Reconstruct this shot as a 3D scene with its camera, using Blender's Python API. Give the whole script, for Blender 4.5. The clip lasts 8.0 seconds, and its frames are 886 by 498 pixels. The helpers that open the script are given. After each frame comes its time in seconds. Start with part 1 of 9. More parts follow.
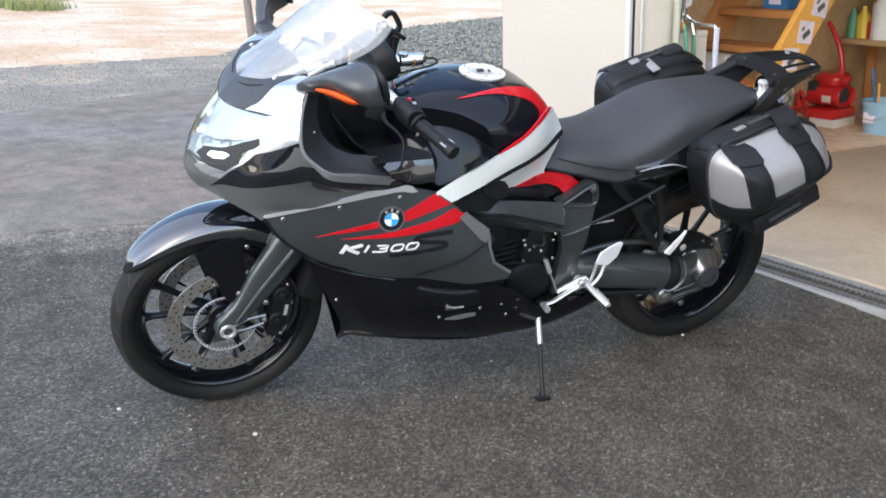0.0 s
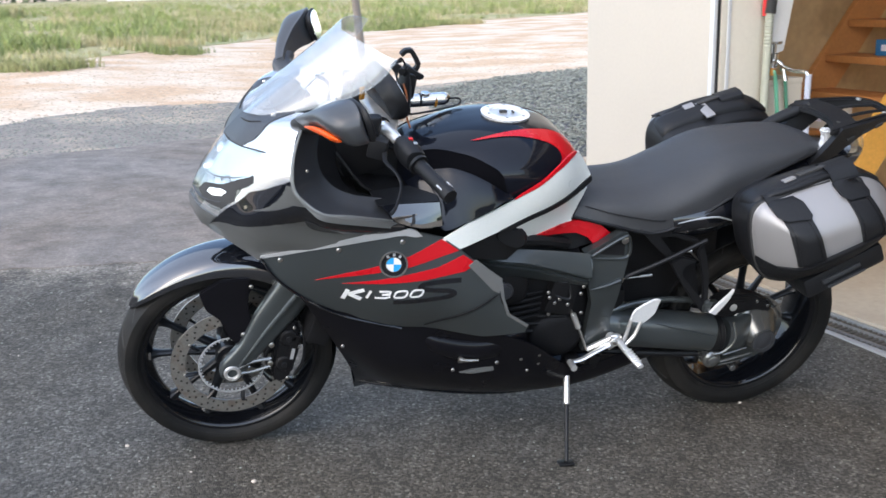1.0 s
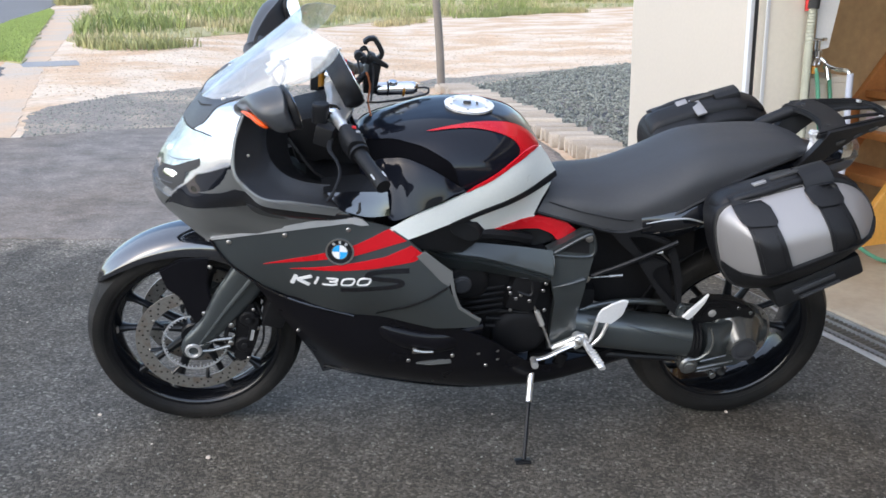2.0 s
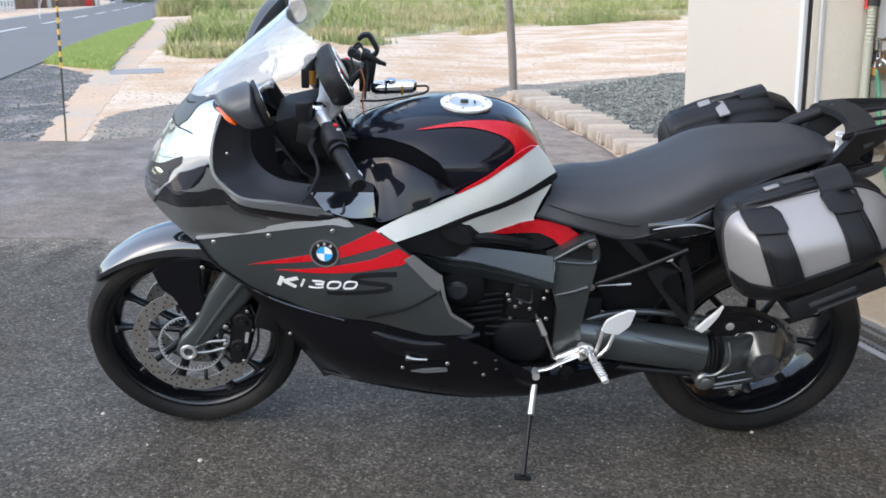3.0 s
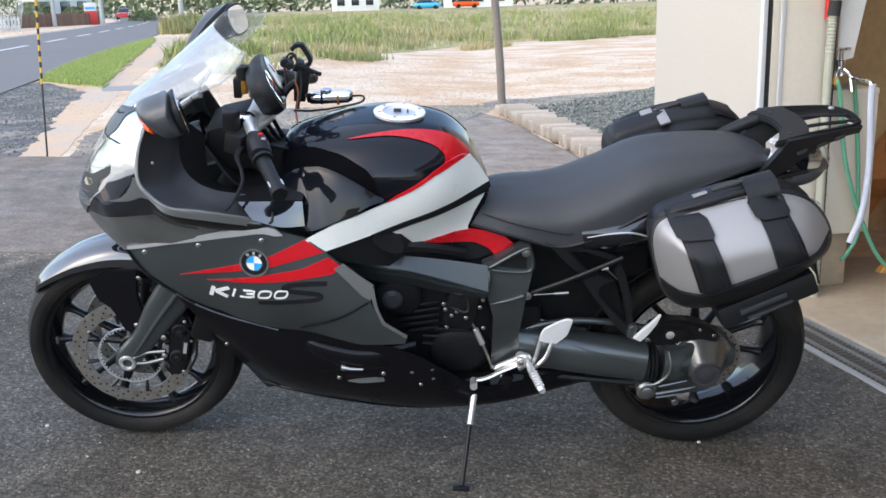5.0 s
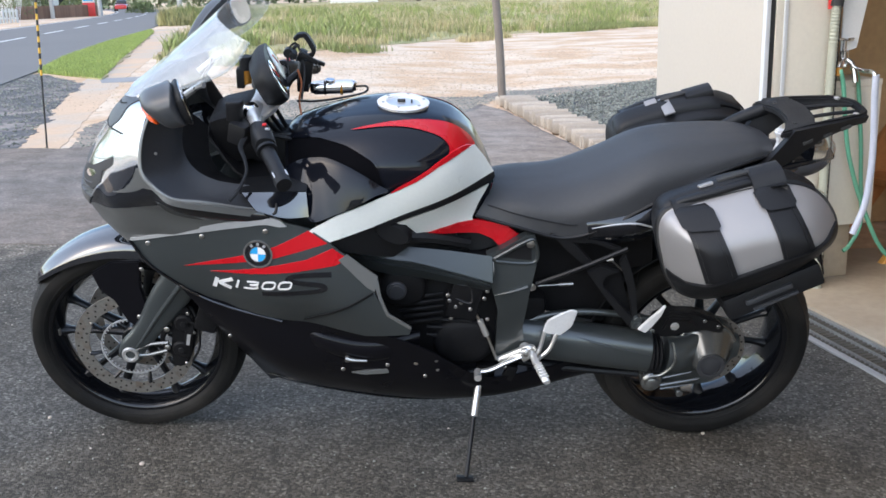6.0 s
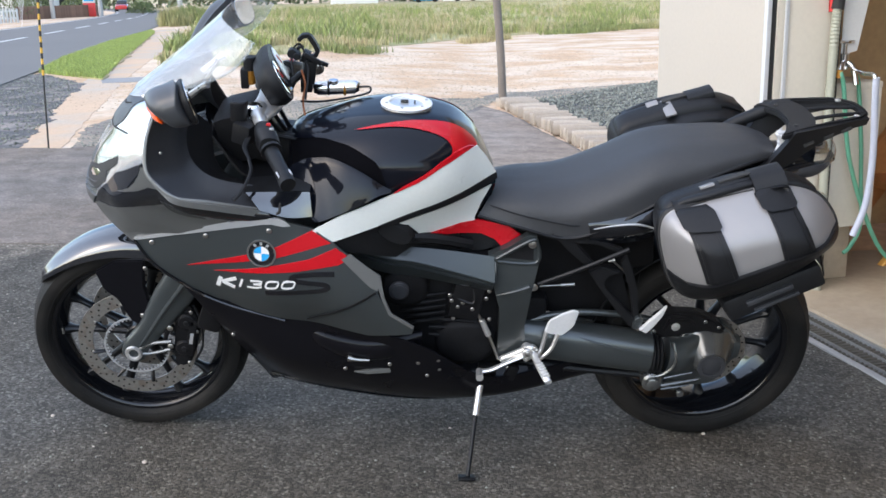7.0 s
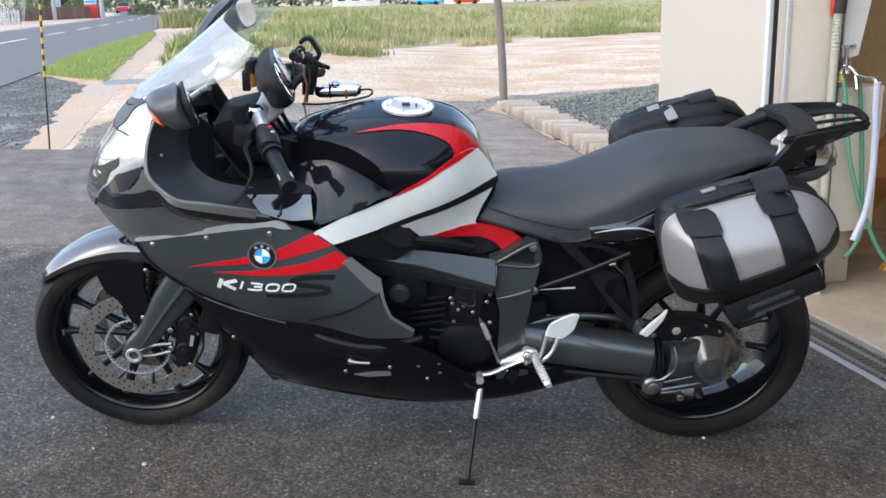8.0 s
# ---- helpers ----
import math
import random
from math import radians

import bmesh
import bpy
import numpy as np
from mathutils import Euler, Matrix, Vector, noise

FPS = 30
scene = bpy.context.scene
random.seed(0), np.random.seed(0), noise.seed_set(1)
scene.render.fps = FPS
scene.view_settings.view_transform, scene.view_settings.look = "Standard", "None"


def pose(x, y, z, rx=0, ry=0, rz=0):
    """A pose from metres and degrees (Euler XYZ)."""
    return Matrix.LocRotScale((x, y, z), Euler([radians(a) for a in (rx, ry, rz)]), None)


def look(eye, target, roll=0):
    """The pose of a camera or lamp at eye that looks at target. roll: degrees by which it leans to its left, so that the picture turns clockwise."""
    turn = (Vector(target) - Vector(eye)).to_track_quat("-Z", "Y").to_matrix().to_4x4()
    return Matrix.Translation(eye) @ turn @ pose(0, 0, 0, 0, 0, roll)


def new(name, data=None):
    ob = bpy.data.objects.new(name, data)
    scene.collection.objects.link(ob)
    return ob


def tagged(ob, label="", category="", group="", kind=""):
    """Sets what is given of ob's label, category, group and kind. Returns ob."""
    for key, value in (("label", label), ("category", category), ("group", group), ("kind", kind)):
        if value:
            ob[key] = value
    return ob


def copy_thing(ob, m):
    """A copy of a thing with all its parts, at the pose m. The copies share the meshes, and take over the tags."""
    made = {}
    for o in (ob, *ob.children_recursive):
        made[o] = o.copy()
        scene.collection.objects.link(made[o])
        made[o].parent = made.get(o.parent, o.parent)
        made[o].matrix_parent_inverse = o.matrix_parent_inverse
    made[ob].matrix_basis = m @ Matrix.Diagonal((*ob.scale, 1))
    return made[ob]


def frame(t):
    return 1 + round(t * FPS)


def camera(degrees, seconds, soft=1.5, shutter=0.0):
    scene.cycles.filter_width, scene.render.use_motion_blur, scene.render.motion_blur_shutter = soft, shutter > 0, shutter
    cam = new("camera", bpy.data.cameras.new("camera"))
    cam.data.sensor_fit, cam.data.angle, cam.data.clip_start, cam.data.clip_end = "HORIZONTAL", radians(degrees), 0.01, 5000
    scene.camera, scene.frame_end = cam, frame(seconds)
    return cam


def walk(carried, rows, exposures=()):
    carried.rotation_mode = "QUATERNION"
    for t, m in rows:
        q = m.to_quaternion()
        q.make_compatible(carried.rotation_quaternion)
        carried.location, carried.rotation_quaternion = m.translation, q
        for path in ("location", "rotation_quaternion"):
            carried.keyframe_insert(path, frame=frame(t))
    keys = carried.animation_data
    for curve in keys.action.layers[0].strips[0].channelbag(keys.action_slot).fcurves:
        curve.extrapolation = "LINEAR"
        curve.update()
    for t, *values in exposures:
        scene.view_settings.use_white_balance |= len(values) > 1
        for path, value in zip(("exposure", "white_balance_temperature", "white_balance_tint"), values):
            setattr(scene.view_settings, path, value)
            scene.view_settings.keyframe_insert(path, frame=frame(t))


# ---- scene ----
from mathutils import geometry

# The driveway is a plane that falls 3.4 degrees towards the garage and rises 1.7 degrees towards the field.
SLOPE = Matrix.Translation((2.3, 0, 0)) @ Matrix.Rotation(radians(1.7), 4, "X") @ Matrix.Rotation(radians(3.4), 4, "Y") @ Matrix.Translation((-2.3, 0, 0))
cam = camera(49.3, 8.0, 1.6, 0.35)
PATH = [
    (0, (-0.454, -2.659, 1.36), (0.31, -0.923, 0.725), 2.3),
    (0.5, (-0.276, -2.604, 1.341), (0.412, -0.817, 0.763), 3.3),
    (1, (-0.104, -2.639, 1.334), (0.407, -0.786, 0.78), 2.1),
    (1.5, (0.103, -2.743, 1.351), (0.474, -0.866, 0.77), 3.1),
    (2.8, (0.496, -2.621, 1.334), (0.661, -0.716, 0.746), 1.9),
    (3, (0.544, -2.641, 1.326), (0.652, -0.73, 0.748), 2.2),
    (3.5, (0.668, -2.712, 1.326), (0.718, -0.79, 0.776), 2.7),
    (4, (0.731, -2.713, 1.321), (0.769, -0.792, 0.764), 1.7),
    (4.5, (0.731, -2.669, 1.317), (0.821, -0.746, 0.775), 1.9),
    (6, (0.715, -2.641, 1.309), (0.812, -0.724, 0.746), 1.8),
    (6.5, (0.709, -2.64, 1.307), (0.808, -0.721, 0.752), 2.1),
    (7, (0.707, -2.653, 1.309), (0.805, -0.736, 0.749), 2.0),
    (7.5, (0.71, -2.652, 1.309), (0.803, -0.733, 0.753), 1.8),
    (8, (0.706, -2.652, 1.31), (0.803, -0.733, 0.755), 2.2),
]
EXPOSURES = [(0, 1.68), (1.5, 1.55), (3.5, 1.49), (8, 1.47)]
walk(cam, [(t, SLOPE @ look(eye, target, roll)) for t, eye, target, roll in PATH], EXPOSURES)

# ---- world and sun: a bright, hazy evening sky ----
world = bpy.data.worlds.new("sky")
world.use_nodes = True
scene.world = world
wn = world.node_tree.nodes
sky = wn.new("ShaderNodeTexSky")
sky.sky_type = "NISHITA"
sky.sun_disc = False
sky.sun_elevation = radians(38)
sky.sun_rotation = radians(-125)
sky.dust_density = 1.45
sky.air_density = 1.0
wn["Background"].inputs["Strength"].default_value = 0.15
world.node_tree.links.new(sky.outputs["Color"], wn["Background"].inputs["Color"])
sun_data = bpy.data.lights.new("sun", "SUN")
sun_data.energy = 0.65
sun_data.angle = radians(160)
sun_data.color = (1.0, 0.98, 0.95)
sun = new("sun", sun_data)
sun.matrix_world = look((-5.7, -4, 5.5), (0, 0, 0))


# ---- materials ----
def material(name, base, rough=0.5, metal=0.0, vary=0.12, scale=8.0, fine=120.0, bump=0.0, bump_scale=400.0, coat=0.0, second=None, amount=0.5,
             island=0.0, rough_vary=0.08, spec=0.5):
    """A principled surface with two scales of variation, an optional second colour in patches, and fine relief."""
    m = bpy.data.materials.new(name)
    m.use_nodes = True
    nt = m.node_tree
    n, l = nt.nodes, nt.links
    p = n["Principled BSDF"]
    tc = n.new("ShaderNodeTexCoord")
    big, small = n.new("ShaderNodeTexNoise"), n.new("ShaderNodeTexNoise")
    for node, s in ((big, scale), (small, fine)):
        node.inputs["Scale"].default_value = s
        node.inputs["Detail"].default_value = 5
        l.new(tc.outputs["Object"], node.inputs["Vector"])
    mix = n.new("ShaderNodeMix")
    mix.data_type = "RGBA"
    mix.blend_type = "MULTIPLY"
    mix.inputs["Factor"].default_value = 1.0
    ramp = n.new("ShaderNodeMapRange")
    ramp.inputs["From Min"].default_value, ramp.inputs["From Max"].default_value = 0.25, 0.75
    ramp.inputs["To Min"].default_value, ramp.inputs["To Max"].default_value = 1 - vary, 1 + vary
    half = n.new("ShaderNodeMath")
    half.operation = "ADD"
    l.new(big.outputs["Fac"], half.inputs[0])
    l.new(small.outputs["Fac"], half.inputs[1])
    mean = n.new("ShaderNodeMath")
    mean.operation = "MULTIPLY"
    mean.inputs[1].default_value = 0.5
    l.new(half.outputs[0], mean.inputs[0])
    l.new(mean.outputs[0], ramp.inputs["Value"])
    value = ramp.outputs["Result"]
    if island:
        info, add = n.new("ShaderNodeObjectInfo" if island > 0 else "ShaderNodeNewGeometry"), n.new("ShaderNodeMapRange")
        add.inputs["To Min"].default_value, add.inputs["To Max"].default_value = 1 - abs(island), 1 + abs(island)
        l.new(info.outputs["Random" if island > 0 else "Random Per Island"], add.inputs["Value"])
        times = n.new("ShaderNodeMath")
        times.operation = "MULTIPLY"
        l.new(value, times.inputs[0])
        l.new(add.outputs["Result"], times.inputs[1])
        value = times.outputs[0]
    mix.inputs["A"].default_value = (*base, 1)
    if second:
        patch, step = n.new("ShaderNodeMix"), n.new("ShaderNodeMapRange")
        patch.data_type = "RGBA"
        step.inputs["From Min"].default_value, step.inputs["From Max"].default_value = 0.62 - 0.35 * amount, 0.78 - 0.35 * amount
        l.new(big.outputs["Fac"], step.inputs["Value"])
        l.new(step.outputs["Result"], patch.inputs["Factor"])
        patch.inputs["A"].default_value, patch.inputs["B"].default_value = (*base, 1), (*second, 1)
        l.new(patch.outputs["Result"], mix.inputs["A"])
    l.new(value, mix.inputs["B"])
    l.new(mix.outputs["Result"], p.inputs["Base Color"])
    rr = n.new("ShaderNodeMapRange")
    rr.inputs["To Min"].default_value, rr.inputs["To Max"].default_value = max(rough - rough_vary, 0.0), min(rough + rough_vary, 1.0)
    l.new(big.outputs["Fac"], rr.inputs["Value"])
    l.new(rr.outputs["Result"], p.inputs["Roughness"])
    p.inputs["Metallic"].default_value = metal
    p.inputs["Coat Weight"].default_value = coat
    p.inputs["Coat Roughness"].default_value = 0.03
    p.inputs["Coat IOR"].default_value = 1.5 + 0.25 * (coat >= 1.0)
    p.inputs["Specular IOR Level"].default_value = spec
    if bump:
        grain, b = n.new("ShaderNodeTexNoise"), n.new("ShaderNodeBump")
        grain.inputs["Scale"].default_value, grain.inputs["Detail"].default_value = bump_scale, 4
        l.new(tc.outputs["Object"], grain.inputs["Vector"])
        b.inputs["Strength"].default_value, b.inputs["Distance"].default_value = bump, 0.004
        l.new(grain.outputs["Fac"], b.inputs["Height"])
        l.new(b.outputs["Normal"], p.inputs["Normal"])
    return m


GLOSS_BLACK = material("gloss black paint", (0.006, 0.007, 0.010), 0.3, 0, 0.2, coat=1.0, rough_vary=0.04, spec=0.05)
TANK_BLACK = material("deep black tank paint", (0.004, 0.005, 0.009), 0.3, 0, 0.2, coat=0.62, rough_vary=0.04, spec=0.05)
# Near-black without gloss, standing in for shade on the tank's flank.
RECESS_SHADE = material("black for recess shade", (0.004, 0.004, 0.005), 0.95, 0, 0.2, spec=0.02)
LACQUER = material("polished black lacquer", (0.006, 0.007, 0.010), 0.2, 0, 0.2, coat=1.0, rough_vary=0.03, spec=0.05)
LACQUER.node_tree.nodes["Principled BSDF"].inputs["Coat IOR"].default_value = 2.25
GRAPHITE = material("graphite metallic paint", (0.068, 0.079, 0.083), 0.34, 0.55, 0.06, fine=1500, coat=0.6)
SILVER_PAINT = material("light silver metallic paint", (0.62, 0.64, 0.66), 0.22, 0.75, 0.05, fine=1500, coat=1.0)
SILVER_LINE = material("silver edging", (0.52, 0.53, 0.54), 0.35, 0.5, 0.06)
PALE_GRAPHITE = material("pale graphite paint", (0.165, 0.17, 0.168), 0.4, 0.35, 0.06, fine=1500, coat=0.4)
WHITE_PAINT = material("light grey paint", (0.76, 0.78, 0.74), 0.3, 0.0, 0.04, coat=0.5)
RED_PAINT = material("red paint", (0.50, 0.006, 0.013), 0.28, 0, 0.06, coat=0.4, spec=0.3)
SATIN_GREY = material("satin grey paint", (0.085, 0.088, 0.087), 0.35, 0.0, 0.05, fine=900, coat=0.6)
MATT_BLACK = material("black moulded plastic", (0.0085, 0.009, 0.0105), 0.47, 0, 0.25, bump=0.12, bump_scale=900, spec=0.32)
DARK_GREY = material("dark grey moulded plastic", (0.034, 0.036, 0.041), 0.45, 0, 0.15, bump=0.1, bump_scale=900)
SEAT_VINYL = material("charcoal seat vinyl", (0.038, 0.040, 0.044), 0.52, 0, 0.14, scale=5, bump=0.25, bump_scale=700, spec=0.4)
RUBBER = material("tyre rubber", (0.008, 0.008, 0.008), 0.62, 0, 0.25, scale=6, bump=0.15, bump_scale=300, second=(0.017, 0.0155, 0.014), amount=0.5, spec=0.22)
RIM_BLACK = material("black cast rim", (0.004, 0.0045, 0.006), 0.22, 0, 0.15, coat=0.9, spec=0.1)
STEEL = material("brushed steel", (0.45, 0.44, 0.42), 0.38, 1.0, 0.12, fine=300)
DISC_STEEL = material("worn brake disc steel", (0.44, 0.43, 0.405), 0.42, 0.9, 0.25, scale=26, second=(0.33, 0.29, 0.25), amount=0.45)
SPOKE_BLACK = material("satin black cast spoke", (0.007, 0.008, 0.010), 0.38, 0, 0.2, coat=0.25, spec=0.3)
# Paler and less metallic than ALU, with mirrored sky in the colour.
SKY_ALU = material("satin aluminium paled as if sky-lit", (0.78, 0.79, 0.80), 0.46, 0.35, 0.08, fine=200)
ALU = material("cast aluminium", (0.80, 0.80, 0.79), 0.33, 0.8, 0.1, fine=200)
CAST = material("bare grey casting", (0.18, 0.187, 0.185), 0.24, 0.75, 0.14, scale=14, fine=200)
CHROME = material("chrome", (0.8, 0.8, 0.8), 0.07, 1.0, 0.03)
ENGINE = material("black engine casting", (0.010, 0.010, 0.011), 0.5, 0.1, 0.25, bump=0.3, bump_scale=350, spec=0.15)
CASE_SILVER = material("silver case lid", (0.315, 0.307, 0.307), 0.5, 0.5, 0.06, fine=900, coat=0.1)
ORANGE = material("orange lens", (0.72, 0.085, 0.004), 0.4, 0, 0.25, scale=60, coat=0.25, spec=0.2)
MIRROR_GREY = material("satin grey mirror shell", (0.042, 0.045, 0.050), 0.42, 0, 0.08, coat=0.2)
BELLY_BLACK = material("black lower fairing paint", (0.006, 0.006, 0.008), 0.3, 0, 0.2, coat=0.35, spec=0.05)
BRASS_YELLOW = material("yellow reservoir plastic", (0.36, 0.155, 0.012), 0.3, 0, 0.1, coat=0.5)
BLUE = material("blue enamel", (0.03, 0.36, 0.75), 0.25, 0, 0.03, coat=0.6)
WHITE = material("white enamel", (0.8, 0.8, 0.8), 0.3, 0, 0.03, coat=0.4)
MIRROR = material("mirror glass", (0.85, 0.87, 0.88), 0.02, 1.0, 0.0)
LENS_RED = material("red button", (0.6, 0.02, 0.02), 0.3)


def glass(name, tint, rough=0.0, mixed=0.75):
    """Thin clear sheet: mostly see-through, with a mirror-like gloss that grows at a slant."""
    m = bpy.data.materials.new(name)
    m.use_nodes = True
    n, l = m.node_tree.nodes, m.node_tree.links
    n.remove(n["Principled BSDF"])
    clear, gloss, veil = n.new("ShaderNodeBsdfTransparent"), n.new("ShaderNodeBsdfGlossy"), n.new("ShaderNodeBsdfDiffuse")
    clear.inputs["Color"].default_value = (*tint, 1)
    gloss.inputs["Roughness"].default_value = rough
    # Diffuse white veil paints the sky's pale sheen into the sheet.
    veil.inputs["Color"].default_value = (0.8, 0.82, 0.84, 1)
    face, a, b = n.new("ShaderNodeLayerWeight"), n.new("ShaderNodeMixShader"), n.new("ShaderNodeMixShader")
    face.inputs["Blend"].default_value = 0.5
    steep, fres = n.new("ShaderNodeMath"), n.new("ShaderNodeMath")
    steep.operation = "POWER"
    steep.inputs[1].default_value = 3.5
    fres.operation = "MULTIPLY_ADD"
    fres.inputs[1].default_value, fres.inputs[2].default_value = 0.75, 0.05
    l.new(face.outputs["Facing"], steep.inputs[0])
    l.new(steep.outputs[0], fres.inputs[0])
    a.inputs["Fac"].default_value = 1 - mixed
    l.new(clear.outputs[0], a.inputs[1])
    l.new(veil.outputs[0], a.inputs[2])
    l.new(fres.outputs[0], b.inputs["Fac"])
    l.new(a.outputs[0], b.inputs[1])
    l.new(gloss.outputs[0], b.inputs[2])
    l.new(b.outputs[0], n["Material Output"].inputs["Surface"])
    return m


SCREEN = glass("clear acrylic with painted sky veil", (0.95, 0.965, 0.97), 0.02, 0.84)
LENS = glass("clear lens", (0.92, 0.95, 0.95), 0.0, 0.95)


def aggregate(name, low, mid, high, scale, brown, fade=None):
    """Rolled asphalt: a dark binder with many small stones of different grey, worn patches and strong relief."""
    m = material(name, mid, 0.86, 0, 0.25, scale=0.9, fine=30, spec=0.3)
    n, l = m.node_tree.nodes, m.node_tree.links
    p = n["Principled BSDF"]
    tc = n.new("ShaderNodeTexCoord")
    stones, fine = n.new("ShaderNodeTexVoronoi"), n.new("ShaderNodeTexVoronoi")
    for node, k in ((stones, scale), (fine, scale * 2.3)):
        node.inputs["Scale"].default_value = k
        l.new(tc.outputs["Object"], node.inputs["Vector"])
    ramp = n.new("ShaderNodeValToRGB")
    e = ramp.color_ramp.elements
    e[0].position, e[0].color = 0.0, (*low, 1)
    e[1].position, e[1].color = 1.0, (*high, 1)
    for pos, c in ((0.35, low), (0.55, mid), (0.86, mid)):
        e.new(pos).color = (*c, 1)
    grey = n.new("ShaderNodeSeparateColor")
    l.new(stones.outputs["Color"], grey.inputs[0])
    l.new(grey.outputs[0], ramp.inputs["Fac"])
    big = n.new("ShaderNodeTexNoise")
    big.inputs["Scale"].default_value, big.inputs["Detail"].default_value = 0.55, 6
    l.new(tc.outputs["Object"], big.inputs["Vector"])
    stain, wear = n.new("ShaderNodeMix"), n.new("ShaderNodeMapRange")
    stain.data_type, stain.blend_type = "RGBA", "MULTIPLY"
    stain.inputs["B"].default_value = (*brown, 1)
    wear.inputs["From Min"].default_value, wear.inputs["From Max"].default_value = 0.38, 0.68
    l.new(big.outputs["Fac"], wear.inputs["Value"])
    l.new(wear.outputs["Result"], stain.inputs["Factor"])
    l.new(ramp.outputs["Color"], stain.inputs["A"])
    blotch, span, worn = n.new("ShaderNodeTexNoise"), n.new("ShaderNodeMapRange"), n.new("ShaderNodeMix")
    blotch.inputs["Scale"].default_value, blotch.inputs["Detail"].default_value, blotch.inputs["Roughness"].default_value = 5.5, 9, 0.68
    l.new(tc.outputs["Object"], blotch.inputs["Vector"])
    span.inputs["From Min"].default_value, span.inputs["From Max"].default_value = 0.3, 0.7
    span.inputs["To Min"].default_value, span.inputs["To Max"].default_value = 0.66, 1.36
    l.new(blotch.outputs["Fac"], span.inputs["Value"])
    worn.data_type, worn.blend_type = "RGBA", "MULTIPLY"
    worn.inputs["Factor"].default_value = 1.0
    l.new(stain.outputs["Result"], worn.inputs["A"])
    l.new(span.outputs["Result"], worn.inputs["B"])
    l.new(worn.outputs["Result"], p.inputs["Base Color"])
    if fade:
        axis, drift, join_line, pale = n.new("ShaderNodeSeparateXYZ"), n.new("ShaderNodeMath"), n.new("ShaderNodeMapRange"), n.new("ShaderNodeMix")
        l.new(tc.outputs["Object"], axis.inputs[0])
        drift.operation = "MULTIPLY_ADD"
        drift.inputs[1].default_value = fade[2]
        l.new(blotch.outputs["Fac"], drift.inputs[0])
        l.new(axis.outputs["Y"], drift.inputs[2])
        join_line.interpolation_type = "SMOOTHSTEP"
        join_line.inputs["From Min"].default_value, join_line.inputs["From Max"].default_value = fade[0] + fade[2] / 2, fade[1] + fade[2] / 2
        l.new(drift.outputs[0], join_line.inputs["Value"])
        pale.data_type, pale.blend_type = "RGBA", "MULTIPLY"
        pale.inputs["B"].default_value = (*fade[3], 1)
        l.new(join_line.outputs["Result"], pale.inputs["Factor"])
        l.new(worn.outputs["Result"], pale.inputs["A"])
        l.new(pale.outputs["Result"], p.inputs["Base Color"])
    both = n.new("ShaderNodeMath")
    both.operation = "ADD"
    l.new(stones.outputs["Distance"], both.inputs[0])
    l.new(fine.outputs["Distance"], both.inputs[1])
    b = n.new("ShaderNodeBump")
    b.invert = True
    b.inputs["Strength"].default_value, b.inputs["Distance"].default_value = 0.5, 0.004
    l.new(both.outputs[0], b.inputs["Height"])
    l.new(b.outputs["Normal"], p.inputs["Normal"])
    return m


# ---- shaping helpers ----
def curve(points, count):
    """A smooth line of so many points through the given ones."""
    p = np.array(points, float)
    if len(p) == 2:
        return p[0] + (p[1] - p[0]) * np.linspace(0, 1, count)[:, None]
    q = np.vstack([2 * p[0] - p[1], p, 2 * p[-1] - p[-2]])
    s = np.linspace(0, len(p) - 1, count)
    out = []
    for a in s:
        i = min(int(a), len(p) - 2)
        t = a - i
        p0, p1, p2, p3 = q[i:i + 4]
        out.append(0.5 * (2 * p1 + (p2 - p0) * t + (2 * p0 - 5 * p1 + 4 * p2 - p3) * t * t + (3 * p1 - p0 - 3 * p2 + p3) * t ** 3))
    return np.array(out)


def ring(points, count):
    """A smooth closed outline of so many points through the given ones."""
    p = list(points)
    fine = curve(p[-1:] + p + p[:2], (len(p) + 2) * 12 + 1)[12:12 * (len(p) + 1)]
    return fine[[int(k * len(fine) / count) for k in range(count)]]


def part(name, bm, mat, parent=None, label="", sharp=38, normals=True):
    """Links a bmesh as one mesh object under a thing or under a part."""
    if normals:
        bmesh.ops.recalc_face_normals(bm, faces=bm.faces)
    me = bpy.data.meshes.new(name)
    bm.to_mesh(me)
    bm.free()
    me.materials.append(mat)
    me.shade_smooth()
    me.set_sharp_from_angle(angle=radians(sharp))
    ob = new(name, me)
    ob.parent = parent
    if label:
        ob["label"] = label
    return ob


def thing(name, m, label, category, group="", kind=""):
    ob = new(name)
    ob.empty_display_size = 0.2
    ob.matrix_world = m
    return tagged(ob, label, category, group, kind)


def framed(outer, inner, lift, thick):
    """A flat frame between two outlines of (u, v), its top at the height lift(u, v)."""
    bm = bmesh.new()
    n = len(outer)
    rows = [[bm.verts.new((u, v, lift(u, v) - d)) for u, v in loop] for loop, d in ((outer, 0), (inner, 0), (inner, thick), (outer, thick))]
    for a in range(4):
        for i in range(n):
            j = (i + 1) % n
            bm.faces.new((rows[a][i], rows[a][j], rows[(a + 1) % 4][j], rows[(a + 1) % 4][i]))
    bmesh.ops.recalc_face_normals(bm, faces=bm.faces)
    sharp = [e for e in bm.edges if len(e.link_faces) == 2 and e.calc_face_angle(0) > 0.6]
    bmesh.ops.bevel(bm, geom=sharp, offset=thick * 0.25, segments=2, affect="EDGES")
    return bm


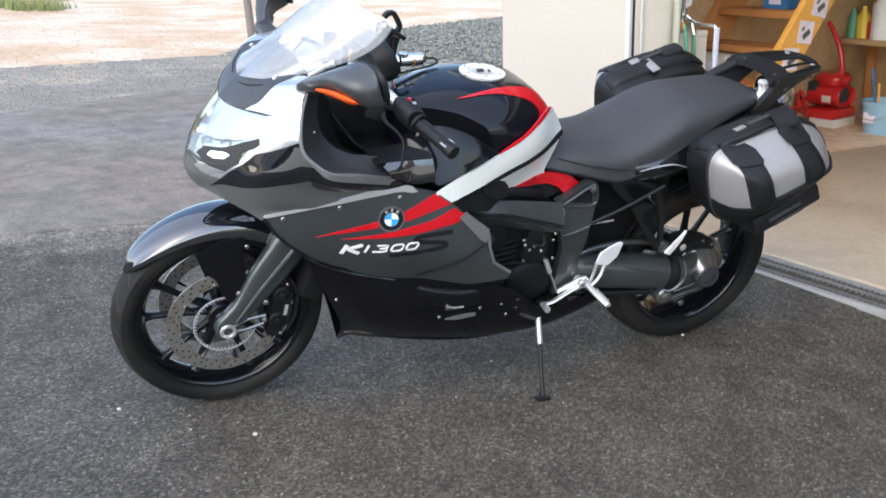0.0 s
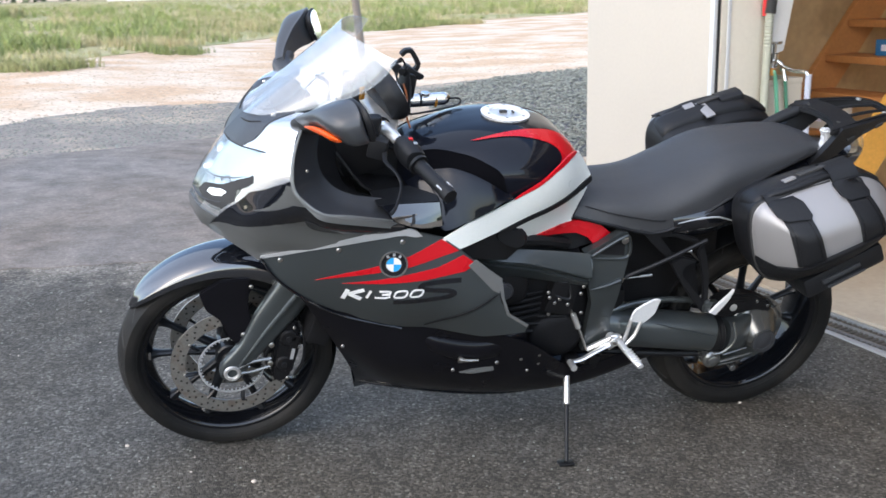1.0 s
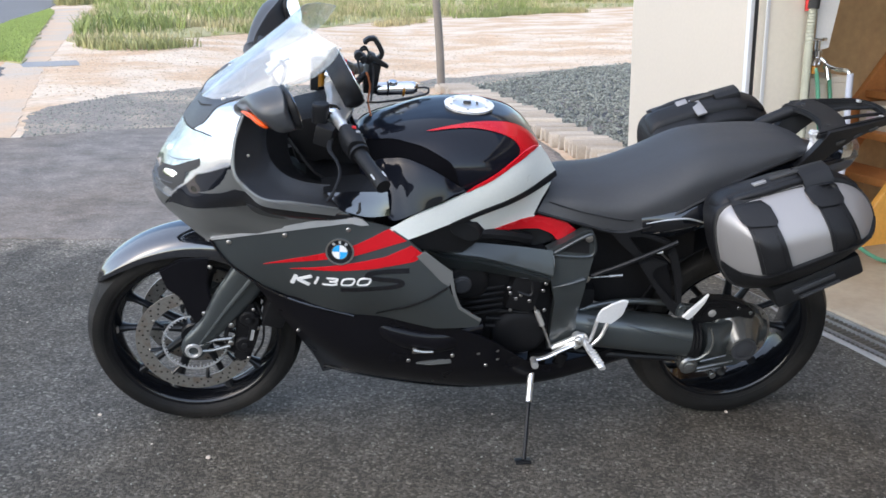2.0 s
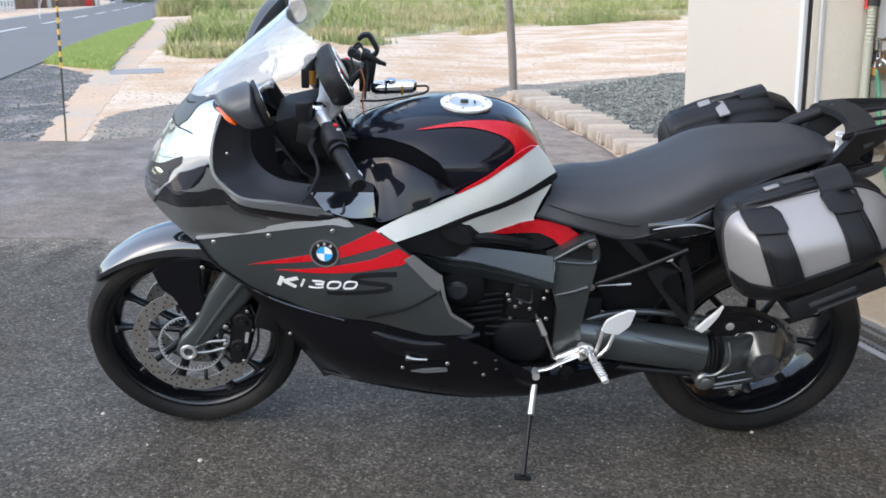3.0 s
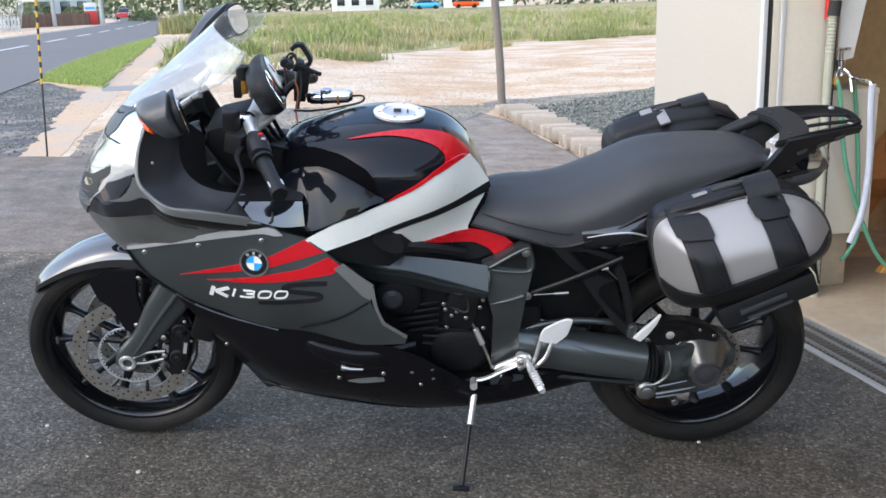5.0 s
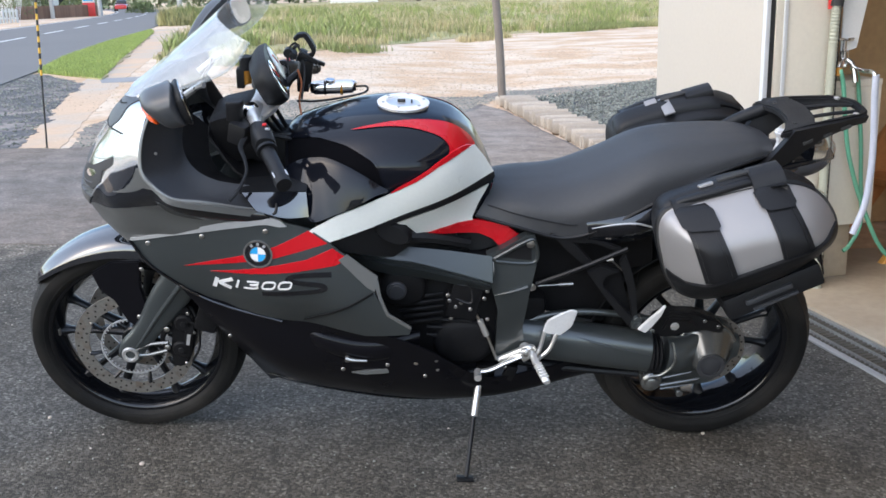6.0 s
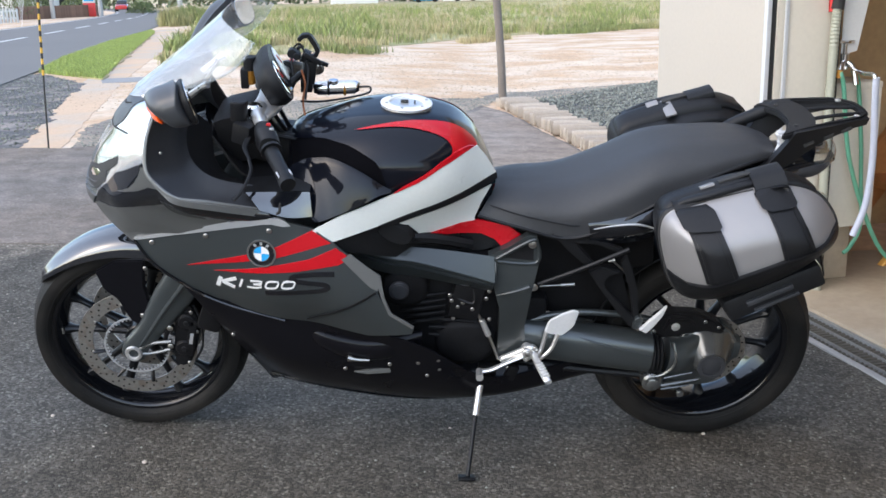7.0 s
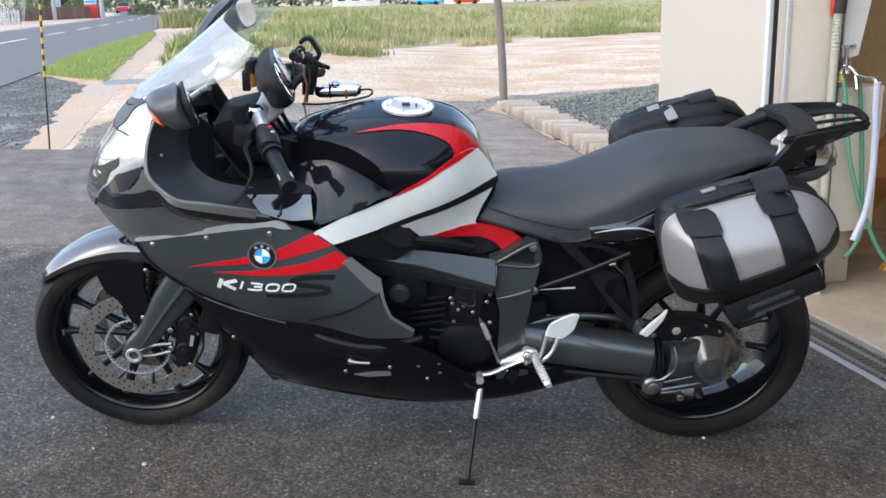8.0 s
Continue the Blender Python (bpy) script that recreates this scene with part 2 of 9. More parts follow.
def sheet(bm, grid, thick=0.0, closed=False):
    """Faces over a grid of points, and the same again inside by the thickness, with a rim."""
    g = np.array(grid, float)
    rows, cols = g.shape[:2]

    def put(a):
        return [[bm.verts.new(a[i, j]) for j in range(cols)] for i in range(rows)]

    def skin(v, flip):
        for i in range(rows - 1):
            for j in range(cols if closed else cols - 1):
                k = (j + 1) % cols
                f = (v[i][j], v[i][k], v[i + 1][k], v[i + 1][j])
                try:
                    bm.faces.new(f[::-1] if flip else f)
                except ValueError:
                    pass
    outer = put(g)
    skin(outer, False)
    if thick:
        du = np.gradient(g, axis=0)
        dv = np.gradient(g, axis=1)
        nrm = np.cross(du, dv)
        nrm /= np.maximum(np.linalg.norm(nrm, axis=2, keepdims=True), 1e-9)
        inner = put(g + nrm * thick)
        skin(inner, True)
        for i in range(rows - 1):
            for j in (() if closed else (0, cols - 1)):
                bm.faces.new((outer[i][j], outer[i + 1][j], inner[i + 1][j], inner[i][j]))
        for j in range(cols if closed else cols - 1):
            k = (j + 1) % cols
            for i in (0, rows - 1):
                bm.faces.new((outer[i][j], outer[i][k], inner[i][k], inner[i][j]))
    return outer


def loft(curves, across=16, along=24, thick=0.0, mirror=False):
    """A smooth shell through lines; with mirror each line runs from the middle plane (v = 0) to one side and is reflected."""
    lines = []
    for c in curves:
        line = curve(c, across)
        if mirror:
            other = line[1:][::-1] * (1, -1, 1)
            line = np.vstack([other, line])
        lines.append(line)
    lines = np.array(lines)
    grid = np.stack([curve(lines[:, j], along) for j in range(lines.shape[1])], axis=1)
    bm = bmesh.new()
    sheet(bm, grid, thick)
    return bm


def hull(rings, along=16, count=24):
    """A closed body through closed outlines, capped at both ends."""
    lines = np.array([ring(r, count) if len(r) < count else np.array(r, float) for r in rings])
    grid = np.stack([curve(lines[:, j], along) for j in range(lines.shape[1])], axis=1)
    bm = bmesh.new()
    v = sheet(bm, grid, closed=True)
    bm.faces.new(v[0])
    bm.faces.new(v[-1])
    return bm


def oval(centre, a, b, power=2.0, count=24, axes=((1, 0, 0), (0, 0, 1))):
    """A closed rounded outline about a centre."""
    out = []
    for k in range(count):
        t = 2 * math.pi * k / count
        c, s = math.cos(t), math.sin(t)
        x, y = a * math.copysign(abs(c) ** (2 / power), c), b * math.copysign(abs(s) ** (2 / power), s)
        out.append(tuple(centre[i] + x * axes[0][i] + y * axes[1][i] for i in range(3)))
    return out


def tube(points, radius, sides=10, count=0, bm=None, squash=1.0):
    """A round bar along a smooth line; the radius may change along it."""
    bm = bm or bmesh.new()
    pts = curve(points, count) if count else np.array(points, float)
    rad = np.interp(np.linspace(0, 1, len(pts)), np.linspace(0, 1, len(radius)), radius) if isinstance(radius, (list, tuple)) else [radius] * len(pts)
    tan = np.gradient(pts, axis=0)
    up = np.array((0.31, 0.2, 0.93))
    grid = []
    for p, t, r in zip(pts, tan, rad):
        t = t / max(np.linalg.norm(t), 1e-9)
        a = np.cross(t, up)
        if np.linalg.norm(a) < 0.1:
            a = np.cross(t, (1, 0, 0))
        a /= np.linalg.norm(a)
        b = np.cross(t, a)
        up = -b if np.dot(-b, up) > 0 else b
        grid.append([p + r * (math.cos(k) * a + squash * math.sin(k) * b) for k in np.linspace(0, 2 * math.pi, sides, endpoint=False)])
    v = sheet(bm, grid, closed=True)
    bm.faces.new(v[0])
    bm.faces.new(v[-1])
    return bm


def lathe(profile, centre, sides=48, bm=None, start=0.0):
    """Turns a closed outline of (radius, v) about the axle line through centre."""
    bm = bm or bmesh.new()
    grid = []
    for k in range(sides):
        t = 2 * math.pi * k / sides + start
        grid.append([(centre[0] + r * math.cos(t), centre[1] + v, centre[2] + r * math.sin(t)) for r, v in profile])
    grid = np.array(grid)
    vs = [[bm.verts.new(p) for p in row] for row in grid]
    n = len(profile)
    for i in range(sides):
        for j in range(n):
            bm.faces.new((vs[i][j], vs[i][(j + 1) % n], vs[(i + 1) % sides][(j + 1) % n], vs[(i + 1) % sides][j]))
    return bm


def disc(centre, radius, v0, v1, sides=24, axis="v", bm=None, edge=0.1):
    """A short round plug with a softened rim, along v, u or w."""
    bm = bm or bmesh.new()
    e = radius * edge
    rows = []
    s = 1 if v1 > v0 else -1
    for r, h in ((radius - e, v0), (radius, v0 + s * min(e, abs(v1 - v0) / 3)), (radius, v1 - s * min(e, abs(v1 - v0) / 3)), (radius - e, v1)):
        row = []
        for k in range(sides):
            t = 2 * math.pi * k / sides
            a, b = r * math.cos(t), r * math.sin(t)
            row.append({"v": (centre[0] + a, h, centre[2] + b), "u": (h, centre[1] + a, centre[2] + b), "w": (centre[0] + a, centre[1] + b, h)}[axis])
        rows.append(row)
    v = sheet(bm, rows, closed=True)
    bm.faces.new(v[0])
    bm.faces.new(v[-1])
    return bm


def box(size, at, m=None, bevel=0.0, bm=None):
    """A block with softened edges, about its centre."""
    own = bmesh.new()
    bmesh.ops.create_cube(own, size=1.0)
    bmesh.ops.scale(own, vec=size, verts=own.verts)
    if bevel:
        bmesh.ops.bevel(own, geom=own.edges[:], offset=bevel, segments=2, affect="EDGES", profile=0.6)
    own.transform(Matrix.Translation(at) @ (m or Matrix()))
    if bm is None:
        return own
    me = bpy.data.meshes.new("tmp")
    own.to_mesh(me)
    own.free()
    bm.from_mesh(me)
    bpy.data.meshes.remove(me)
    return bm


def join(*bms):
    """Several pieces of one part in one bmesh."""
    first = bms[0]
    for b in bms[1:]:
        me = bpy.data.meshes.new("tmp")
        b.to_mesh(me)
        b.free()
        first.from_mesh(me)
        bpy.data.meshes.remove(me)
    return first


def surface(controls, side=-1):
    """A smooth sideways height over (u, w) through control points (u, w, out)."""
    c = np.array(controls, float)
    d = np.linalg.norm(c[:, None, :2] - c[None, :, :2], axis=2)
    k = np.where(d > 0, d * d * np.log(d + 1e-12), 0) + np.eye(len(c)) * 1e-4
    one = np.column_stack([np.ones(len(c)), c[:, :2]])
    a = np.block([[k, one], [one.T, np.zeros((3, 3))]])
    x = np.linalg.solve(a, np.concatenate([c[:, 2], np.zeros(3)]))

    def height(u, w):
        r = np.hypot(c[:, 0] - u, c[:, 1] - w)
        return side * float(np.sum(x[:-3] * np.where(r > 0, r * r * np.log(r + 1e-12), 0)) + x[-3] + x[-2] * u + x[-1] * w)
    return height


def panel(outline, height, off=0.0, thick=0.003, step=0.02, rounded=0, m=None, bm=None, flip=1):
    """A curved plate with this outline in (u, w), lying on a surface of sideways heights, a little off it."""
    bm = bm or bmesh.new()
    o = [Vector(p) for p in (ring(outline, rounded) if rounded else outline)]
    edge = []
    for i, p in enumerate(o):
        q = o[(i + 1) % len(o)]
        k = max(1, int((q - p).length / step))
        edge += [p.lerp(q, j / k) for j in range(k)]
    lo, hi = np.min([tuple(p) for p in edge], axis=0), np.max([tuple(p) for p in edge], axis=0)
    pts = list(edge)
    for x in np.arange(lo[0] + step / 2, hi[0], step):
        for y in np.arange(lo[1] + step / 2, hi[1], step):
            p = Vector((x, y))
            inside = False
            for i, a in enumerate(edge):
                b = edge[(i + 1) % len(edge)]
                if (a.y > y) != (b.y > y) and x < (b.x - a.x) * (y - a.y) / (b.y - a.y) + a.x:
                    inside = not inside
            if inside and min((p - e).length for e in edge) > step * 0.45:
                pts.append(p)
    verts, _, faces, _, _, _ = geometry.delaunay_2d_cdt(pts, [(i, (i + 1) % len(edge)) for i in range(len(edge))], [], 1, 1e-6)
    side = -1 if height(*verts[0]) <= 0 else 1
    side *= flip

    def place(p, d):
        q = Vector((p.x, height(p.x, p.y) + side * d, p.y))
        return m @ q if m else q
    front = [bm.verts.new(place(p, off)) for p in verts]
    back = [bm.verts.new(place(p, off - thick)) for p in verts]
    seen = {}
    for f in faces:
        bm.faces.new([front[i] for i in f])
        bm.faces.new([back[i] for i in f][::-1])
        for a, b in zip(f, list(f[1:]) + [f[0]]):
            seen[(a, b)] = 1
    for a, b in seen:
        if (b, a) not in seen:
            bm.faces.new((front[a], back[a], back[b], front[b]))
    return bm


def slab(outline, v0, v1, bevel=0.004, rounded=0):
    """A plate cut to an outline in (u, w), from v0 to v1, with softened edges."""
    bm = bmesh.new()
    o = ring(outline, rounded) if rounded else outline
    a, b = [bm.verts.new((p[0], v0, p[1])) for p in o], [bm.verts.new((p[0], v1, p[1])) for p in o]
    bm.faces.new(a)
    bm.faces.new(b[::-1])
    for i in range(len(o)):
        j = (i + 1) % len(o)
        bm.faces.new((a[i], b[i], b[j], a[j]))
    bmesh.ops.recalc_face_normals(bm, faces=bm.faces)
    if bevel:
        bmesh.ops.bevel(bm, geom=bm.edges[:], offset=bevel, segments=2, affect="EDGES", clamp_overlap=True)
    return bm


def band(points, width):
    """The outline of a ribbon along a line in (u, w)."""
    p = np.array(points, float)
    t = np.gradient(p, axis=0)
    t /= np.linalg.norm(t, axis=1, keepdims=True)
    nrm = np.column_stack([-t[:, 1], t[:, 0]]) * width / 2
    return [tuple(q) for q in p + nrm] + [tuple(q) for q in (p - nrm)[::-1]]


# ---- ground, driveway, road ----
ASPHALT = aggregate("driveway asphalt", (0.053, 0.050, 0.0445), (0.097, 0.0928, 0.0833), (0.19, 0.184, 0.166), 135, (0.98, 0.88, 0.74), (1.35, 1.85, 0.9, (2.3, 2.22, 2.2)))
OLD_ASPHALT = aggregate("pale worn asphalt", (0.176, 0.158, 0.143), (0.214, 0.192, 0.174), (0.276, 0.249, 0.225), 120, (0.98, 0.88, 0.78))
DUSTY_LIT_ASPHALT = aggregate("dusty brown asphalt paled for wall bounce", (0.25, 0.21, 0.178), (0.30, 0.253, 0.216), (0.38, 0.325, 0.28), 120, (0.98, 0.90, 0.82))
ROAD = material("worn road asphalt", (0.156, 0.150, 0.145), 0.9, 0, 0.15, scale=0.4, fine=40, bump=0.4, bump_scale=60)
SAND = material("pale sandy soil", (0.585, 0.395, 0.245), 0.95, 0, 0.42, scale=0.9, fine=14, bump=0.9, bump_scale=22, second=(0.60, 0.485, 0.37), amount=0.6)
WEED = material("lush weed green", (0.25, 0.29, 0.095), 0.65, 0, 0.25, scale=0.5, fine=5, island=-0.4)
CLOD = material("sandy clod", (0.50, 0.385, 0.28), 0.95, 0, 0.2, scale=20, fine=200, island=-0.25)
GRIT = material("grey gravelly soil", (0.25, 0.215, 0.185), 0.95, 0, 0.5, scale=1.5, fine=35, bump=0.9, bump_scale=60, second=(0.36, 0.29, 0.22), amount=0.35)
RUBBLE = material("dark rubble", (0.10, 0.097, 0.10), 0.95, 0, 0.4, scale=2.5, fine=40, bump=0.9, bump_scale=40, second=(0.24, 0.21, 0.19), amount=0.35)
SOIL = material("field soil", (0.42, 0.35, 0.19), 0.95, 0, 0.3, scale=0.3, fine=8, second=(0.28, 0.28, 0.12), amount=0.5)
CONCRETE = material("weathered concrete", (0.50, 0.425, 0.345), 0.9, 0, 0.2, scale=0.9, fine=40, bump=0.3, bump_scale=90, second=(0.56, 0.40, 0.27), amount=0.65)
CONCRETE_DARK = material("damp grey concrete", (0.27, 0.27, 0.27), 0.85, 0, 0.15, scale=2, fine=40)
STONE = material("gravel stone", (0.205, 0.212, 0.180), 0.85, 0, 0.2, scale=20, fine=200, island=-0.4)
PALE_STONE = material("pale pebble", (0.44, 0.38, 0.32), 0.8, 0, 0.15, scale=20, fine=200, island=-0.4)
GRASS = material("fresh grass", (0.31, 0.385, 0.105), 0.6, 0, 0.2, scale=2, fine=20, island=-0.35)
MEADOW = material("meadow grass", (0.225, 0.26, 0.09), 0.7, 0, 0.25, scale=0.25, fine=3, island=-0.35, second=(0.41, 0.345, 0.18), amount=0.55)
STRAW = material("dry straw grass", (0.50, 0.42, 0.26), 0.7, 0, 0.2, scale=0.5, fine=6, island=-0.35)
# Paler than the near leaves: distance haze is mixed into the colour.
HAZE_LEAF = material("far leaves with haze in the green", (0.20, 0.235, 0.13), 0.8, 0, 0.25, scale=0.05, fine=1, island=-0.3)
LEAF = material("leaves", (0.12, 0.155, 0.055), 0.6, 0, 0.25, scale=1, fine=10, island=-0.4)
BARK = material("weathered grey wood", (0.20, 0.17, 0.145), 0.85, 0, 0.25, scale=6, fine=90, bump=0.6, bump_scale=60)
LINE_PAINT = material("worn road paint", (0.62, 0.62, 0.60), 0.8, 0, 0.1, scale=3, fine=30)

FALL = SLOPE.to_3x3() @ Vector((0, 0, 1))


def level(x, y):
    """The height of the ground: the sloping driveway, and level land beyond it."""
    xc, yc = min(max(x, -1.8), 2.3), min(max(y, -6.0), 4.3)
    return -(FALL.x * (xc - 2.3) + FALL.y * yc) / FALL.z


def grid_ground():
    """One sheet out to the horizon, finer near the house."""
    near = sorted([i * 0.5 for i in range(-24, 41)] + [-1.8, 2.3, 4.3])
    xs = [-2500, -900, -400, -200, -100, -60, -40, -25, -17] + near + [26, 40, 80, 200, 500, 2500]
    ys = [-2500, -600, -150, -60, -30, -18] + near + [24, 30, 38, 48, 60, 80, 110, 160, 260, 500, 2500]
    bm = bmesh.new()
    sheet(bm, [[(x, y, level(x, y) - 0.014 + 0.002 * noise.noise((x * 0.7, y * 0.7, 0)) * (y > 5) - (0.06 if x > 1.2 and y < 1.8 else 0)) for x in xs] for y in ys])
    return bm


def patch(outline, lift, step=0.4, rag=0.0, bm=None, thick=0.04, seed=0):
    """A flat layer with a ragged edge, laid on the ground."""
    bm = bm or bmesh.new()
    edge = []
    for i, p in enumerate(outline):
        q = outline[(i + 1) % len(outline)]
        k = max(1, int(math.dist(p, q) / step))
        for j in range(k):
            x, y = p[0] + (q[0] - p[0]) * j / k, p[1] + (q[1] - p[1]) * j / k
            edge.append(Vector((x + rag * (noise.noise((x * 2.3, y * 2.3, seed)) + 0.6 * noise.noise((x * 11, y * 11, seed))), y + rag * (noise.noise((x * 2.3, y * 2.3, seed + 7)) + 0.6 * noise.noise((x * 11, y * 11, seed + 7))))))
    lo, hi = np.min([tuple(p) for p in edge], axis=0), np.max([tuple(p) for p in edge], axis=0)
    pts = list(edge)
    inner = max(step, (hi[0] - lo[0]) / 40, (hi[1] - lo[1]) / 40)
    for x in np.arange(lo[0], hi[0], inner):
        for y in np.arange(lo[1], hi[1], inner):
            inside = False
            for i, a in enumerate(edge):
                b = edge[(i + 1) % len(edge)]
                if (a.y > y) != (b.y > y) and x < (b.x - a.x) * (y - a.y) / (b.y - a.y) + a.x:
                    inside = not inside
            if inside:
                pts.append(Vector((x, y)))
    for cut in (-1.8, 2.3):
        pts += [Vector((cut, y)) for y in np.arange(lo[1], hi[1], 0.5) if lo[0] < cut < hi[0]]
    pts += [Vector((x, 4.3)) for x in np.arange(lo[0], hi[0], 0.5) if lo[1] < 4.3 < hi[1]]
    verts, _, faces, _, _, _ = geometry.delaunay_2d_cdt(pts, [(i, (i + 1) % len(edge)) for i in range(len(edge))], [], 1, 1e-6)
    top = [bm.verts.new((p.x, p.y, level(p.x, p.y) + lift)) for p in verts]
    seen = set()
    for f in faces:
        bm.faces.new([top[i] for i in f])
        seen |= {(a, b) for a, b in zip(f, list(f[1:]) + [f[0]])}
    for a, b in seen:
        if (b, a) not in seen:
            c, d = [bm.verts.new((verts[i].x, verts[i].y, level(verts[i].x, verts[i].y) + lift - thick)) for i in (a, b)]
            bm.faces.new((top[a], c, d, top[b]))
    return bm


def inside(poly, x, y):
    hit = False
    for i, a in enumerate(poly):
        b = poly[(i + 1) % len(poly)]
        if (a[1] > y) != (b[1] > y) and x < (b[0] - a[0]) * (y - a[1]) / (b[1] - a[1]) + a[0]:
            hit = not hit
    return hit


tagged(part("ground", grid_ground(), SAND), "pale sandy earth stretching to the horizon", "ground", kind="structure")

BUILD = pose(2.27, 1.27, 0.015, 0, 0, 11.6)


def site(x, y):
    p = BUILD @ Vector((x, y, 0))
    return (p.x, p.y)


DRIVE = [(-14, 3.6), (-6, 4.0), (-2.1, 4.2), (-1.63, 4.15), (-0.64, 4.8), (1.08, 5.95), (1.6, 7.75), (1.84, 6.9), (2.15, 4.4), (2.17, 2.5),
         site(-0.1, 0.98), site(-0.1, 0.0), site(-0.1, -3.4), site(-0.1, -6.2), (3.6, -9), (-14, -9)]
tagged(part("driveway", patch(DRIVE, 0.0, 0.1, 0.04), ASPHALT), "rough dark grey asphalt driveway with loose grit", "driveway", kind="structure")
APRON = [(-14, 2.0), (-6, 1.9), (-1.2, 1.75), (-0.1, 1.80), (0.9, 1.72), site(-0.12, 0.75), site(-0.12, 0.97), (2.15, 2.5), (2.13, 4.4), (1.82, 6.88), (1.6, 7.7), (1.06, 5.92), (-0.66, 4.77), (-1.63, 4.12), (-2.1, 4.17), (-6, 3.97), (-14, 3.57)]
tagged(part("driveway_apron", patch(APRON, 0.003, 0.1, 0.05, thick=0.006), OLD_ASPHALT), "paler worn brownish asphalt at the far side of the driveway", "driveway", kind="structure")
# Dusty brown patch; its paleness also stands in for garage wall bounce.
tagged(part("driveway_edge", patch([(0.95, 2.7), (1.6, 2.6), (2.12, 2.55), (2.11, 4.4), (1.81, 6.8), (1.6, 7.5), (1.25, 6.3), (1.08, 4.5)], 0.008, 0.1, 0.05, thick=0.008), DUSTY_LIT_ASPHALT), "dusty brownish asphalt, paled for wall light, beside the edging stones", "driveway", kind="structure")
STRIP = [(-1.6, 4.3), (-1.6, 4.1), (-0.64, 4.7), (1.08, 5.85), (1.5, 7.4), (1.8, 8.3), (4.2, 10.2), (8, 12), (2.0, 9.4), (1.69, 8.63), (-0.67, 7.6), (-1.5, 6.6), (-1.85, 5.4)]
tagged(part("gravel_margin", patch(STRIP, -0.009, 0.05, 0.12), GRIT), "grey gravelly earth beside the driveway", "gravel", kind="structure")
LOOSE = [(-1.90, 4.15), (-2.21, 5.29), (-2.70, 7.23), (-3.30, 9.9), (-4.6, 12.0), (-5.2, 10.2), (-9, 9), (-9, 3.9)]
tagged(part("rubble_margin", patch(LOOSE, -0.008, 0.05, 0.09), RUBBLE), "dark crushed rubble between driveway and road", "rubble", kind="structure")


def road_line(y):
    """The middle of the road, which bends slowly away."""
    return -10.6 - 0.178 * (y - 25.4) - 0.0009 * max(y - 60, 0) ** 2


def road_strip(left, right, y0, y1, lift, step=3.0, thick=0.05):
    bm = bmesh.new()
    ys = np.arange(y0, y1 + 0.01, (y1 - y0) / max(2, round((y1 - y0) / step)))
    rows = [[(road_line(y) + a, y, level(-5, 5) + lift - d) for a, d in ((left, thick), (left, 0), (right, 0), (right, thick))] for y in ys]
    sheet(bm, rows)
    return bm


tagged(part("road", road_strip(-3.6, 3.5, -60, 260, 0.012), ROAD), "grey asphalt two-lane road with a dashed centre line", "road", kind="structure")
for k in range(-4, 14):
    y = 25.2 + 7.6 * k
    tagged(part("lane_marking", road_strip(-0.08, 0.08, y, y + 4.2, 0.018, 2.0, 0.004), LINE_PAINT), "worn white painted road dash", "road marking", "centre line dashes", "structure")
tagged(part("edge_line", road_strip(-3.3, -3.18, -60, 200, 0.018, 4, 0.004), LINE_PAINT), "worn white road edge line", "road marking", kind="structure")
PATHWAY = [(-1.95, 4.15), (-3.35, 9.95), (-5.6, 21.5), (-8.4, 34.5), (-7.7, 35.2), (-4.95, 22), (-2.85, 10.0), (-2.36, 7.68), (-1.96, 5.67), (-1.64, 4.15)]
tagged(part("pavement", patch(PATHWAY, -0.0105, 0.12, 0.035), CONCRETE), "pale dusty concrete footpath", "pavement", kind="structure")
tagged(part("pavement_joint", patch([(-3.06, 9.86), (-2.4, 9.95), (-2.6, 10.7), (-3.3, 10.6)], -0.006, 0.3, 0.02), CONCRETE_DARK), "dark drain slab across the footpath", "drain cover", kind="structure")
FIELD = [(-7.0, 35), (-3.6, 15.0), (-2.9, 12.8), (-0.79, 17.1), (2.2, 25), (9.4, 31.2), (30, 44), (120, 60), (200, 230), (-44, 230), (-24, 100)]
tagged(part("meadow_soil", patch(FIELD, 0.0, 2.0, 0.5), SOIL), "rough soil under meadow grass", "ground", kind="structure")
VERGE = [(-3.22, 10.4), (-4.7, 12.2), (-5.6, 16), (-7.0, 24), (-8.35, 33.6), (-7.6, 31), (-5.5, 21), (-4.2, 14.8)]
tagged(part("verge_soil", patch(VERGE, 0.006, 0.6, 0.15), SOIL), "green verge soil", "ground", kind="structure")


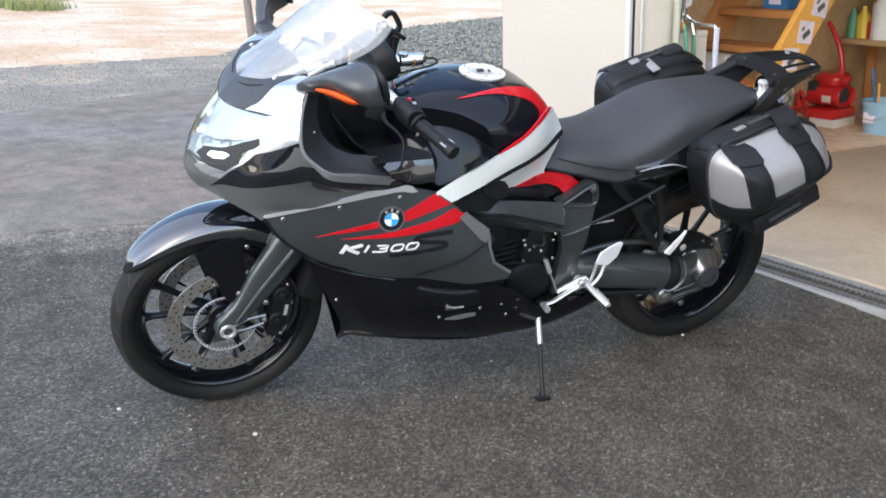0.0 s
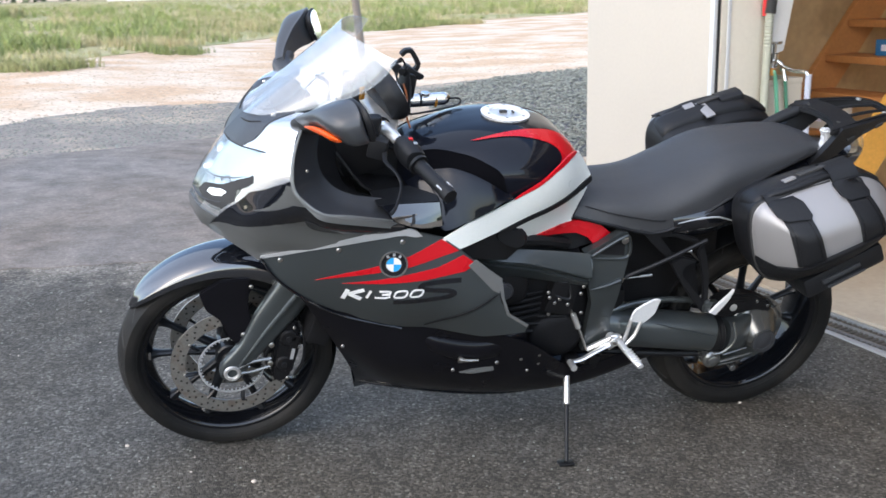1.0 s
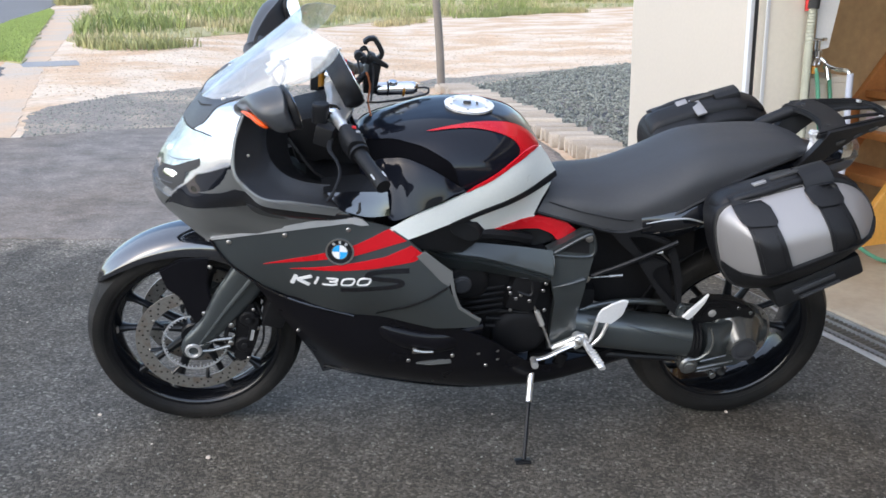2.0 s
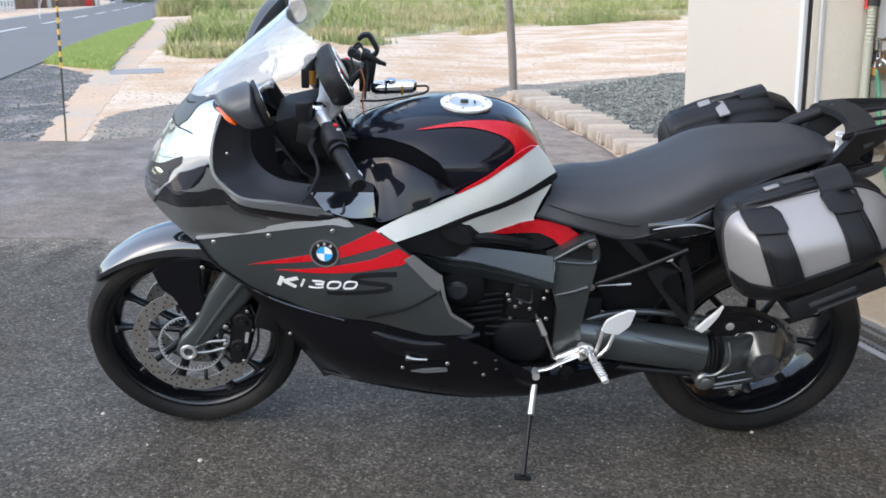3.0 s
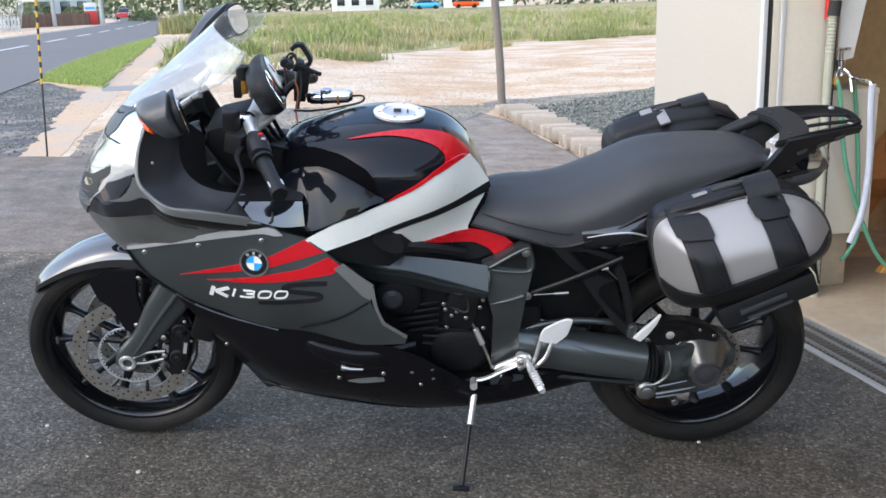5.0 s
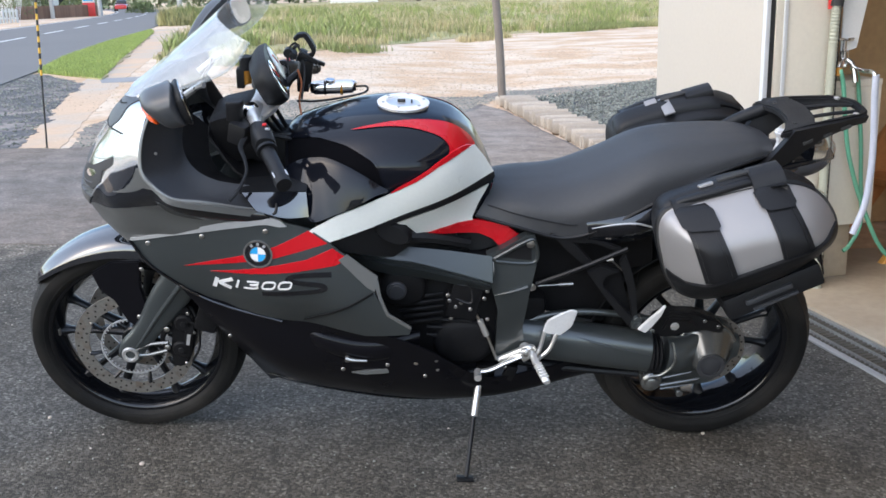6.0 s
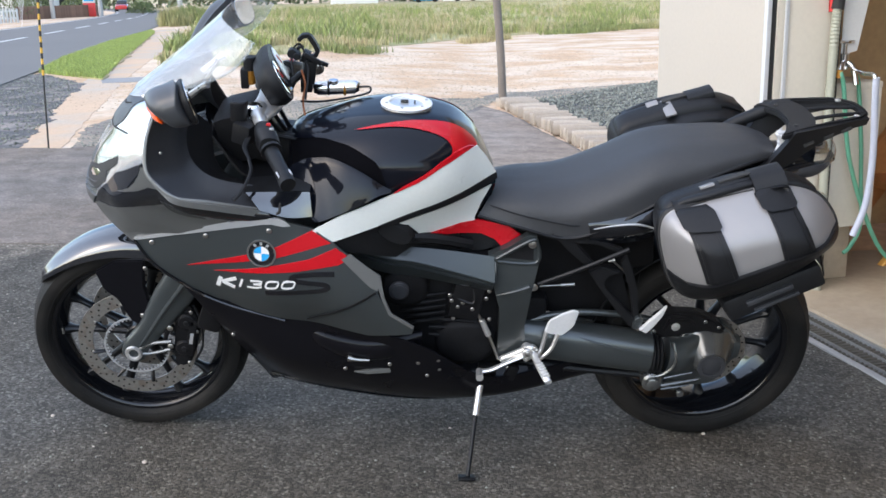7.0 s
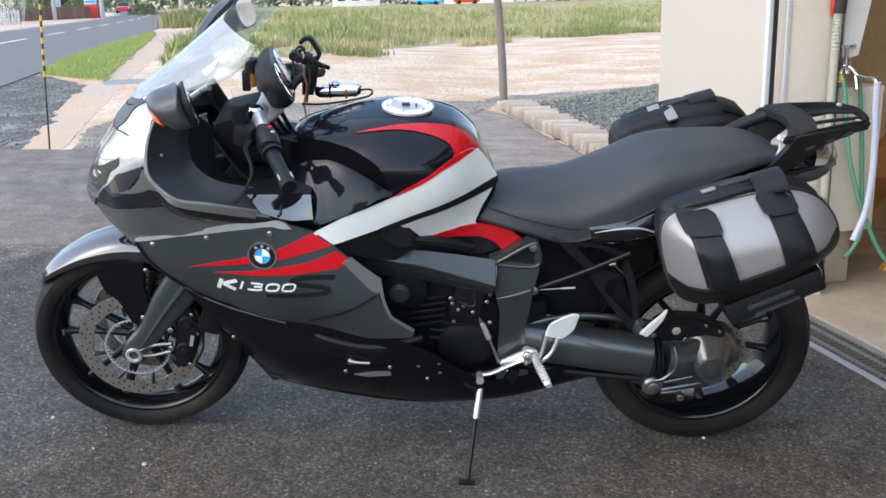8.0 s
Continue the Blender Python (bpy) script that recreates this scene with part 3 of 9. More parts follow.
def blades(count, spot, tall, width, seed, lean=0.5, bunch=1):
    """Many bent blades as one mesh; spot() gives a place or None."""
    rng = random.Random(seed)
    vs, fs = [], []
    while count > 0:
        place = spot(rng)
        if place is None:
            continue
        for _ in range(bunch):
            x, y = place[0] + rng.gauss(0, 0.06 * (bunch > 1)), place[1] + rng.gauss(0, 0.06 * (bunch > 1))
            h, a = tall * rng.uniform(0.5, 1.2) * place[2], rng.uniform(0, 6.28)
            z = level(x, y) - 0.01
            dx, dy = math.cos(a), math.sin(a)
            w, s = width * rng.uniform(0.6, 1.3), lean * h * rng.uniform(0.2, 1.0)
            b = rng.uniform(0, 6.28)
            lx, ly = math.cos(b) * s, math.sin(b) * s
            k = len(vs)
            vs += [(x - dx * w, y - dy * w, z), (x + dx * w, y + dy * w, z), (x + dx * w * 0.7 + lx * 0.35, y + dy * w * 0.7 + ly * 0.35, z + h * 0.6),
                   (x - dx * w * 0.7 + lx * 0.35, y - dy * w * 0.7 + ly * 0.35, z + h * 0.6), (x + lx, y + ly, z + h)]
            fs += [(k, k + 1, k + 2, k + 3), (k + 3, k + 2, k + 4)]
            count -= 1
    me = bpy.data.meshes.new("blades")
    me.from_pydata(vs, [], fs)
    return me


def turf(name, me, mat, label, category):
    me.materials.append(mat)
    return tagged(new(name, me), label, category, kind="stuff")


def in_verge(rng):
    x, y = rng.uniform(-8.5, -3), rng.uniform(10, 34)
    return (x, y, 1.0) if inside(VERGE, x, y) else None


def in_field(rng):
    y = 12 + 130 * rng.random() ** 2.2
    x = rng.uniform(-0.42, 0.62) * (y + 4) + rng.uniform(-1, 1)
    if not inside(FIELD, x, y):
        return None
    clump = noise.noise((x * 0.22, y * 0.22, 3)) + 0.5 * noise.noise((x * 0.8, y * 0.8, 5))
    clump += 0.25 * noise.noise((x * 2.1, y * 2.1, 8))
    return (x, y, 0.55 + 0.75 * clump) if clump > 0.0 or rng.random() < 0.22 else None


def at_edge(rng):
    x, y = rng.uniform(-4, 14), rng.uniform(10, 30)
    d = noise.noise((x * 0.5, y * 0.5, 9))
    return (x, y, 0.8) if d > 0.2 and inside([(-2.2, 11.5), (-0.6, 14.5), (2.2, 22), (9.4, 28), (14, 32), (9.4, 32), (2.0, 26), (-0.8, 17.4), (-3, 13)], x, y) else None


turf("verge_grass", blades(60000, in_verge, 0.075, 0.006, 3), GRASS, "short bright green grass on the verge", "grass")
turf("meadow_grass", blades(80000, in_field, 0.34, 0.013, 5, bunch=5), MEADOW, "tall green meadow grass", "grass")
turf("straw_grass", blades(18000, in_field, 0.42, 0.009, 6, bunch=4), STRAW, "tall dry straw-coloured grass", "grass")
def by_road(rng):
    x, y = rng.uniform(-12.8, -8.0), rng.uniform(39, 54)
    d = noise.noise((x * 0.6, y * 0.4, 4))
    return (x, y, 0.7 + d) if d > -0.15 and x > max(road_line(y) + 3.4, -0.237 * y + 1.2 * noise.noise((y * 1.7, x * 1.7, 2))) else None


turf("roadside_weeds", blades(7000, by_road, 0.7, 0.02, 9, bunch=5), MEADOW, "tall pale green weeds beside the road", "weeds")


def in_clumps(rng):
    y = 13 + 70 * rng.random() ** 1.8
    x = rng.uniform(-0.42, 0.62) * (y + 4) + rng.uniform(-1, 1)
    lush = noise.noise((x * 0.33, y * 0.24, 21)) + 0.4 * noise.noise((x * 1.1, y * 1.1, 23))
    return (x, y, 0.7 + 0.9 * lush) if lush > 0.14 and inside(FIELD, x, y) else None


turf("green_weeds", blades(14000, in_clumps, 0.40, 0.016, 19, 0.8, bunch=9), WEED, "lush green weed clumps in the meadow", "weeds")
turf("sparse_grass", blades(6000, at_edge, 0.2, 0.012, 8, bunch=5), MEADOW, "sparse low grass on the sand", "grass")


def pebbles(name, count, spot, size, mat, label, seed):
    """Many small angular stones as one mesh."""
    rng = random.Random(seed)
    vs, fs = [], []
    while count > 0:
        p = spot(rng)
        if p is None:
            continue
        x, y, z = p
        r = size * rng.uniform(0.45, 1.25)
        k = len(vs)
        for q in ((1, 0, 0), (0, 1, 0), (-1, 0, 0), (0, -1, 0), (0, 0, 0.8), (0, 0, -0.5)):
            a = rng.uniform(0.65, 1.25) * r
            vs.append((x + q[0] * a + rng.uniform(-0.3, 0.3) * r, y + q[1] * a + rng.uniform(-0.3, 0.3) * r, z + q[2] * a + 0.2 * r))
        fs += [(k + i, k + (i + 1) % 4, k + 4) for i in range(4)] + [(k + (i + 1) % 4, k + i, k + 5) for i in range(4)]
        count -= 1
    me = bpy.data.meshes.new(name)
    me.from_pydata(vs, [], fs)
    me.materials.append(mat)
    return tagged(new(name, me), label, "gravel", kind="stuff")


BED = [(1.95, 8.1), (4.1, 10.2), (7.5, 11.6), (8, 4), (3.2, 2.5), (2.4, 2.6), (2.3, 4.4)]


def in_bed(rng):
    x, y = rng.uniform(1.8, 6.0), rng.uniform(2.6, 11)
    return (x, y, level(x, y) - 0.005 + rng.uniform(0, 0.03)) if inside(BED, x, y) else None


def in_strip(rng):
    x, y = rng.uniform(-2, 5), rng.uniform(4, 10.5)
    return (x, y, level(x, y) - 0.01) if inside(STRIP, x, y) else None


def in_rubble(rng):
    x, y = rng.uniform(-8, -2), rng.uniform(4, 12)
    return (x, y, level(x, y) - 0.005) if inside(LOOSE, x, y) else None


def on_drive(rng):
    x, y = rng.uniform(-3.5, 2.4), rng.uniform(-2.3, 4.2)
    return (x, y, level(x, y) + 0.0005) if inside(DRIVE, x, y) else None


def on_sand(rng):
    x, y = rng.uniform(-3, 9), rng.uniform(6.5, 18)
    return (x, y, level(x, y) - 0.017)


tagged(part("gravel_bed", patch(BED, -0.006, 0.4, 0.05), RUBBLE), "dark bed under the gravel", "gravel", kind="structure")
pebbles("bed_gravel", 24000, in_bed, 0.018, STONE, "grey-green crushed stone gravel", 11)
pebbles("margin_gravel", 9000, in_strip, 0.009, STONE, "grey loose gravel beside the driveway", 12)
pebbles("rubble_stones", 9000, in_rubble, 0.013, STONE, "dark broken rubble stones", 13)
pebbles("driveway_grit", 6000, on_drive, 0.0036, STONE, "loose dark grit on the asphalt", 14)
pebbles("driveway_pebbles", 260, on_drive, 0.0036, PALE_STONE, "small pale pebbles scattered on the asphalt", 15)
pebbles("sand_stones", 22000, on_sand, 0.013, CLOD, "loose clods on the sandy ground", 16)


def pebble(x, y, r, seed):
    """One larger pale pebble lying on the driveway."""
    rng = random.Random(seed)
    bm = bmesh.new()
    bmesh.ops.create_icosphere(bm, subdivisions=2, radius=r)
    for v in bm.verts:
        v.co *= 1 + 0.25 * noise.noise(v.co * 90 + Vector((seed, 0, 0)))
        v.co.z *= 0.6
    p = SLOPE @ Vector((x, y, r * 0.45))
    ob = part("pebble", bm, PALE_STONE)
    ob.matrix_world = Matrix.Translation(p) @ Matrix.Rotation(rng.uniform(0, 6), 4, "Z")
    return tagged(ob, "pale pebble lying on the asphalt", "pebble", "loose pebbles")


pebble(0.044, -0.286, 0.0075, 1)
pebble(1.632, -0.084, 0.0065, 2)
pebble(-0.292, -0.016, 0.006, 3)

# ---- edging stones, post, marker pole ----
KERB = material("pale cut stone", (0.40, 0.345, 0.285), 0.85, 0, 0.2, scale=9, fine=90, bump=0.5, bump_scale=120, island=0.18)


def edging_block():
    bm = hull([oval((-0.15, 0, 0.028), 0.022, 0.044, 2.2, 20, ((0, 1, 0), (0, 0, 1))), oval((-0.144, 0, 0.03), 0.030, 0.054, 2.2, 20, ((0, 1, 0), (0, 0, 1))),
               oval((0.0, 0, 0.03), 0.033, 0.056, 2.2, 20, ((0, 1, 0), (0, 0, 1))), oval((0.17, 0, 0.03), 0.033, 0.054, 2.2, 20, ((0, 1, 0), (0, 0, 1)))], 8, 20)
    return part("edging_stone", bm, KERB)


def edging_row():
    first = tagged(edging_block(), "pale rounded edging block beside the driveway", "edging stone", "edging row")
    rng = random.Random(4)
    for k in range(44):
        t = k / 33
        x, y = 1.8 + 0.40 * t, 7.75 - 3.25 * t
        m = Matrix.Translation((x + 0.12 + rng.uniform(-0.02, 0.02), y, level(x, y) + rng.uniform(-0.012, 0.015))) @ pose(0, 0, 0, rng.uniform(-3, 3), rng.uniform(-3, 3), -4 + rng.uniform(-5, 5)) @ Matrix.Diagonal((1, rng.uniform(0.9, 1.2), rng.uniform(0.9, 1.15), 1))
        if k == 0:
            first.matrix_world = m
        else:
            copy_thing(first, m)


edging_row()
POST_FOOT = Vector((1.83, 7.78, level(1.83, 7.78)))
post = part("wooden_post", hull([oval((0, 0, -0.05), 0.045, 0.045, 2.4, 12, ((1, 0, 0), (0, 1, 0))), oval((-0.02, 0, 0.6), 0.043, 0.042, 2.4, 12, ((1, 0, 0), (0, 1, 0))),
                                   oval((-0.085, 0, 1.5), 0.04, 0.04, 2.2, 12, ((1, 0, 0), (0, 1, 0))), oval((-0.09, 0, 1.62), 0.036, 0.036, 2.2, 12, ((1, 0, 0), (0, 1, 0)))], 14, 12), BARK)
post.matrix_world = Matrix.Translation(POST_FOOT)
tagged(post, "weathered grey wooden post leaning slightly", "post")

YELLOW_POLE = material("yellow pole wrap", (0.72, 0.42, 0.05), 0.5, 0, 0.12)
BLACK_POLE = material("black pole wrap", (0.03, 0.028, 0.025), 0.5, 0, 0.12)
RIBBON = material("white plastic tape", (0.82, 0.83, 0.85), 0.4, 0, 0.05)


def marker_pole():
    at = Vector((-1.74, 4.17, level(-1.74, 4.17)))
    ob = thing("marker_pole", Matrix.Translation(at) @ pose(0, 0, 0, 0, 3.2, 0), "thin yellow and black striped marker pole with white tape", "marker pole")
    part("stake", tube([(0, 0, -0.05), (0, 0, 0.5)], 0.0065, 8), BLACK_POLE, ob, "dark bare lower stake")
    for k in range(34):
        z = 0.5 + 0.0375 * k
        part("stripe", tube([(0, 0, z), (0, 0, z + 0.0375)], 0.0085, 8), BLACK_POLE if k % 2 else YELLOW_POLE, ob, "black band" if k % 2 else "yellow band")
    for k in range(5):
        d = (k - 2) * 0.03
        grid = [[(-0.012 - (0.05 + 0.035 * k) * s + d * s, 0.01 + d * s + 0.01 * math.sin(7 * s + k), 1.42 - (0.12 + 0.04 * k) * s - 0.32 * s * s + w) for w in (0, 0.012)] for s in np.linspace(0, 1, 9)]
        bm = bmesh.new()
        sheet(bm, grid, 0.0015)
        part("tape", bm, RIBBON, ob, "white plastic tape streamer")
    return ob


marker_pole()

# ---- garage ----
CREAM = material("cream painted render", (0.51, 0.462, 0.395), 0.75, 0, 0.05, scale=1.5, fine=60, bump=0.12, bump_scale=200)
# Lighter than the wall's cream, to offset the shade on the jamb.
LIFTED_CREAM = material("cream jamb paint lifted for shade", (0.70, 0.65, 0.55), 0.7, 0, 0.06, scale=2, fine=60)
RAIL_WHITE = material("white coated metal", (0.70, 0.72, 0.74), 0.35, 0.2, 0.05)
GAP_DARK = material("dark rubber gap", (0.03, 0.03, 0.03), 0.8)
GALV = material("galvanised steel", (0.36, 0.36, 0.35), 0.45, 0.8, 0.2, scale=12, fine=80)
SLAB = material("stained garage concrete", (0.42, 0.35, 0.26), 0.7, 0, 0.18, scale=1.3, fine=30, bump=0.15, bump_scale=60, second=(0.34, 0.27, 0.19), amount=0.4)
PLY = material("aged plywood", (0.52, 0.35, 0.18), 0.7, 0, 0.2, scale=2, fine=25, second=(0.30, 0.19, 0.09), amount=0.4)
PINE = material("varnished pine", (0.80, 0.42, 0.09), 0.42, 0, 0.2, scale=4, fine=50, coat=0.3)
PINE_DARK = material("brown stair timber", (0.47, 0.20, 0.065), 0.55, 0, 0.2, scale=4, fine=50)
CEIL = material("garage ceiling board", (0.74, 0.71, 0.66), 0.8, 0, 0.1)


def in_build(ob):
    ob.matrix_world = BUILD @ ob.matrix_world
    return ob


def wall(name, x0, x1, y0, y1, z0, z1, mat, label):
    ob = part(name, box((x1 - x0, y1 - y0, z1 - z0), ((x0 + x1) / 2, (y0 + y1) / 2, (z0 + z1) / 2), bevel=0.004), mat)
    return tagged(in_build(ob), label, "wall", kind="structure")


wall("wall_north", 0.0, 0.335, 0.022, 0.99, -0.1, 2.85, CREAM, "cream painted garage front wall")
wall("wall_south", 0.0, 0.2, -6.2, -5.2, -0.1, 2.85, CREAM, "cream painted garage front wall")
wall("wall_lintel", 0.0, 0.2, -5.2, 0.022, 2.5, 2.85, CREAM, "cream painted beam over the garage opening")
wall("wall_side", 0.335, 4.5, 0.85, 0.99, -0.1, 2.85, CREAM, "cream painted garage side wall")
wall("wall_side_south", 0.2, 4.5, -6.2, -6.06, -0.1, 2.85, CREAM, "cream painted garage side wall")
wall("wall_back", 4.5, 4.62, -6.2, 0.99, -0.1, 2.85, PLY, "aged plywood garage back wall")
tagged(in_build(part("wall_lining", box((3.9, 0.02, 2.4), (2.5, 0.838, 1.2), bevel=0.002), PLY)), "plywood lining of the garage side wall", "wall lining", kind="structure")
tagged(in_build(part("ceiling", box((4.9, 7.6, 0.12), (2.2, -2.6, 2.91)), CEIL)), "flat board garage ceiling", "ceiling", kind="structure")
tagged(in_build(part("floor", box((4.5, 7.2, 0.12), (2.36, -2.6, -0.045), bevel=0.003), SLAB)), "stained pale concrete garage floor", "floor", kind="structure")
tagged(in_build(part("jamb", box((0.243, 0.014, 2.3), (0.2118, 0.0148, 1.1), bevel=0.003), LIFTED_CREAM)), "beige garage door jamb", "jamb", kind="structure")
tagged(in_build(part("trim", box((0.0205, 0.026, 2.3), (-0.0025, 0.0088, 1.1), bevel=0.003), RAIL_WHITE)), "white metal corner trim", "trim", kind="structure")


def shutter_rail():
    ob = thing("shutter_rail", BUILD @ pose(0, 0, 0), "metal roller shutter guide rail with a dark slot", "guide rail")
    part("slot", box((0.029, 0.010, 2.3), (0.0225, 0.014, 1.1), bevel=0.002), GAP_DARK, ob, "dark rubber slot")
    part("flange", box((0.035, 0.014, 2.3), (0.0545, 0.010, 1.1), bevel=0.002), LIFTED_CREAM, ob)
    part("flange", box((0.018, 0.016, 2.3), (0.081, 0.007, 1.1), bevel=0.003), RAIL_WHITE, ob, "white edge of the rail")
    return ob


shutter_rail()


GRATE = material("rusty grating steel", (0.15, 0.135, 0.115), 0.6, 0.4, 0.2, scale=12, fine=80)
CONCRETE_EDGE = material("pale concrete edge", (0.31, 0.30, 0.285), 0.8, 0, 0.15, scale=6, fine=90, bump=0.2)


def drain():
    """A channel drain along the threshold: two edge angles and a grating of bars."""
    ob = thing("drain_grating", BUILD @ pose(0, 0, -0.012), "galvanised steel channel drain grating along the threshold", "drain grating", kind="structure")
    part("channel", box((0.2, 4.4, 0.03), (0.01, -1.25, -0.035)), GAP_DARK, ob, "dark channel below the bars")
    for x, w, mat in ((-0.085, 0.03, CONCRETE_EDGE), (0.105, 0.022, GALV)):
        part("edge_angle", box((w, 4.4, 0.034), (x, -1.25, -0.004), bevel=0.002), mat, ob)
    for x in (-0.03, 0.045):
        part("long_bar", box((0.007, 4.4, 0.026), (x, -1.25, -0.003)), GALV, ob)
    base = part("cross_bar", box((0.17, 0.012, 0.02), (0, 0, 0)), GRATE, ob)
    base.location = (0.012, 0.93, -0.008)
    for k in range(1, 170):
        bar = base.copy()
        scene.collection.objects.link(bar)
        bar.location = (0.012, 0.93 - 0.0255 * k, -0.008)
    return ob


drain()


# ---- the motorcycle: u along it from the front axle to the rear, v across (negative on its left), w up; it leans 11.5 degrees on its side stand ----
BIKE = SLOPE @ Matrix.Rotation(radians(11.5), 4, "X")
bike = thing("motorcycle", BIKE, "black, graphite and red sport touring motorcycle leaning on its stand", "motorcycle")
FRONT, REAR = (0.0, 0.0, 0.30), (1.585, 0.0, 0.318)


def flip(bm):
    """The same piece on the other side of the middle plane."""
    bmesh.ops.scale(bm, vec=(1, -1, 1), verts=bm.verts)
    bmesh.ops.reverse_faces(bm, faces=bm.faces)
    return bm


def bolt(parent, u, v, w, r=0.006, mat=None, side=-1, name="bolt"):
    bm = disc((u, v, w), r, v, v + side * 0.004, 12, edge=0.25)
    disc((u, v, w), r * 0.45, v + side * 0.004, v + side * 0.0046, 6, bm=bm)
    return part(name, bm, mat or STEEL, parent)


GAP_DARK_METAL = material("dark drilled hole", (0.015, 0.014, 0.013), 0.7)
# wheels
def tyre(centre, radius, width, bead, parent):
    h, d = width / 2, radius - bead
    half = [(bead, 0.76), (bead + 0.005, 0.88), (bead + d * 0.30, 0.985), (bead + d * 0.45, 1.0), (bead + d * 0.66, 0.95), (radius - 0.013, 0.66), (radius - 0.003, 0.30)]
    outer = [(r, -h * k) for r, k in half] + [(radius, 0)] + [(r, h * k) for r, k in half[::-1]]
    bm = lathe(outer, centre, 96)
    grooves = bmesh.new()
    for k in range(22):
        for s in (-1, 1):
            t0 = 2 * math.pi * (k + 0.25 * s) / 22
            line = []
            for a in np.linspace(0, 1, 6):
                f = 0.22 + 0.55 * a
                t = t0 + 0.16 * a
                rr = float(np.interp(f, (0, 0.30, 0.66, 0.95), (radius, radius - 0.003, radius - 0.013, bead + d * 0.66))) - 0.0012
                line.append((centre[0] + rr * math.cos(t), s * h * f, centre[2] + rr * math.sin(t)))
            tube(line, 0.0022, 5, bm=grooves)
    ob = part("tyre", bm, RUBBER, parent, "black rubber tyre")
    tagged(part("tread_groove", grooves, GAP_DARK, parent), kind="stuff")
    part("bead_line", join(*(lathe([(bead + 0.010, s * h * 0.925), (bead + 0.0115, s * h * 0.945), (bead + 0.013, s * h * 0.935)], centre, 96) for s in (-1, 1))), RUBBER, parent)
    return ob


def rim(centre, radius, width, spokes, parent, hub_r=0.05, hub_h=0.05, start=0.5):
    h = width / 2
    prof = [(radius + 0.004, -h), (radius + 0.002, -h * 0.93), (radius - 0.010, -h * 0.86), (radius - 0.019, -h * 0.4), (radius - 0.021, h * 0.4), (radius - 0.010, h * 0.86), (radius + 0.002, h * 0.93), (radius + 0.004, h), (radius - 0.003, h),
            (radius - 0.009, h * 0.93), (radius - 0.012, h * 0.80), (radius - 0.027, h * 0.3), (radius - 0.031, 0), (radius - 0.027, -h * 0.3), (radius - 0.012, -h * 0.80), (radius - 0.009, -h * 0.93), (radius - 0.003, -h)]
    ob = part("rim", lathe(prof, centre, 96), RIM_BLACK, parent, "gloss black cast rim", sharp=50)
    part("hub", join(disc(centre, hub_r, -hub_h, hub_h, 32), disc(centre, hub_r * 0.6, -hub_h - 0.012, hub_h + 0.012, 24)), SPOKE_BLACK, parent)
    for k in range(spokes):
        for side in (-1, 1):
            t = 2 * math.pi * (k + start) / spokes + side * 0.20
            t1 = 2 * math.pi * (k + start) / spokes + side * 0.26
            a = (centre[0] + hub_r * 0.8 * math.cos(t), 0, centre[2] + hub_r * 0.8 * math.sin(t))
            b = (centre[0] + (radius - 0.022) * math.cos(t1), 0, centre[2] + (radius - 0.022) * math.sin(t1))
            m = ((a[0] + b[0]) / 2, 0, (a[2] + b[2]) / 2)
            n = (a[0] * 0.15 + b[0] * 0.85, 0, a[2] * 0.15 + b[2] * 0.85)
            part("spoke", tube([a, m, n, b], [0.019, 0.012, 0.013, 0.024], 10, 12, squash=0.8), SPOKE_BLACK, parent)
    part("balance_weight", box((0.006, 0.010, 0.020), (centre[0] - radius + 0.022, -h * 0.55, centre[2] + 0.012), None, 0.002), STEEL, parent, "small stuck-on wheel weight")
    return ob


def brake_disc(centre, radius, v, parent, holes=True, name="brake_disc", wide=0.039):
    t = 0.0025
    bm = lathe([(radius - wide, v - t), (radius - 0.001, v - t), (radius, v), (radius - 0.001, v + t), (radius - wide, v + t)], centre, 72)
    ob = part(name, bm, DISC_STEEL, parent, "drilled steel brake disc with brown tarnish")
    if holes:
        dots = bmesh.new()
        for k in range(26):
            for j, r in enumerate((0.009, 0.020, 0.031)):
                a = 2 * math.pi * (k + 0.37 * j + 0.12 * (k % 2)) / 26
                c = (centre[0] + (radius - r) * math.cos(a), 0, centre[2] + (radius - r) * math.sin(a))
                disc(c, 0.0031, v - t - 0.0006, v + t + 0.0006, 8, bm=dots)
        part("hole", dots, GAP_DARK_METAL, parent)
    for k in range(8):
        a = 2 * math.pi * (k + 0.3) / 8
        pts = [(centre[0] + (radius - q) * math.cos(a + e), v + dv, centre[2] + (radius - q) * math.sin(a + e)) for q, e, dv in ((wide - 0.004, 0.0, 0.0), (wide + 0.010, 0.03, 0.002), (wide + 0.026, 0.08, 0.008))]
        part("carrier_arm", tube(pts, [0.010, 0.009, 0.007], 8, 8, squash=0.6), SPOKE_BLACK, parent)
        part("float_pin", disc((pts[0][0], 0, pts[0][2]), 0.0055, v - t - 0.0015, v + t + 0.0015, 12), DISC_STEEL, parent)
    return ob


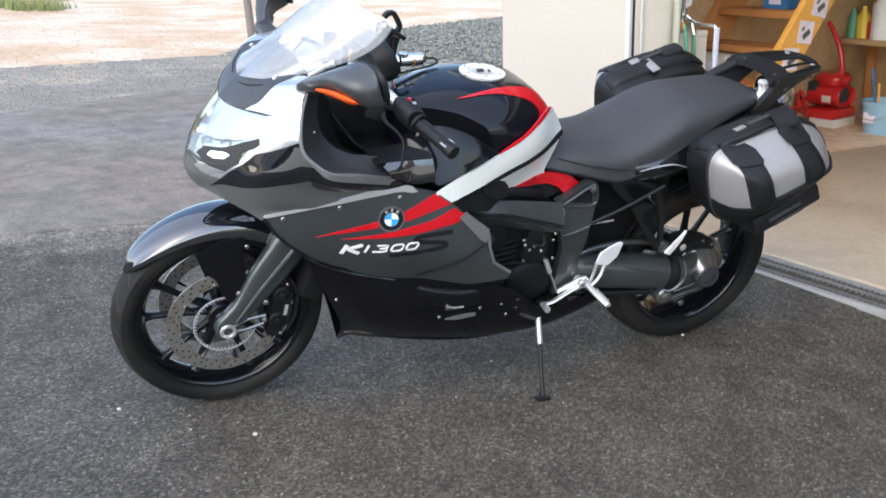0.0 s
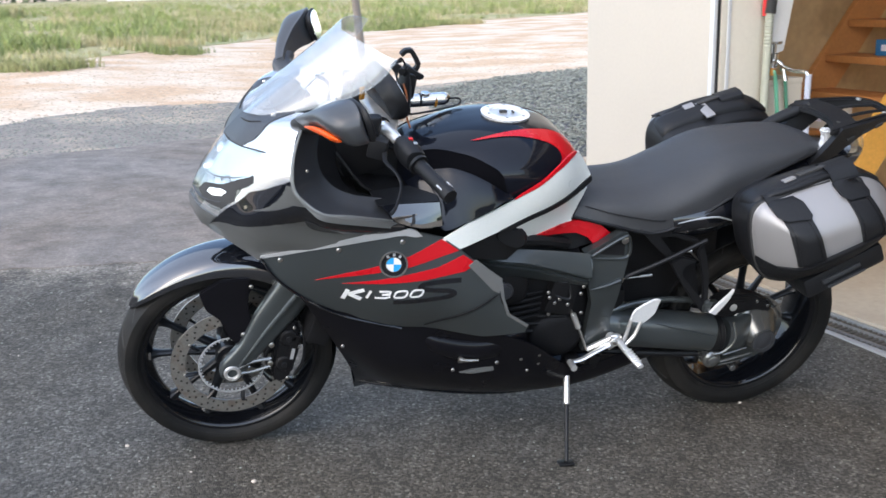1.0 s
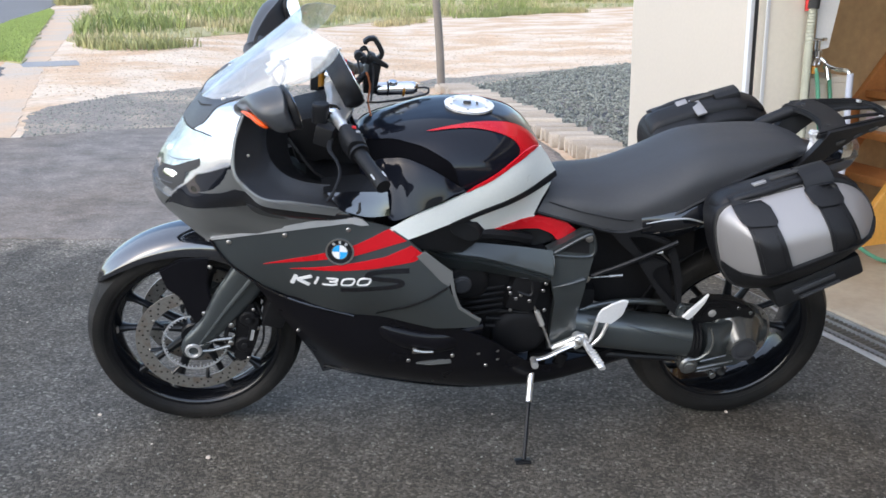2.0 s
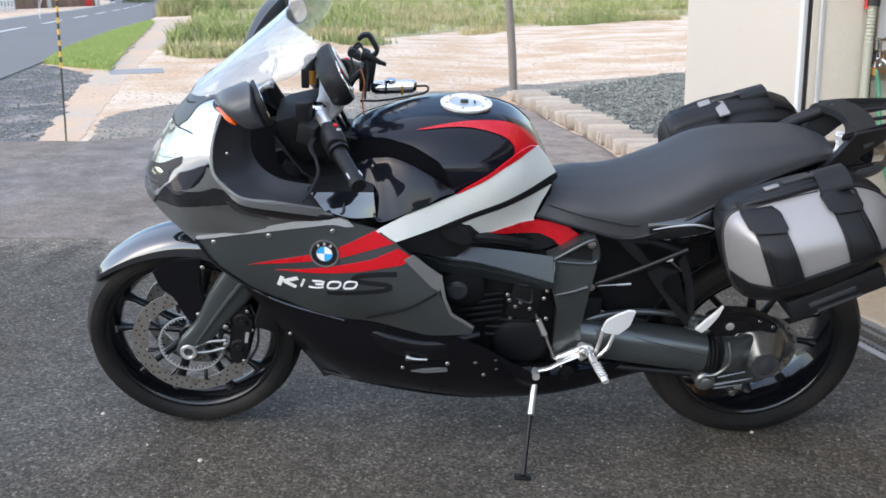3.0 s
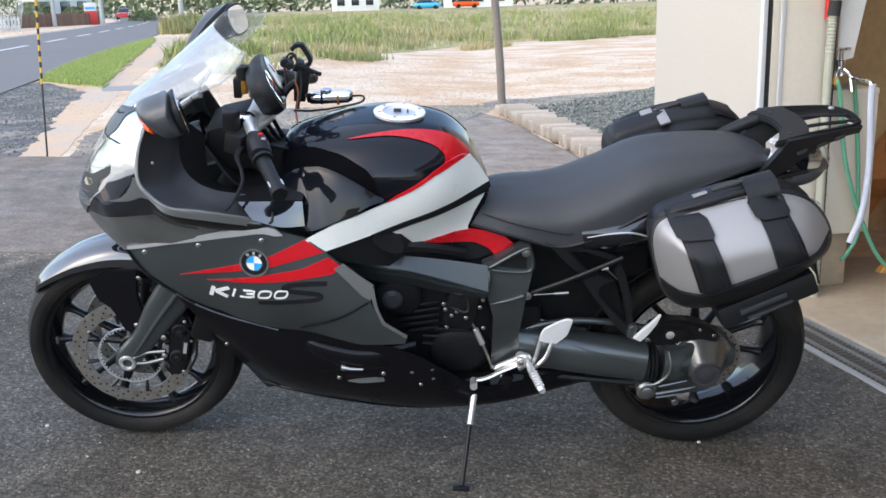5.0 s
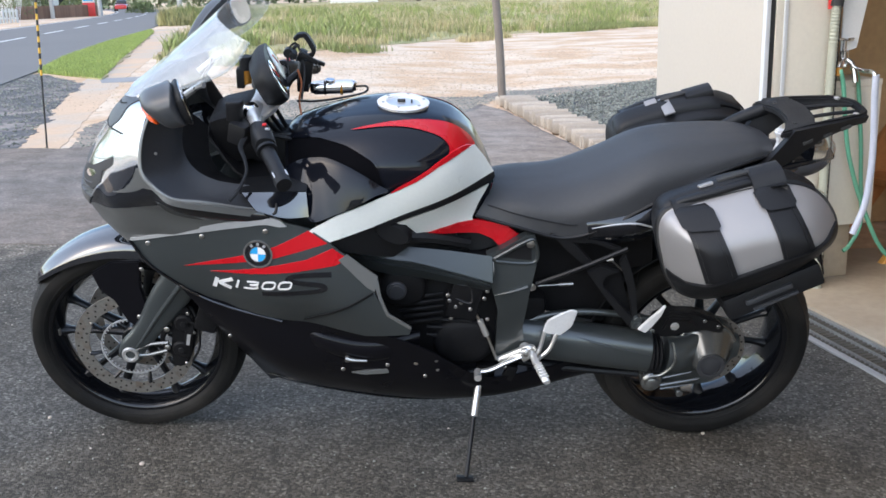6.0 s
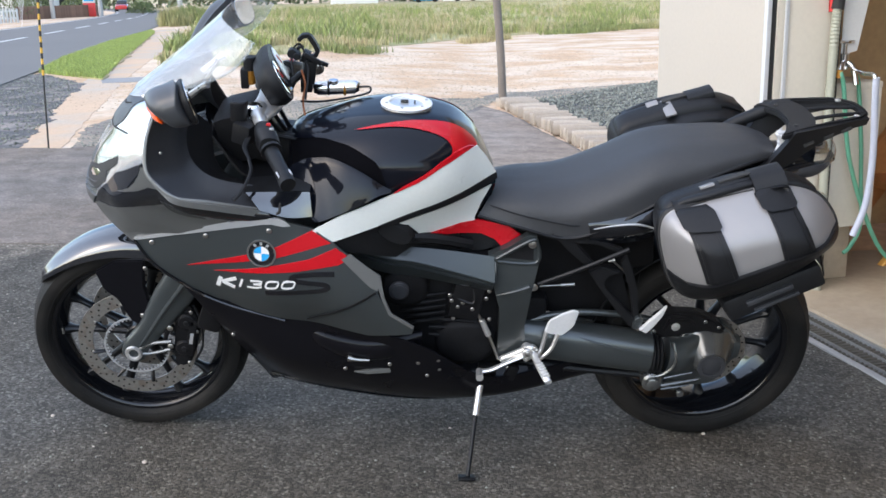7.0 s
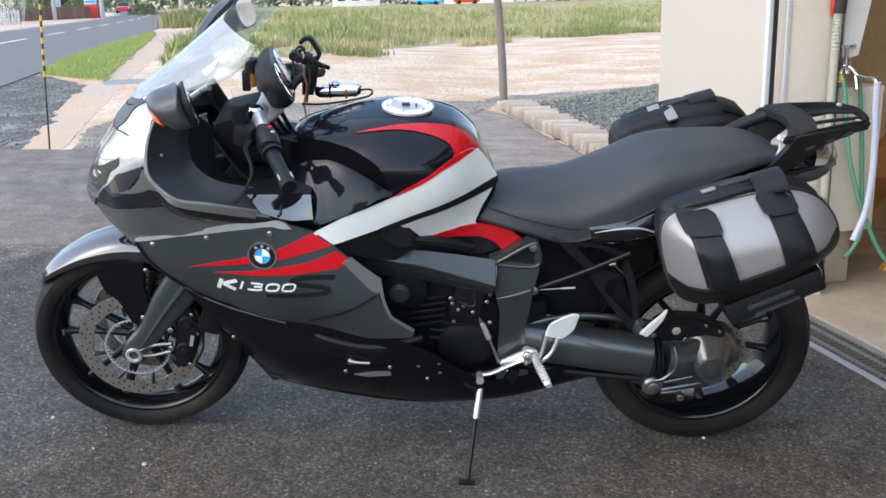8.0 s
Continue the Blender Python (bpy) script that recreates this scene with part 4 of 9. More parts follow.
front_wheel = part("front_wheel", lathe([(0.012, -0.10), (0.016, -0.10), (0.016, 0.10), (0.012, 0.10)], FRONT, 24), STEEL, bike, "front wheel with drilled discs")
tyre(FRONT, 0.300, 0.120, 0.237, front_wheel)
rim(FRONT, 0.237, 0.096, 5, front_wheel, 0.042, 0.045, 0.28)
brake_disc(FRONT, 0.162, -0.068, front_wheel)
brake_disc(FRONT, 0.162, 0.068, front_wheel)
sensor = bmesh.new()
lathe([(0.0855, -0.079), (0.0895, -0.079), (0.0895, -0.076), (0.0855, -0.076)], FRONT, 60, bm=sensor)
for k in range(48):
    a = 2 * math.pi * k / 48
    box((0.006, 0.003, 0.003), (FRONT[0] + 0.0835 * math.cos(a), -0.077, FRONT[2] + 0.0835 * math.sin(a)), Matrix.Rotation(-a, 4, "Y"), bm=sensor)
part("sensor_ring", sensor, SILVER_LINE, front_wheel, "toothed aluminium sensor ring")
part("axle_nut", lathe([(0.013, -0.098), (0.023, -0.098), (0.0235, -0.118), (0.021, -0.123), (0.015, -0.123), (0.013, -0.120)], FRONT, 32), ALU, front_wheel, "hollow aluminium axle end")
part("axle_bore", disc(FRONT, 0.0135, -0.10, -0.112, 20), GAP_DARK_METAL, front_wheel, "dark axle bore")

rear_wheel = part("rear_wheel", lathe([(0.02, -0.07), (0.03, -0.07), (0.03, 0.10), (0.02, 0.10)], REAR, 24), ENGINE, bike, "wide rear wheel")
tyre(REAR, 0.318, 0.186, 0.232, rear_wheel)
rim(REAR, 0.232, 0.158, 5, rear_wheel, 0.055, 0.05, 0.1)
brake_disc(REAR, 0.115, -0.084, rear_wheel)

# front guard and fork
guard_lines = []
for a, r, half, skirt in ((148, 0.308, 0.012, 0.006), (140, 0.3205, 0.050, 0.022), (128, 0.322, 0.068, 0.034), (112, 0.323, 0.076, 0.042), (94, 0.329, 0.080, 0.050), (76, 0.336, 0.082, 0.060), (58, 0.341, 0.082, 0.066), (44, 0.340, 0.08, 0.06)):
    c, s = math.cos(radians(a)), math.sin(radians(a))
    guard_lines.append([((r - d) * c, -v, 0.30 + (r - d) * s) for v, d in ((0, 0), (half * 0.5, 0.003), (half * 0.85, 0.014), (half, 0.030 * skirt / 0.05), (half + 0.004, skirt))])
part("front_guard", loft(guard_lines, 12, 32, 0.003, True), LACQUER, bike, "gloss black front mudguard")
leg = [(-0.082, 0.540), (-0.026, 0.575), (0.050, 0.578), (0.044, 0.50), (0.055, 0.438), (0.052, 0.405), (0.040, 0.386), (0.018, 0.378), (-0.002, 0.390), (-0.016, 0.42), (-0.030, 0.455), (-0.064, 0.485)]
for s in (-1, 1):
    guard_leg = part("guard_bracket", slab(leg, s * 0.083, s * 0.096, 0.004), BELLY_BLACK, bike, "black mudguard stay")
    bolt(guard_leg, 0.031, s * 0.096, 0.409, 0.007, side=s)
    bolt(guard_leg, 0.052, s * 0.096, 0.555, 0.006, side=s)
    rings = []
    for u, w, a, b in ((-0.012, 0.284, 0.028, 0.018), (0.004, 0.314, 0.033, 0.020), (0.050, 0.372, 0.034, 0.022), (0.098, 0.447, 0.046, 0.024), (0.147, 0.518, 0.052, 0.027), (0.20, 0.60, 0.054, 0.03), (0.30, 0.76, 0.05, 0.03)):
        rings.append(oval((u, s * 0.098, w), a, b, 3.2, 20, ((0.82, 0, -0.57), (0, 1, 0))))
    fork = part("fork_leg", hull(rings, 30, 20), GRAPHITE, bike, "grey cast fork leg")
    part("rib", tube([(0.020, s * 0.117, 0.325), (0.044, s * 0.120, 0.360), (0.088, s * 0.124, 0.430), (0.138, s * 0.129, 0.502), (0.19, s * 0.133, 0.575)], [0.004, 0.005, 0.006, 0.007, 0.008], 8, 16), GRAPHITE, fork)
    part("axle_clamp", disc((0, 0, 0.30), 0.034, s * 0.080, s * 0.110, 28), GRAPHITE, fork)
    part("caliper_arm", tube([(0.012, s * 0.112, 0.312), (0.052, s * 0.112, 0.330), (0.104, s * 0.112, 0.337)], [0.008, 0.005, 0.007], 8, 8), CAST, fork, "bright caliper arm")
    part("caliper_arm", tube([(0.014, s * 0.112, 0.296), (0.050, s * 0.112, 0.298), (0.100, s * 0.112, 0.313)], [0.006, 0.005, 0.006], 8, 8), CAST, fork, "bright caliper arm")
    part("caliper_lug", tube([(0.098, s * 0.108, 0.318), (0.088, s * 0.108, 0.345), (0.102, s * 0.108, 0.382)], [0.009, 0.006, 0.009], 8, 10), ENGINE, fork)
    cal = part("brake_caliper", slab([(0.112, 0.430), (0.140, 0.458), (0.168, 0.455), (0.184, 0.42), (0.180, 0.36), (0.168, 0.31), (0.150, 0.262), (0.118, 0.250), (0.104, 0.282), (0.110, 0.33), (0.116, 0.38)], s * 0.050, s * 0.110, 0.008), ENGINE, bike, "black four-piston brake caliper")
    for w, u in ((0.400, 0.150), (0.318, 0.138)):
        part("piston_cap", disc((u, 0, w), 0.025, s * 0.106, s * 0.119, 24, edge=0.2), ENGINE, cal)
        part("piston_bolt", disc((u, 0, w), 0.008, s * 0.118, s * 0.122, 12), MATT_BLACK, cal)
    part("caliper_bridge", box((0.022, 0.012, 0.115), (0.160, s * 0.113, 0.352), pose(0, 0, 0, 0, 10, 0), 0.004), ENGINE, cal)
    part("caliper_mark", box((0.009, 0.002, 0.034), (0.160, s * 0.1195, 0.352), pose(0, 0, 0, 0, 10, 0)), SILVER_LINE, cal, "pale worn maker's mark as a plain bar")
    for u, w in ((0.104, 0.381), (0.101, 0.323), (0.164, 0.432), (0.148, 0.272), (0.176, 0.372)):
        bolt(cal, u, s * 0.113, w, 0.008 if u < 0.11 else 0.005, side=s)
    part("bleed_line", tube([(0.176, s * 0.112, 0.445), (0.19, s * 0.118, 0.40), (0.188, s * 0.116, 0.33), (0.165, s * 0.112, 0.278)], 0.0035, 6, 16), MATT_BLACK, cal)
    part("brake_hose", tube([(0.14, s * 0.085, 0.40), (0.155, s * 0.09, 0.46), (0.12, s * 0.08, 0.53), (0.17, s * 0.07, 0.62)], 0.006, 8, 16), MATT_BLACK, fork)

# side fairing
SIDE = [(0.06, 0.69, 0.207), (0.115, 0.64, 0.222), (0.2, 0.58, 0.222), (0.2, 0.74, 0.245), (0.3, 0.77, 0.262), (0.41, 0.768, 0.271), (0.384, 0.704, 0.276), (0.45, 0.606, 0.288), (0.3, 0.53, 0.222),
        (0.5, 0.49, 0.236), (0.36, 0.60, 0.272), (0.43, 0.55, 0.268), (0.60, 0.50, 0.272), (0.67, 0.65, 0.285), (0.756, 0.507, 0.293), (0.6, 0.70, 0.280), (0.6, 0.56, 0.296), (0.55, 0.75, 0.272), (0.5, 0.78, 0.262), (0.72, 0.47, 0.285)]
left_side, right_side = surface(SIDE), surface(SIDE, 1)
PANEL = [(0.068, 0.702), (0.175, 0.735), (0.309, 0.769), (0.389, 0.786), (0.429, 0.788), (0.468, 0.777), (0.509, 0.766), (0.553, 0.736), (0.60, 0.699), (0.668, 0.652), (0.662, 0.615), (0.675, 0.585), (0.70, 0.55), (0.757, 0.507),
         (0.752, 0.488), (0.64, 0.470), (0.515, 0.484), (0.43, 0.492), (0.291, 0.525), (0.197, 0.572), (0.108, 0.645)]
for s, f in ((-1, left_side), (1, right_side)):
    side_panel = part("side_fairing", panel(PANEL, f, 0, 0.006, 0.022), GRAPHITE, bike, "graphite side fairing panel")
    # Silver edge, widened so its pale colour holds the bevel's highlight.
    part("edge_strip", panel([(0.066, 0.699), (0.175, 0.731), (0.309, 0.763), (0.389, 0.778), (0.411, 0.779), (0.437, 0.773), (0.455, 0.774), (0.440, 0.789), (0.425, 0.794), (0.389, 0.796), (0.30, 0.778), (0.238, 0.760), (0.159, 0.737), (0.068, 0.706)], f, 0.004, 0.007, 0.015), SILVER_LINE, side_panel, "pale silver upper edge with its highlight painted in")
    part("edge_strip", panel([(0.577, 0.694), (0.598, 0.708), (0.637, 0.677), (0.672, 0.652), (0.665, 0.614), (0.646, 0.624), (0.611, 0.660)], f, 0.0035, 0.004, 0.02), PALE_GRAPHITE, side_panel, "silver rear edge")
    part("edge_strip", panel([(0.672, 0.646), (0.682, 0.596), (0.700, 0.552), (0.757, 0.514), (0.753, 0.506), (0.694, 0.546), (0.675, 0.592), (0.666, 0.624)], f, 0.003, 0.004, 0.02), PALE_GRAPHITE, side_panel, "silver rear edge")
    part("front_strip", tube([(u, f(u, w) + s * 0.0005, w) for u, w in ((0.066, 0.700), (0.108, 0.642), (0.197, 0.568), (0.291, 0.52), (0.43, 0.487))], 0.008, 8, 24, squash=0.5), GLOSS_BLACK, side_panel, "black front edge")
    # Black line paints the shadow lying in the panel's crease.
    part("crease_shade", tube([(u, f(u, w) + s * 0.002, w) for u, w in ((0.488, 0.499), (0.53, 0.526), (0.565, 0.549), (0.61, 0.578), (0.660, 0.609))], [0.004, 0.007, 0.005], 8, 24, squash=0.5), MATT_BLACK, side_panel)
    part("stripe", panel([(0.197, 0.647), (0.277, 0.675), (0.348, 0.697), (0.425, 0.723), (0.470, 0.745), (0.506, 0.763), (0.551, 0.734), (0.494, 0.716), (0.426, 0.695), (0.353, 0.680)], f, 0.0016, 0.002, 0.018), RED_PAINT, side_panel, "red tapering stripe")
    part("stripe", panel([(0.263, 0.641), (0.372, 0.664), (0.50, 0.693), (0.563, 0.722), (0.599, 0.697), (0.57, 0.680), (0.47, 0.661), (0.372, 0.650)], f, 0.0018, 0.002, 0.018), RED_PAINT, side_panel, "red tapering stripe")
    for u, w in ((0.113, 0.700), (0.251, 0.737), (0.405, 0.762)):
        bolt(side_panel, u, f(u, w), w, 0.0065, side=s)
    # round badge: plain rings and quarters
    def badge(r0, r1, a0, a1, off, mat, label=""):
        n = 20
        a = np.linspace(a0, a1, n)
        line = [(0.385 + r1 * math.cos(k), 0.704 + r1 * math.sin(k)) for k in a]
        line += [(0.385 + r0 * math.cos(k), 0.704 + r0 * math.sin(k)) for k in a[::-1]] if r0 else [(0.385, 0.704)]
        return panel(line, f, off, 0.002, 0.008)
    part("badge", join(badge(0.031, 0.0355, 0, math.pi, 0.004, None), badge(0.031, 0.0355, math.pi, 2 * math.pi, 0.004, None)), CHROME, side_panel, "round badge with a chrome rim")
    part("badge_ring", join(badge(0.019, 0.031, 0, math.pi, 0.0032, None), badge(0.019, 0.031, math.pi, 2 * math.pi, 0.0032, None)), GLOSS_BLACK, side_panel)
    part("badge_edge", join(badge(0.0185, 0.0205, 0, math.pi, 0.0042, None), badge(0.0185, 0.0205, math.pi, 2 * math.pi, 0.0042, None)), CHROME, side_panel)
    for k, col in enumerate((BLUE, WHITE, BLUE, WHITE)):
        q = math.pi / 2 * (k + (0 if s > 0 else 1))
        part("badge_quarter", badge(0, 0.0188, q, q + math.pi / 2, 0.0036, None), col, side_panel)
    marks = bmesh.new()
    for a in (2.2, 1.57, 0.94):
        panel(band([(0.385 + 0.022 * math.cos(a), 0.704 + 0.022 * math.sin(a)), (0.385 + 0.029 * math.cos(a), 0.704 + 0.029 * math.sin(a))], 0.006), f, 0.0040, 0.001, 0.004, bm=marks)
    part("badge_mark", marks, SILVER_LINE, side_panel)
    # number strokes, drawn as plain slanted bars
    ink = bmesh.new()

    def stroke(points, width):
        pts = [(0.267 + x + 0.34 * y, 0.5965 + y + 0.085 * x) if s < 0 else (0.466 - x + 0.34 * y, 0.6135 + y - 0.085 * x) for x, y in points]
        panel(band(pts, width), f, 0.0022, 0.002, 0.009, bm=ink)
    stroke([(0.003, -0.005), (0.003, 0.026)], 0.0105)
    stroke([(0.042, 0.026), (0.010, 0.011)], 0.0092)
    stroke([(0.012, 0.011), (0.047, -0.005)], 0.0105)
    stroke([(0.0585, 0.000), (0.0585, 0.0245)], 0.0058)

    def loop(x):
        for a0, a1 in ((0.0, 3.2), (math.pi, 6.35)):
            stroke([(x + 0.017 + 0.0150 * math.copysign(abs(math.cos(a)) ** 0.6, math.cos(a)), 0.0122 + 0.0103 * math.copysign(abs(math.sin(a)) ** 0.6, math.sin(a))) for a in np.linspace(a0, a1, 9)], 0.0045)
    stroke([(0.080, 0.0225), (0.100, 0.0225), (0.109, 0.0205), (0.109, 0.0150), (0.097, 0.0128)], 0.0046)
    stroke([(0.090, 0.0128), (0.109, 0.0120), (0.112, 0.0045), (0.102, 0.0019), (0.077, 0.0019)], 0.0046)
    loop(0.1195)
    loop(0.1595)
    part("lettering", ink, WHITE, side_panel, "white slanted number lettering")
    swoosh = bmesh.new()
    bend = [(0.560, 0.657), (0.51, 0.655), (0.465, 0.649), (0.456, 0.638), (0.49, 0.632), (0.535, 0.628), (0.543, 0.618), (0.505, 0.607), (0.39, 0.594)]
    line = curve([(u, w, 0) for u, w in bend], 30)[:, :2]
    panel(band(line, 0.0125), f, 0.002, 0.002, 0.012, bm=swoosh)
    part("letter_curve", swoosh, GLOSS_BLACK, side_panel, "gloss black swept letter")

# belly pan
BELLY = [[(0.357, 0, 0.145), (0.335, -0.09, 0.26), (0.262, -0.165, 0.42), (0.172, -0.208, 0.578)],
         [(0.47, 0, 0.165), (0.455, -0.12, 0.225), (0.40, -0.205, 0.36), (0.35, -0.222, 0.518)],
         [(0.62, 0, 0.165), (0.62, -0.125, 0.195), (0.60, -0.212, 0.32), (0.56, -0.236, 0.488)],
         [(0.78, 0, 0.155), (0.78, -0.115, 0.170), (0.78, -0.205, 0.27), (0.77, -0.262, 0.44)],
         [(0.95, 0, 0.160), (0.95, -0.10, 0.170), (0.95, -0.175, 0.225), (0.95, -0.195, 0.30)],
         [(1.10, 0, 0.185), (1.10, -0.08, 0.190), (1.10, -0.135, 0.225), (1.10, -0.15, 0.29)],
         [(1.265, 0, 0.215), (1.265, -0.06, 0.220), (1.265, -0.095, 0.26), (1.265, -0.10, 0.31)]]
belly = part("belly_pan", loft(BELLY, 16, 40, 0.004, True), BELLY_BLACK, bike, "gloss black lower fairing")
for u, v, w, r in ((0.285, -0.18, 0.408, 0.005), (0.698, -0.254, 0.372, 0.0055), (0.772, -0.242, 0.370, 0.0055), (0.824, -0.242, 0.380, 0.006), (0.797, -0.236, 0.326, 0.005), (0.829, -0.232, 0.344, 0.005), (0.582, -0.232, 0.342, 0.0055)):
    bolt(belly, u, v, w, r)
part("scoop", hull([oval((u, v, w), a, b, 2.4, 18, ((0, 1, 0.2), (0, -0.2, 1))) for u, v, w, a, b in ((0.47, -0.205, 0.455, 0.012, 0.012), (0.53, -0.220, 0.425, 0.022, 0.030), (0.62, -0.226, 0.405, 0.026, 0.036), (0.70, -0.228, 0.410, 0.024, 0.034), (0.78, -0.215, 0.43, 0.014, 0.022))], 28, 18), BELLY_BLACK, belly, "gloss black lower scoop")
part("pipe_clamp", join(tube([(0.590, -0.252, 0.388), (0.612, -0.254, 0.384), (0.645, -0.253, 0.382)], [0.008, 0.005, 0.004], 8, 10), box((0.012, 0.008, 0.018), (0.594, -0.252, 0.387), None, 0.003)), STEEL, belly, "short bright pipe clip")
part("grey_wedge", slab([(0.602, 0.328), (0.700, 0.346), (0.702, 0.328), (0.640, 0.322)], -0.222, -0.232, 0.002), PALE_GRAPHITE, belly, "pale graphite wedge")
part("belly_lip", tube([(u, -v, w) for u, v, w in ((0.36, 0.055, 0.200), (0.455, 0.118, 0.217), (0.62, 0.126, 0.188), (0.78, 0.116, 0.164), (0.95, 0.102, 0.163))], 0.004, 6, 30), GLOSS_BLACK, belly)

# nose fairing: lines from the middle to the cockpit edge, from the lower lip up to the screen
NOSE = [[(-0.080, 0, 0.725), (-0.060, -0.07, 0.727), (-0.015, -0.14, 0.722), (0.030, -0.185, 0.708), (0.062, -0.207, 0.692)],
        [(-0.093, 0, 0.770), (-0.070, -0.09, 0.772), (-0.012, -0.165, 0.772), (0.070, -0.228, 0.755), (0.20, -0.250, 0.742)],
        [(-0.082, 0, 0.820), (-0.055, -0.10, 0.822), (0.000, -0.185, 0.818), (0.080, -0.250, 0.808), (0.32, -0.272, 0.795)],
        [(-0.058, 0, 0.868), (-0.030, -0.11, 0.868), (0.025, -0.20, 0.862), (0.090, -0.265, 0.855), (0.205, -0.312, 0.858)],
        [(-0.022, 0, 0.923), (0.005, -0.11, 0.925), (0.050, -0.20, 0.928), (0.090, -0.25, 0.928), (0.135, -0.290, 0.918)],
        [(0.005, 0, 0.962), (0.030, -0.10, 0.975), (0.070, -0.18, 0.985), (0.100, -0.225, 0.99), (0.135, -0.265, 0.985)],
        [(0.040, 0, 1.000), (0.055, -0.08, 1.010), (0.085, -0.15, 1.025), (0.110, -0.19, 1.035), (0.155, -0.232, 1.042)],
        [(0.060, 0, 1.016), (0.085, -0.07, 1.028), (0.135, -0.122, 1.043), (0.180, -0.168, 1.056), (0.215, -0.215, 1.058)]]


def nose_grid(rows, cols):
    lines = np.array([curve(c, cols) for c in NOSE])
    return np.stack([curve(lines[:, j], rows) for j in range(cols)], axis=1)


FINE, WIDE = 210, 120
GRID = nose_grid(FINE + 1, WIDE + 1)


def nose_zone(choose, sides=(1, -1), thick=0.004, off=0.0):
    """The part of the nose shell where choose(row, column) holds, with the rows from 0 (lip) to 7 (screen) and the columns from 0 (middle) to 1."""
    bm = bmesh.new()
    nrm = np.cross(np.gradient(GRID, axis=0), np.gradient(GRID, axis=1))
    nrm /= np.linalg.norm(nrm, axis=2, keepdims=True)
    if nrm[FINE // 2, WIDE // 2][0] > 0:
        nrm = -nrm
    for s in sides:
        made = {}

        def vert(i, j, inner):
            key = (i, j, inner)
            if key not in made:
                made[key] = bm.verts.new((GRID[i, j] + nrm[i, j] * (off - (thick if inner else 0))) * (1, -s, 1))
            return made[key]
        cells = {(i, j) for i in range(FINE) for j in range(WIDE) if choose((i + 0.5) / FINE * 7, (j + 0.5) / WIDE)}
        for i, j in cells:
            for inner in (0, 1):
                bm.faces.new([vert(i + a, j + b, inner) for a, b in ((0, 0), (0, 1), (1, 1), (1, 0))])
            for a, p, q in (((i - 1, j), (i, j), (i, j + 1)), ((i + 1, j), (i + 1, j), (i + 1, j + 1)), ((i, j - 1), (i, j), (i + 1, j)), ((i, j + 1), (i, j + 1), (i + 1, j + 1))):
                if a not in cells and not (a[1] < 0):
                    bm.faces.new((vert(*p, 0), vert(*q, 0), vert(*q, 1), vert(*p, 1)))
    return bm


def lamp_zone(r, c):
    return inside([(1.42, -0.1), (4.55, -0.1), (4.62, 0.3), (4.75, 0.56), (4.0, 0.53), (3.3, 0.48), (2.6, 0.46), (1.9, 0.43), (1.25, 0.42)], r, c)


def tip_zone(r, c):
    return inside([(-0.1, -0.1), (1.42, -0.1), (1.25, 0.42), (0.6, 0.36), (-0.1, 0.2)], r, c)


def grey_low(r, c):
    return inside([(-0.1, 0.2), (0.6, 0.36), (0.95, 0.44), (1.2, 0.56), (1.9, 0.74), (2.5, 0.86), (2.85, 1.1), (-0.1, 1.1)], r, c)


def dark_top(r, c):
    return inside([(4.55, -0.1), (4.62, 0.3), (5.05, 0.40), (5.9, 0.54), (6.4, 0.58), (7.1, 0.60), (7.1, -0.1)], r, c)


def wedge(r, c):
    return inside([(2.65, 0.63), (3.3, 0.77), (4.0, 0.92), (4.15, 1.1), (3.3, 1.1), (3.3, 0.88)], r, c)


def pale(r, c):
    return inside([(1.25, 0.42), (2.3, 0.48), (2.95, 0.51), (3.3, 0.54), (3.6, 0.68), (4.1, 0.93), (4.5, 1.1), (7.1, 1.1), (7.1, 0.2), (4.0, 0.2)], r, c) and not (lamp_zone(r, c) or dark_top(r, c))


# Silver and black are painted along the mirrored sky and tree line.
nose = part("nose_fairing", nose_zone(lambda r, c: pale(r, c) and c < 0.999, (1,)), SILVER_PAINT, bike, "silver upper nose fairing, its area painted to the mirrored sky")
part("screen_base", nose_zone(dark_top, (1, -1), 0.004, 0.002), DARK_GREY, nose, "dark grey panel below the screen")
for s in (-1, 1):
    part("nose_flank", nose_zone(lambda r, c: not (pale(r, c) or tip_zone(r, c) or lamp_zone(r, c) or grey_low(r, c) or dark_top(r, c) or wedge(r, c)), (s,)), GLOSS_BLACK, nose, "gloss black nose flank, its edge painted to mirrored trees")
    if s < 0:
        part("nose_side", nose_zone(lambda r, c: pale(r, c) and c < 0.999, (-1,)), SILVER_PAINT, nose, "silver nose side, its area painted to the mirrored sky")
    part("nose_chin", nose_zone(grey_low, (s,)), SATIN_GREY, nose, "graphite lower nose band")
    part("nose_wedge", nose_zone(wedge, (s,)), SATIN_GREY, nose, "graphite wedge on the flank")
headlight = part("headlight", nose_zone(lamp_zone, (1, -1), 0.003, 0.0), LENS, bike, "clear headlight lens")
headlight.visible_shadow = False
# Reflector bowl; its pale silver also stands for sky mirrored in the lens.
part("headlight_bowl", nose_zone(lamp_zone, (1, -1), 0.004, -0.022), SILVER_PAINT, headlight, "silvery inner bowl, paled for sky on the lens")
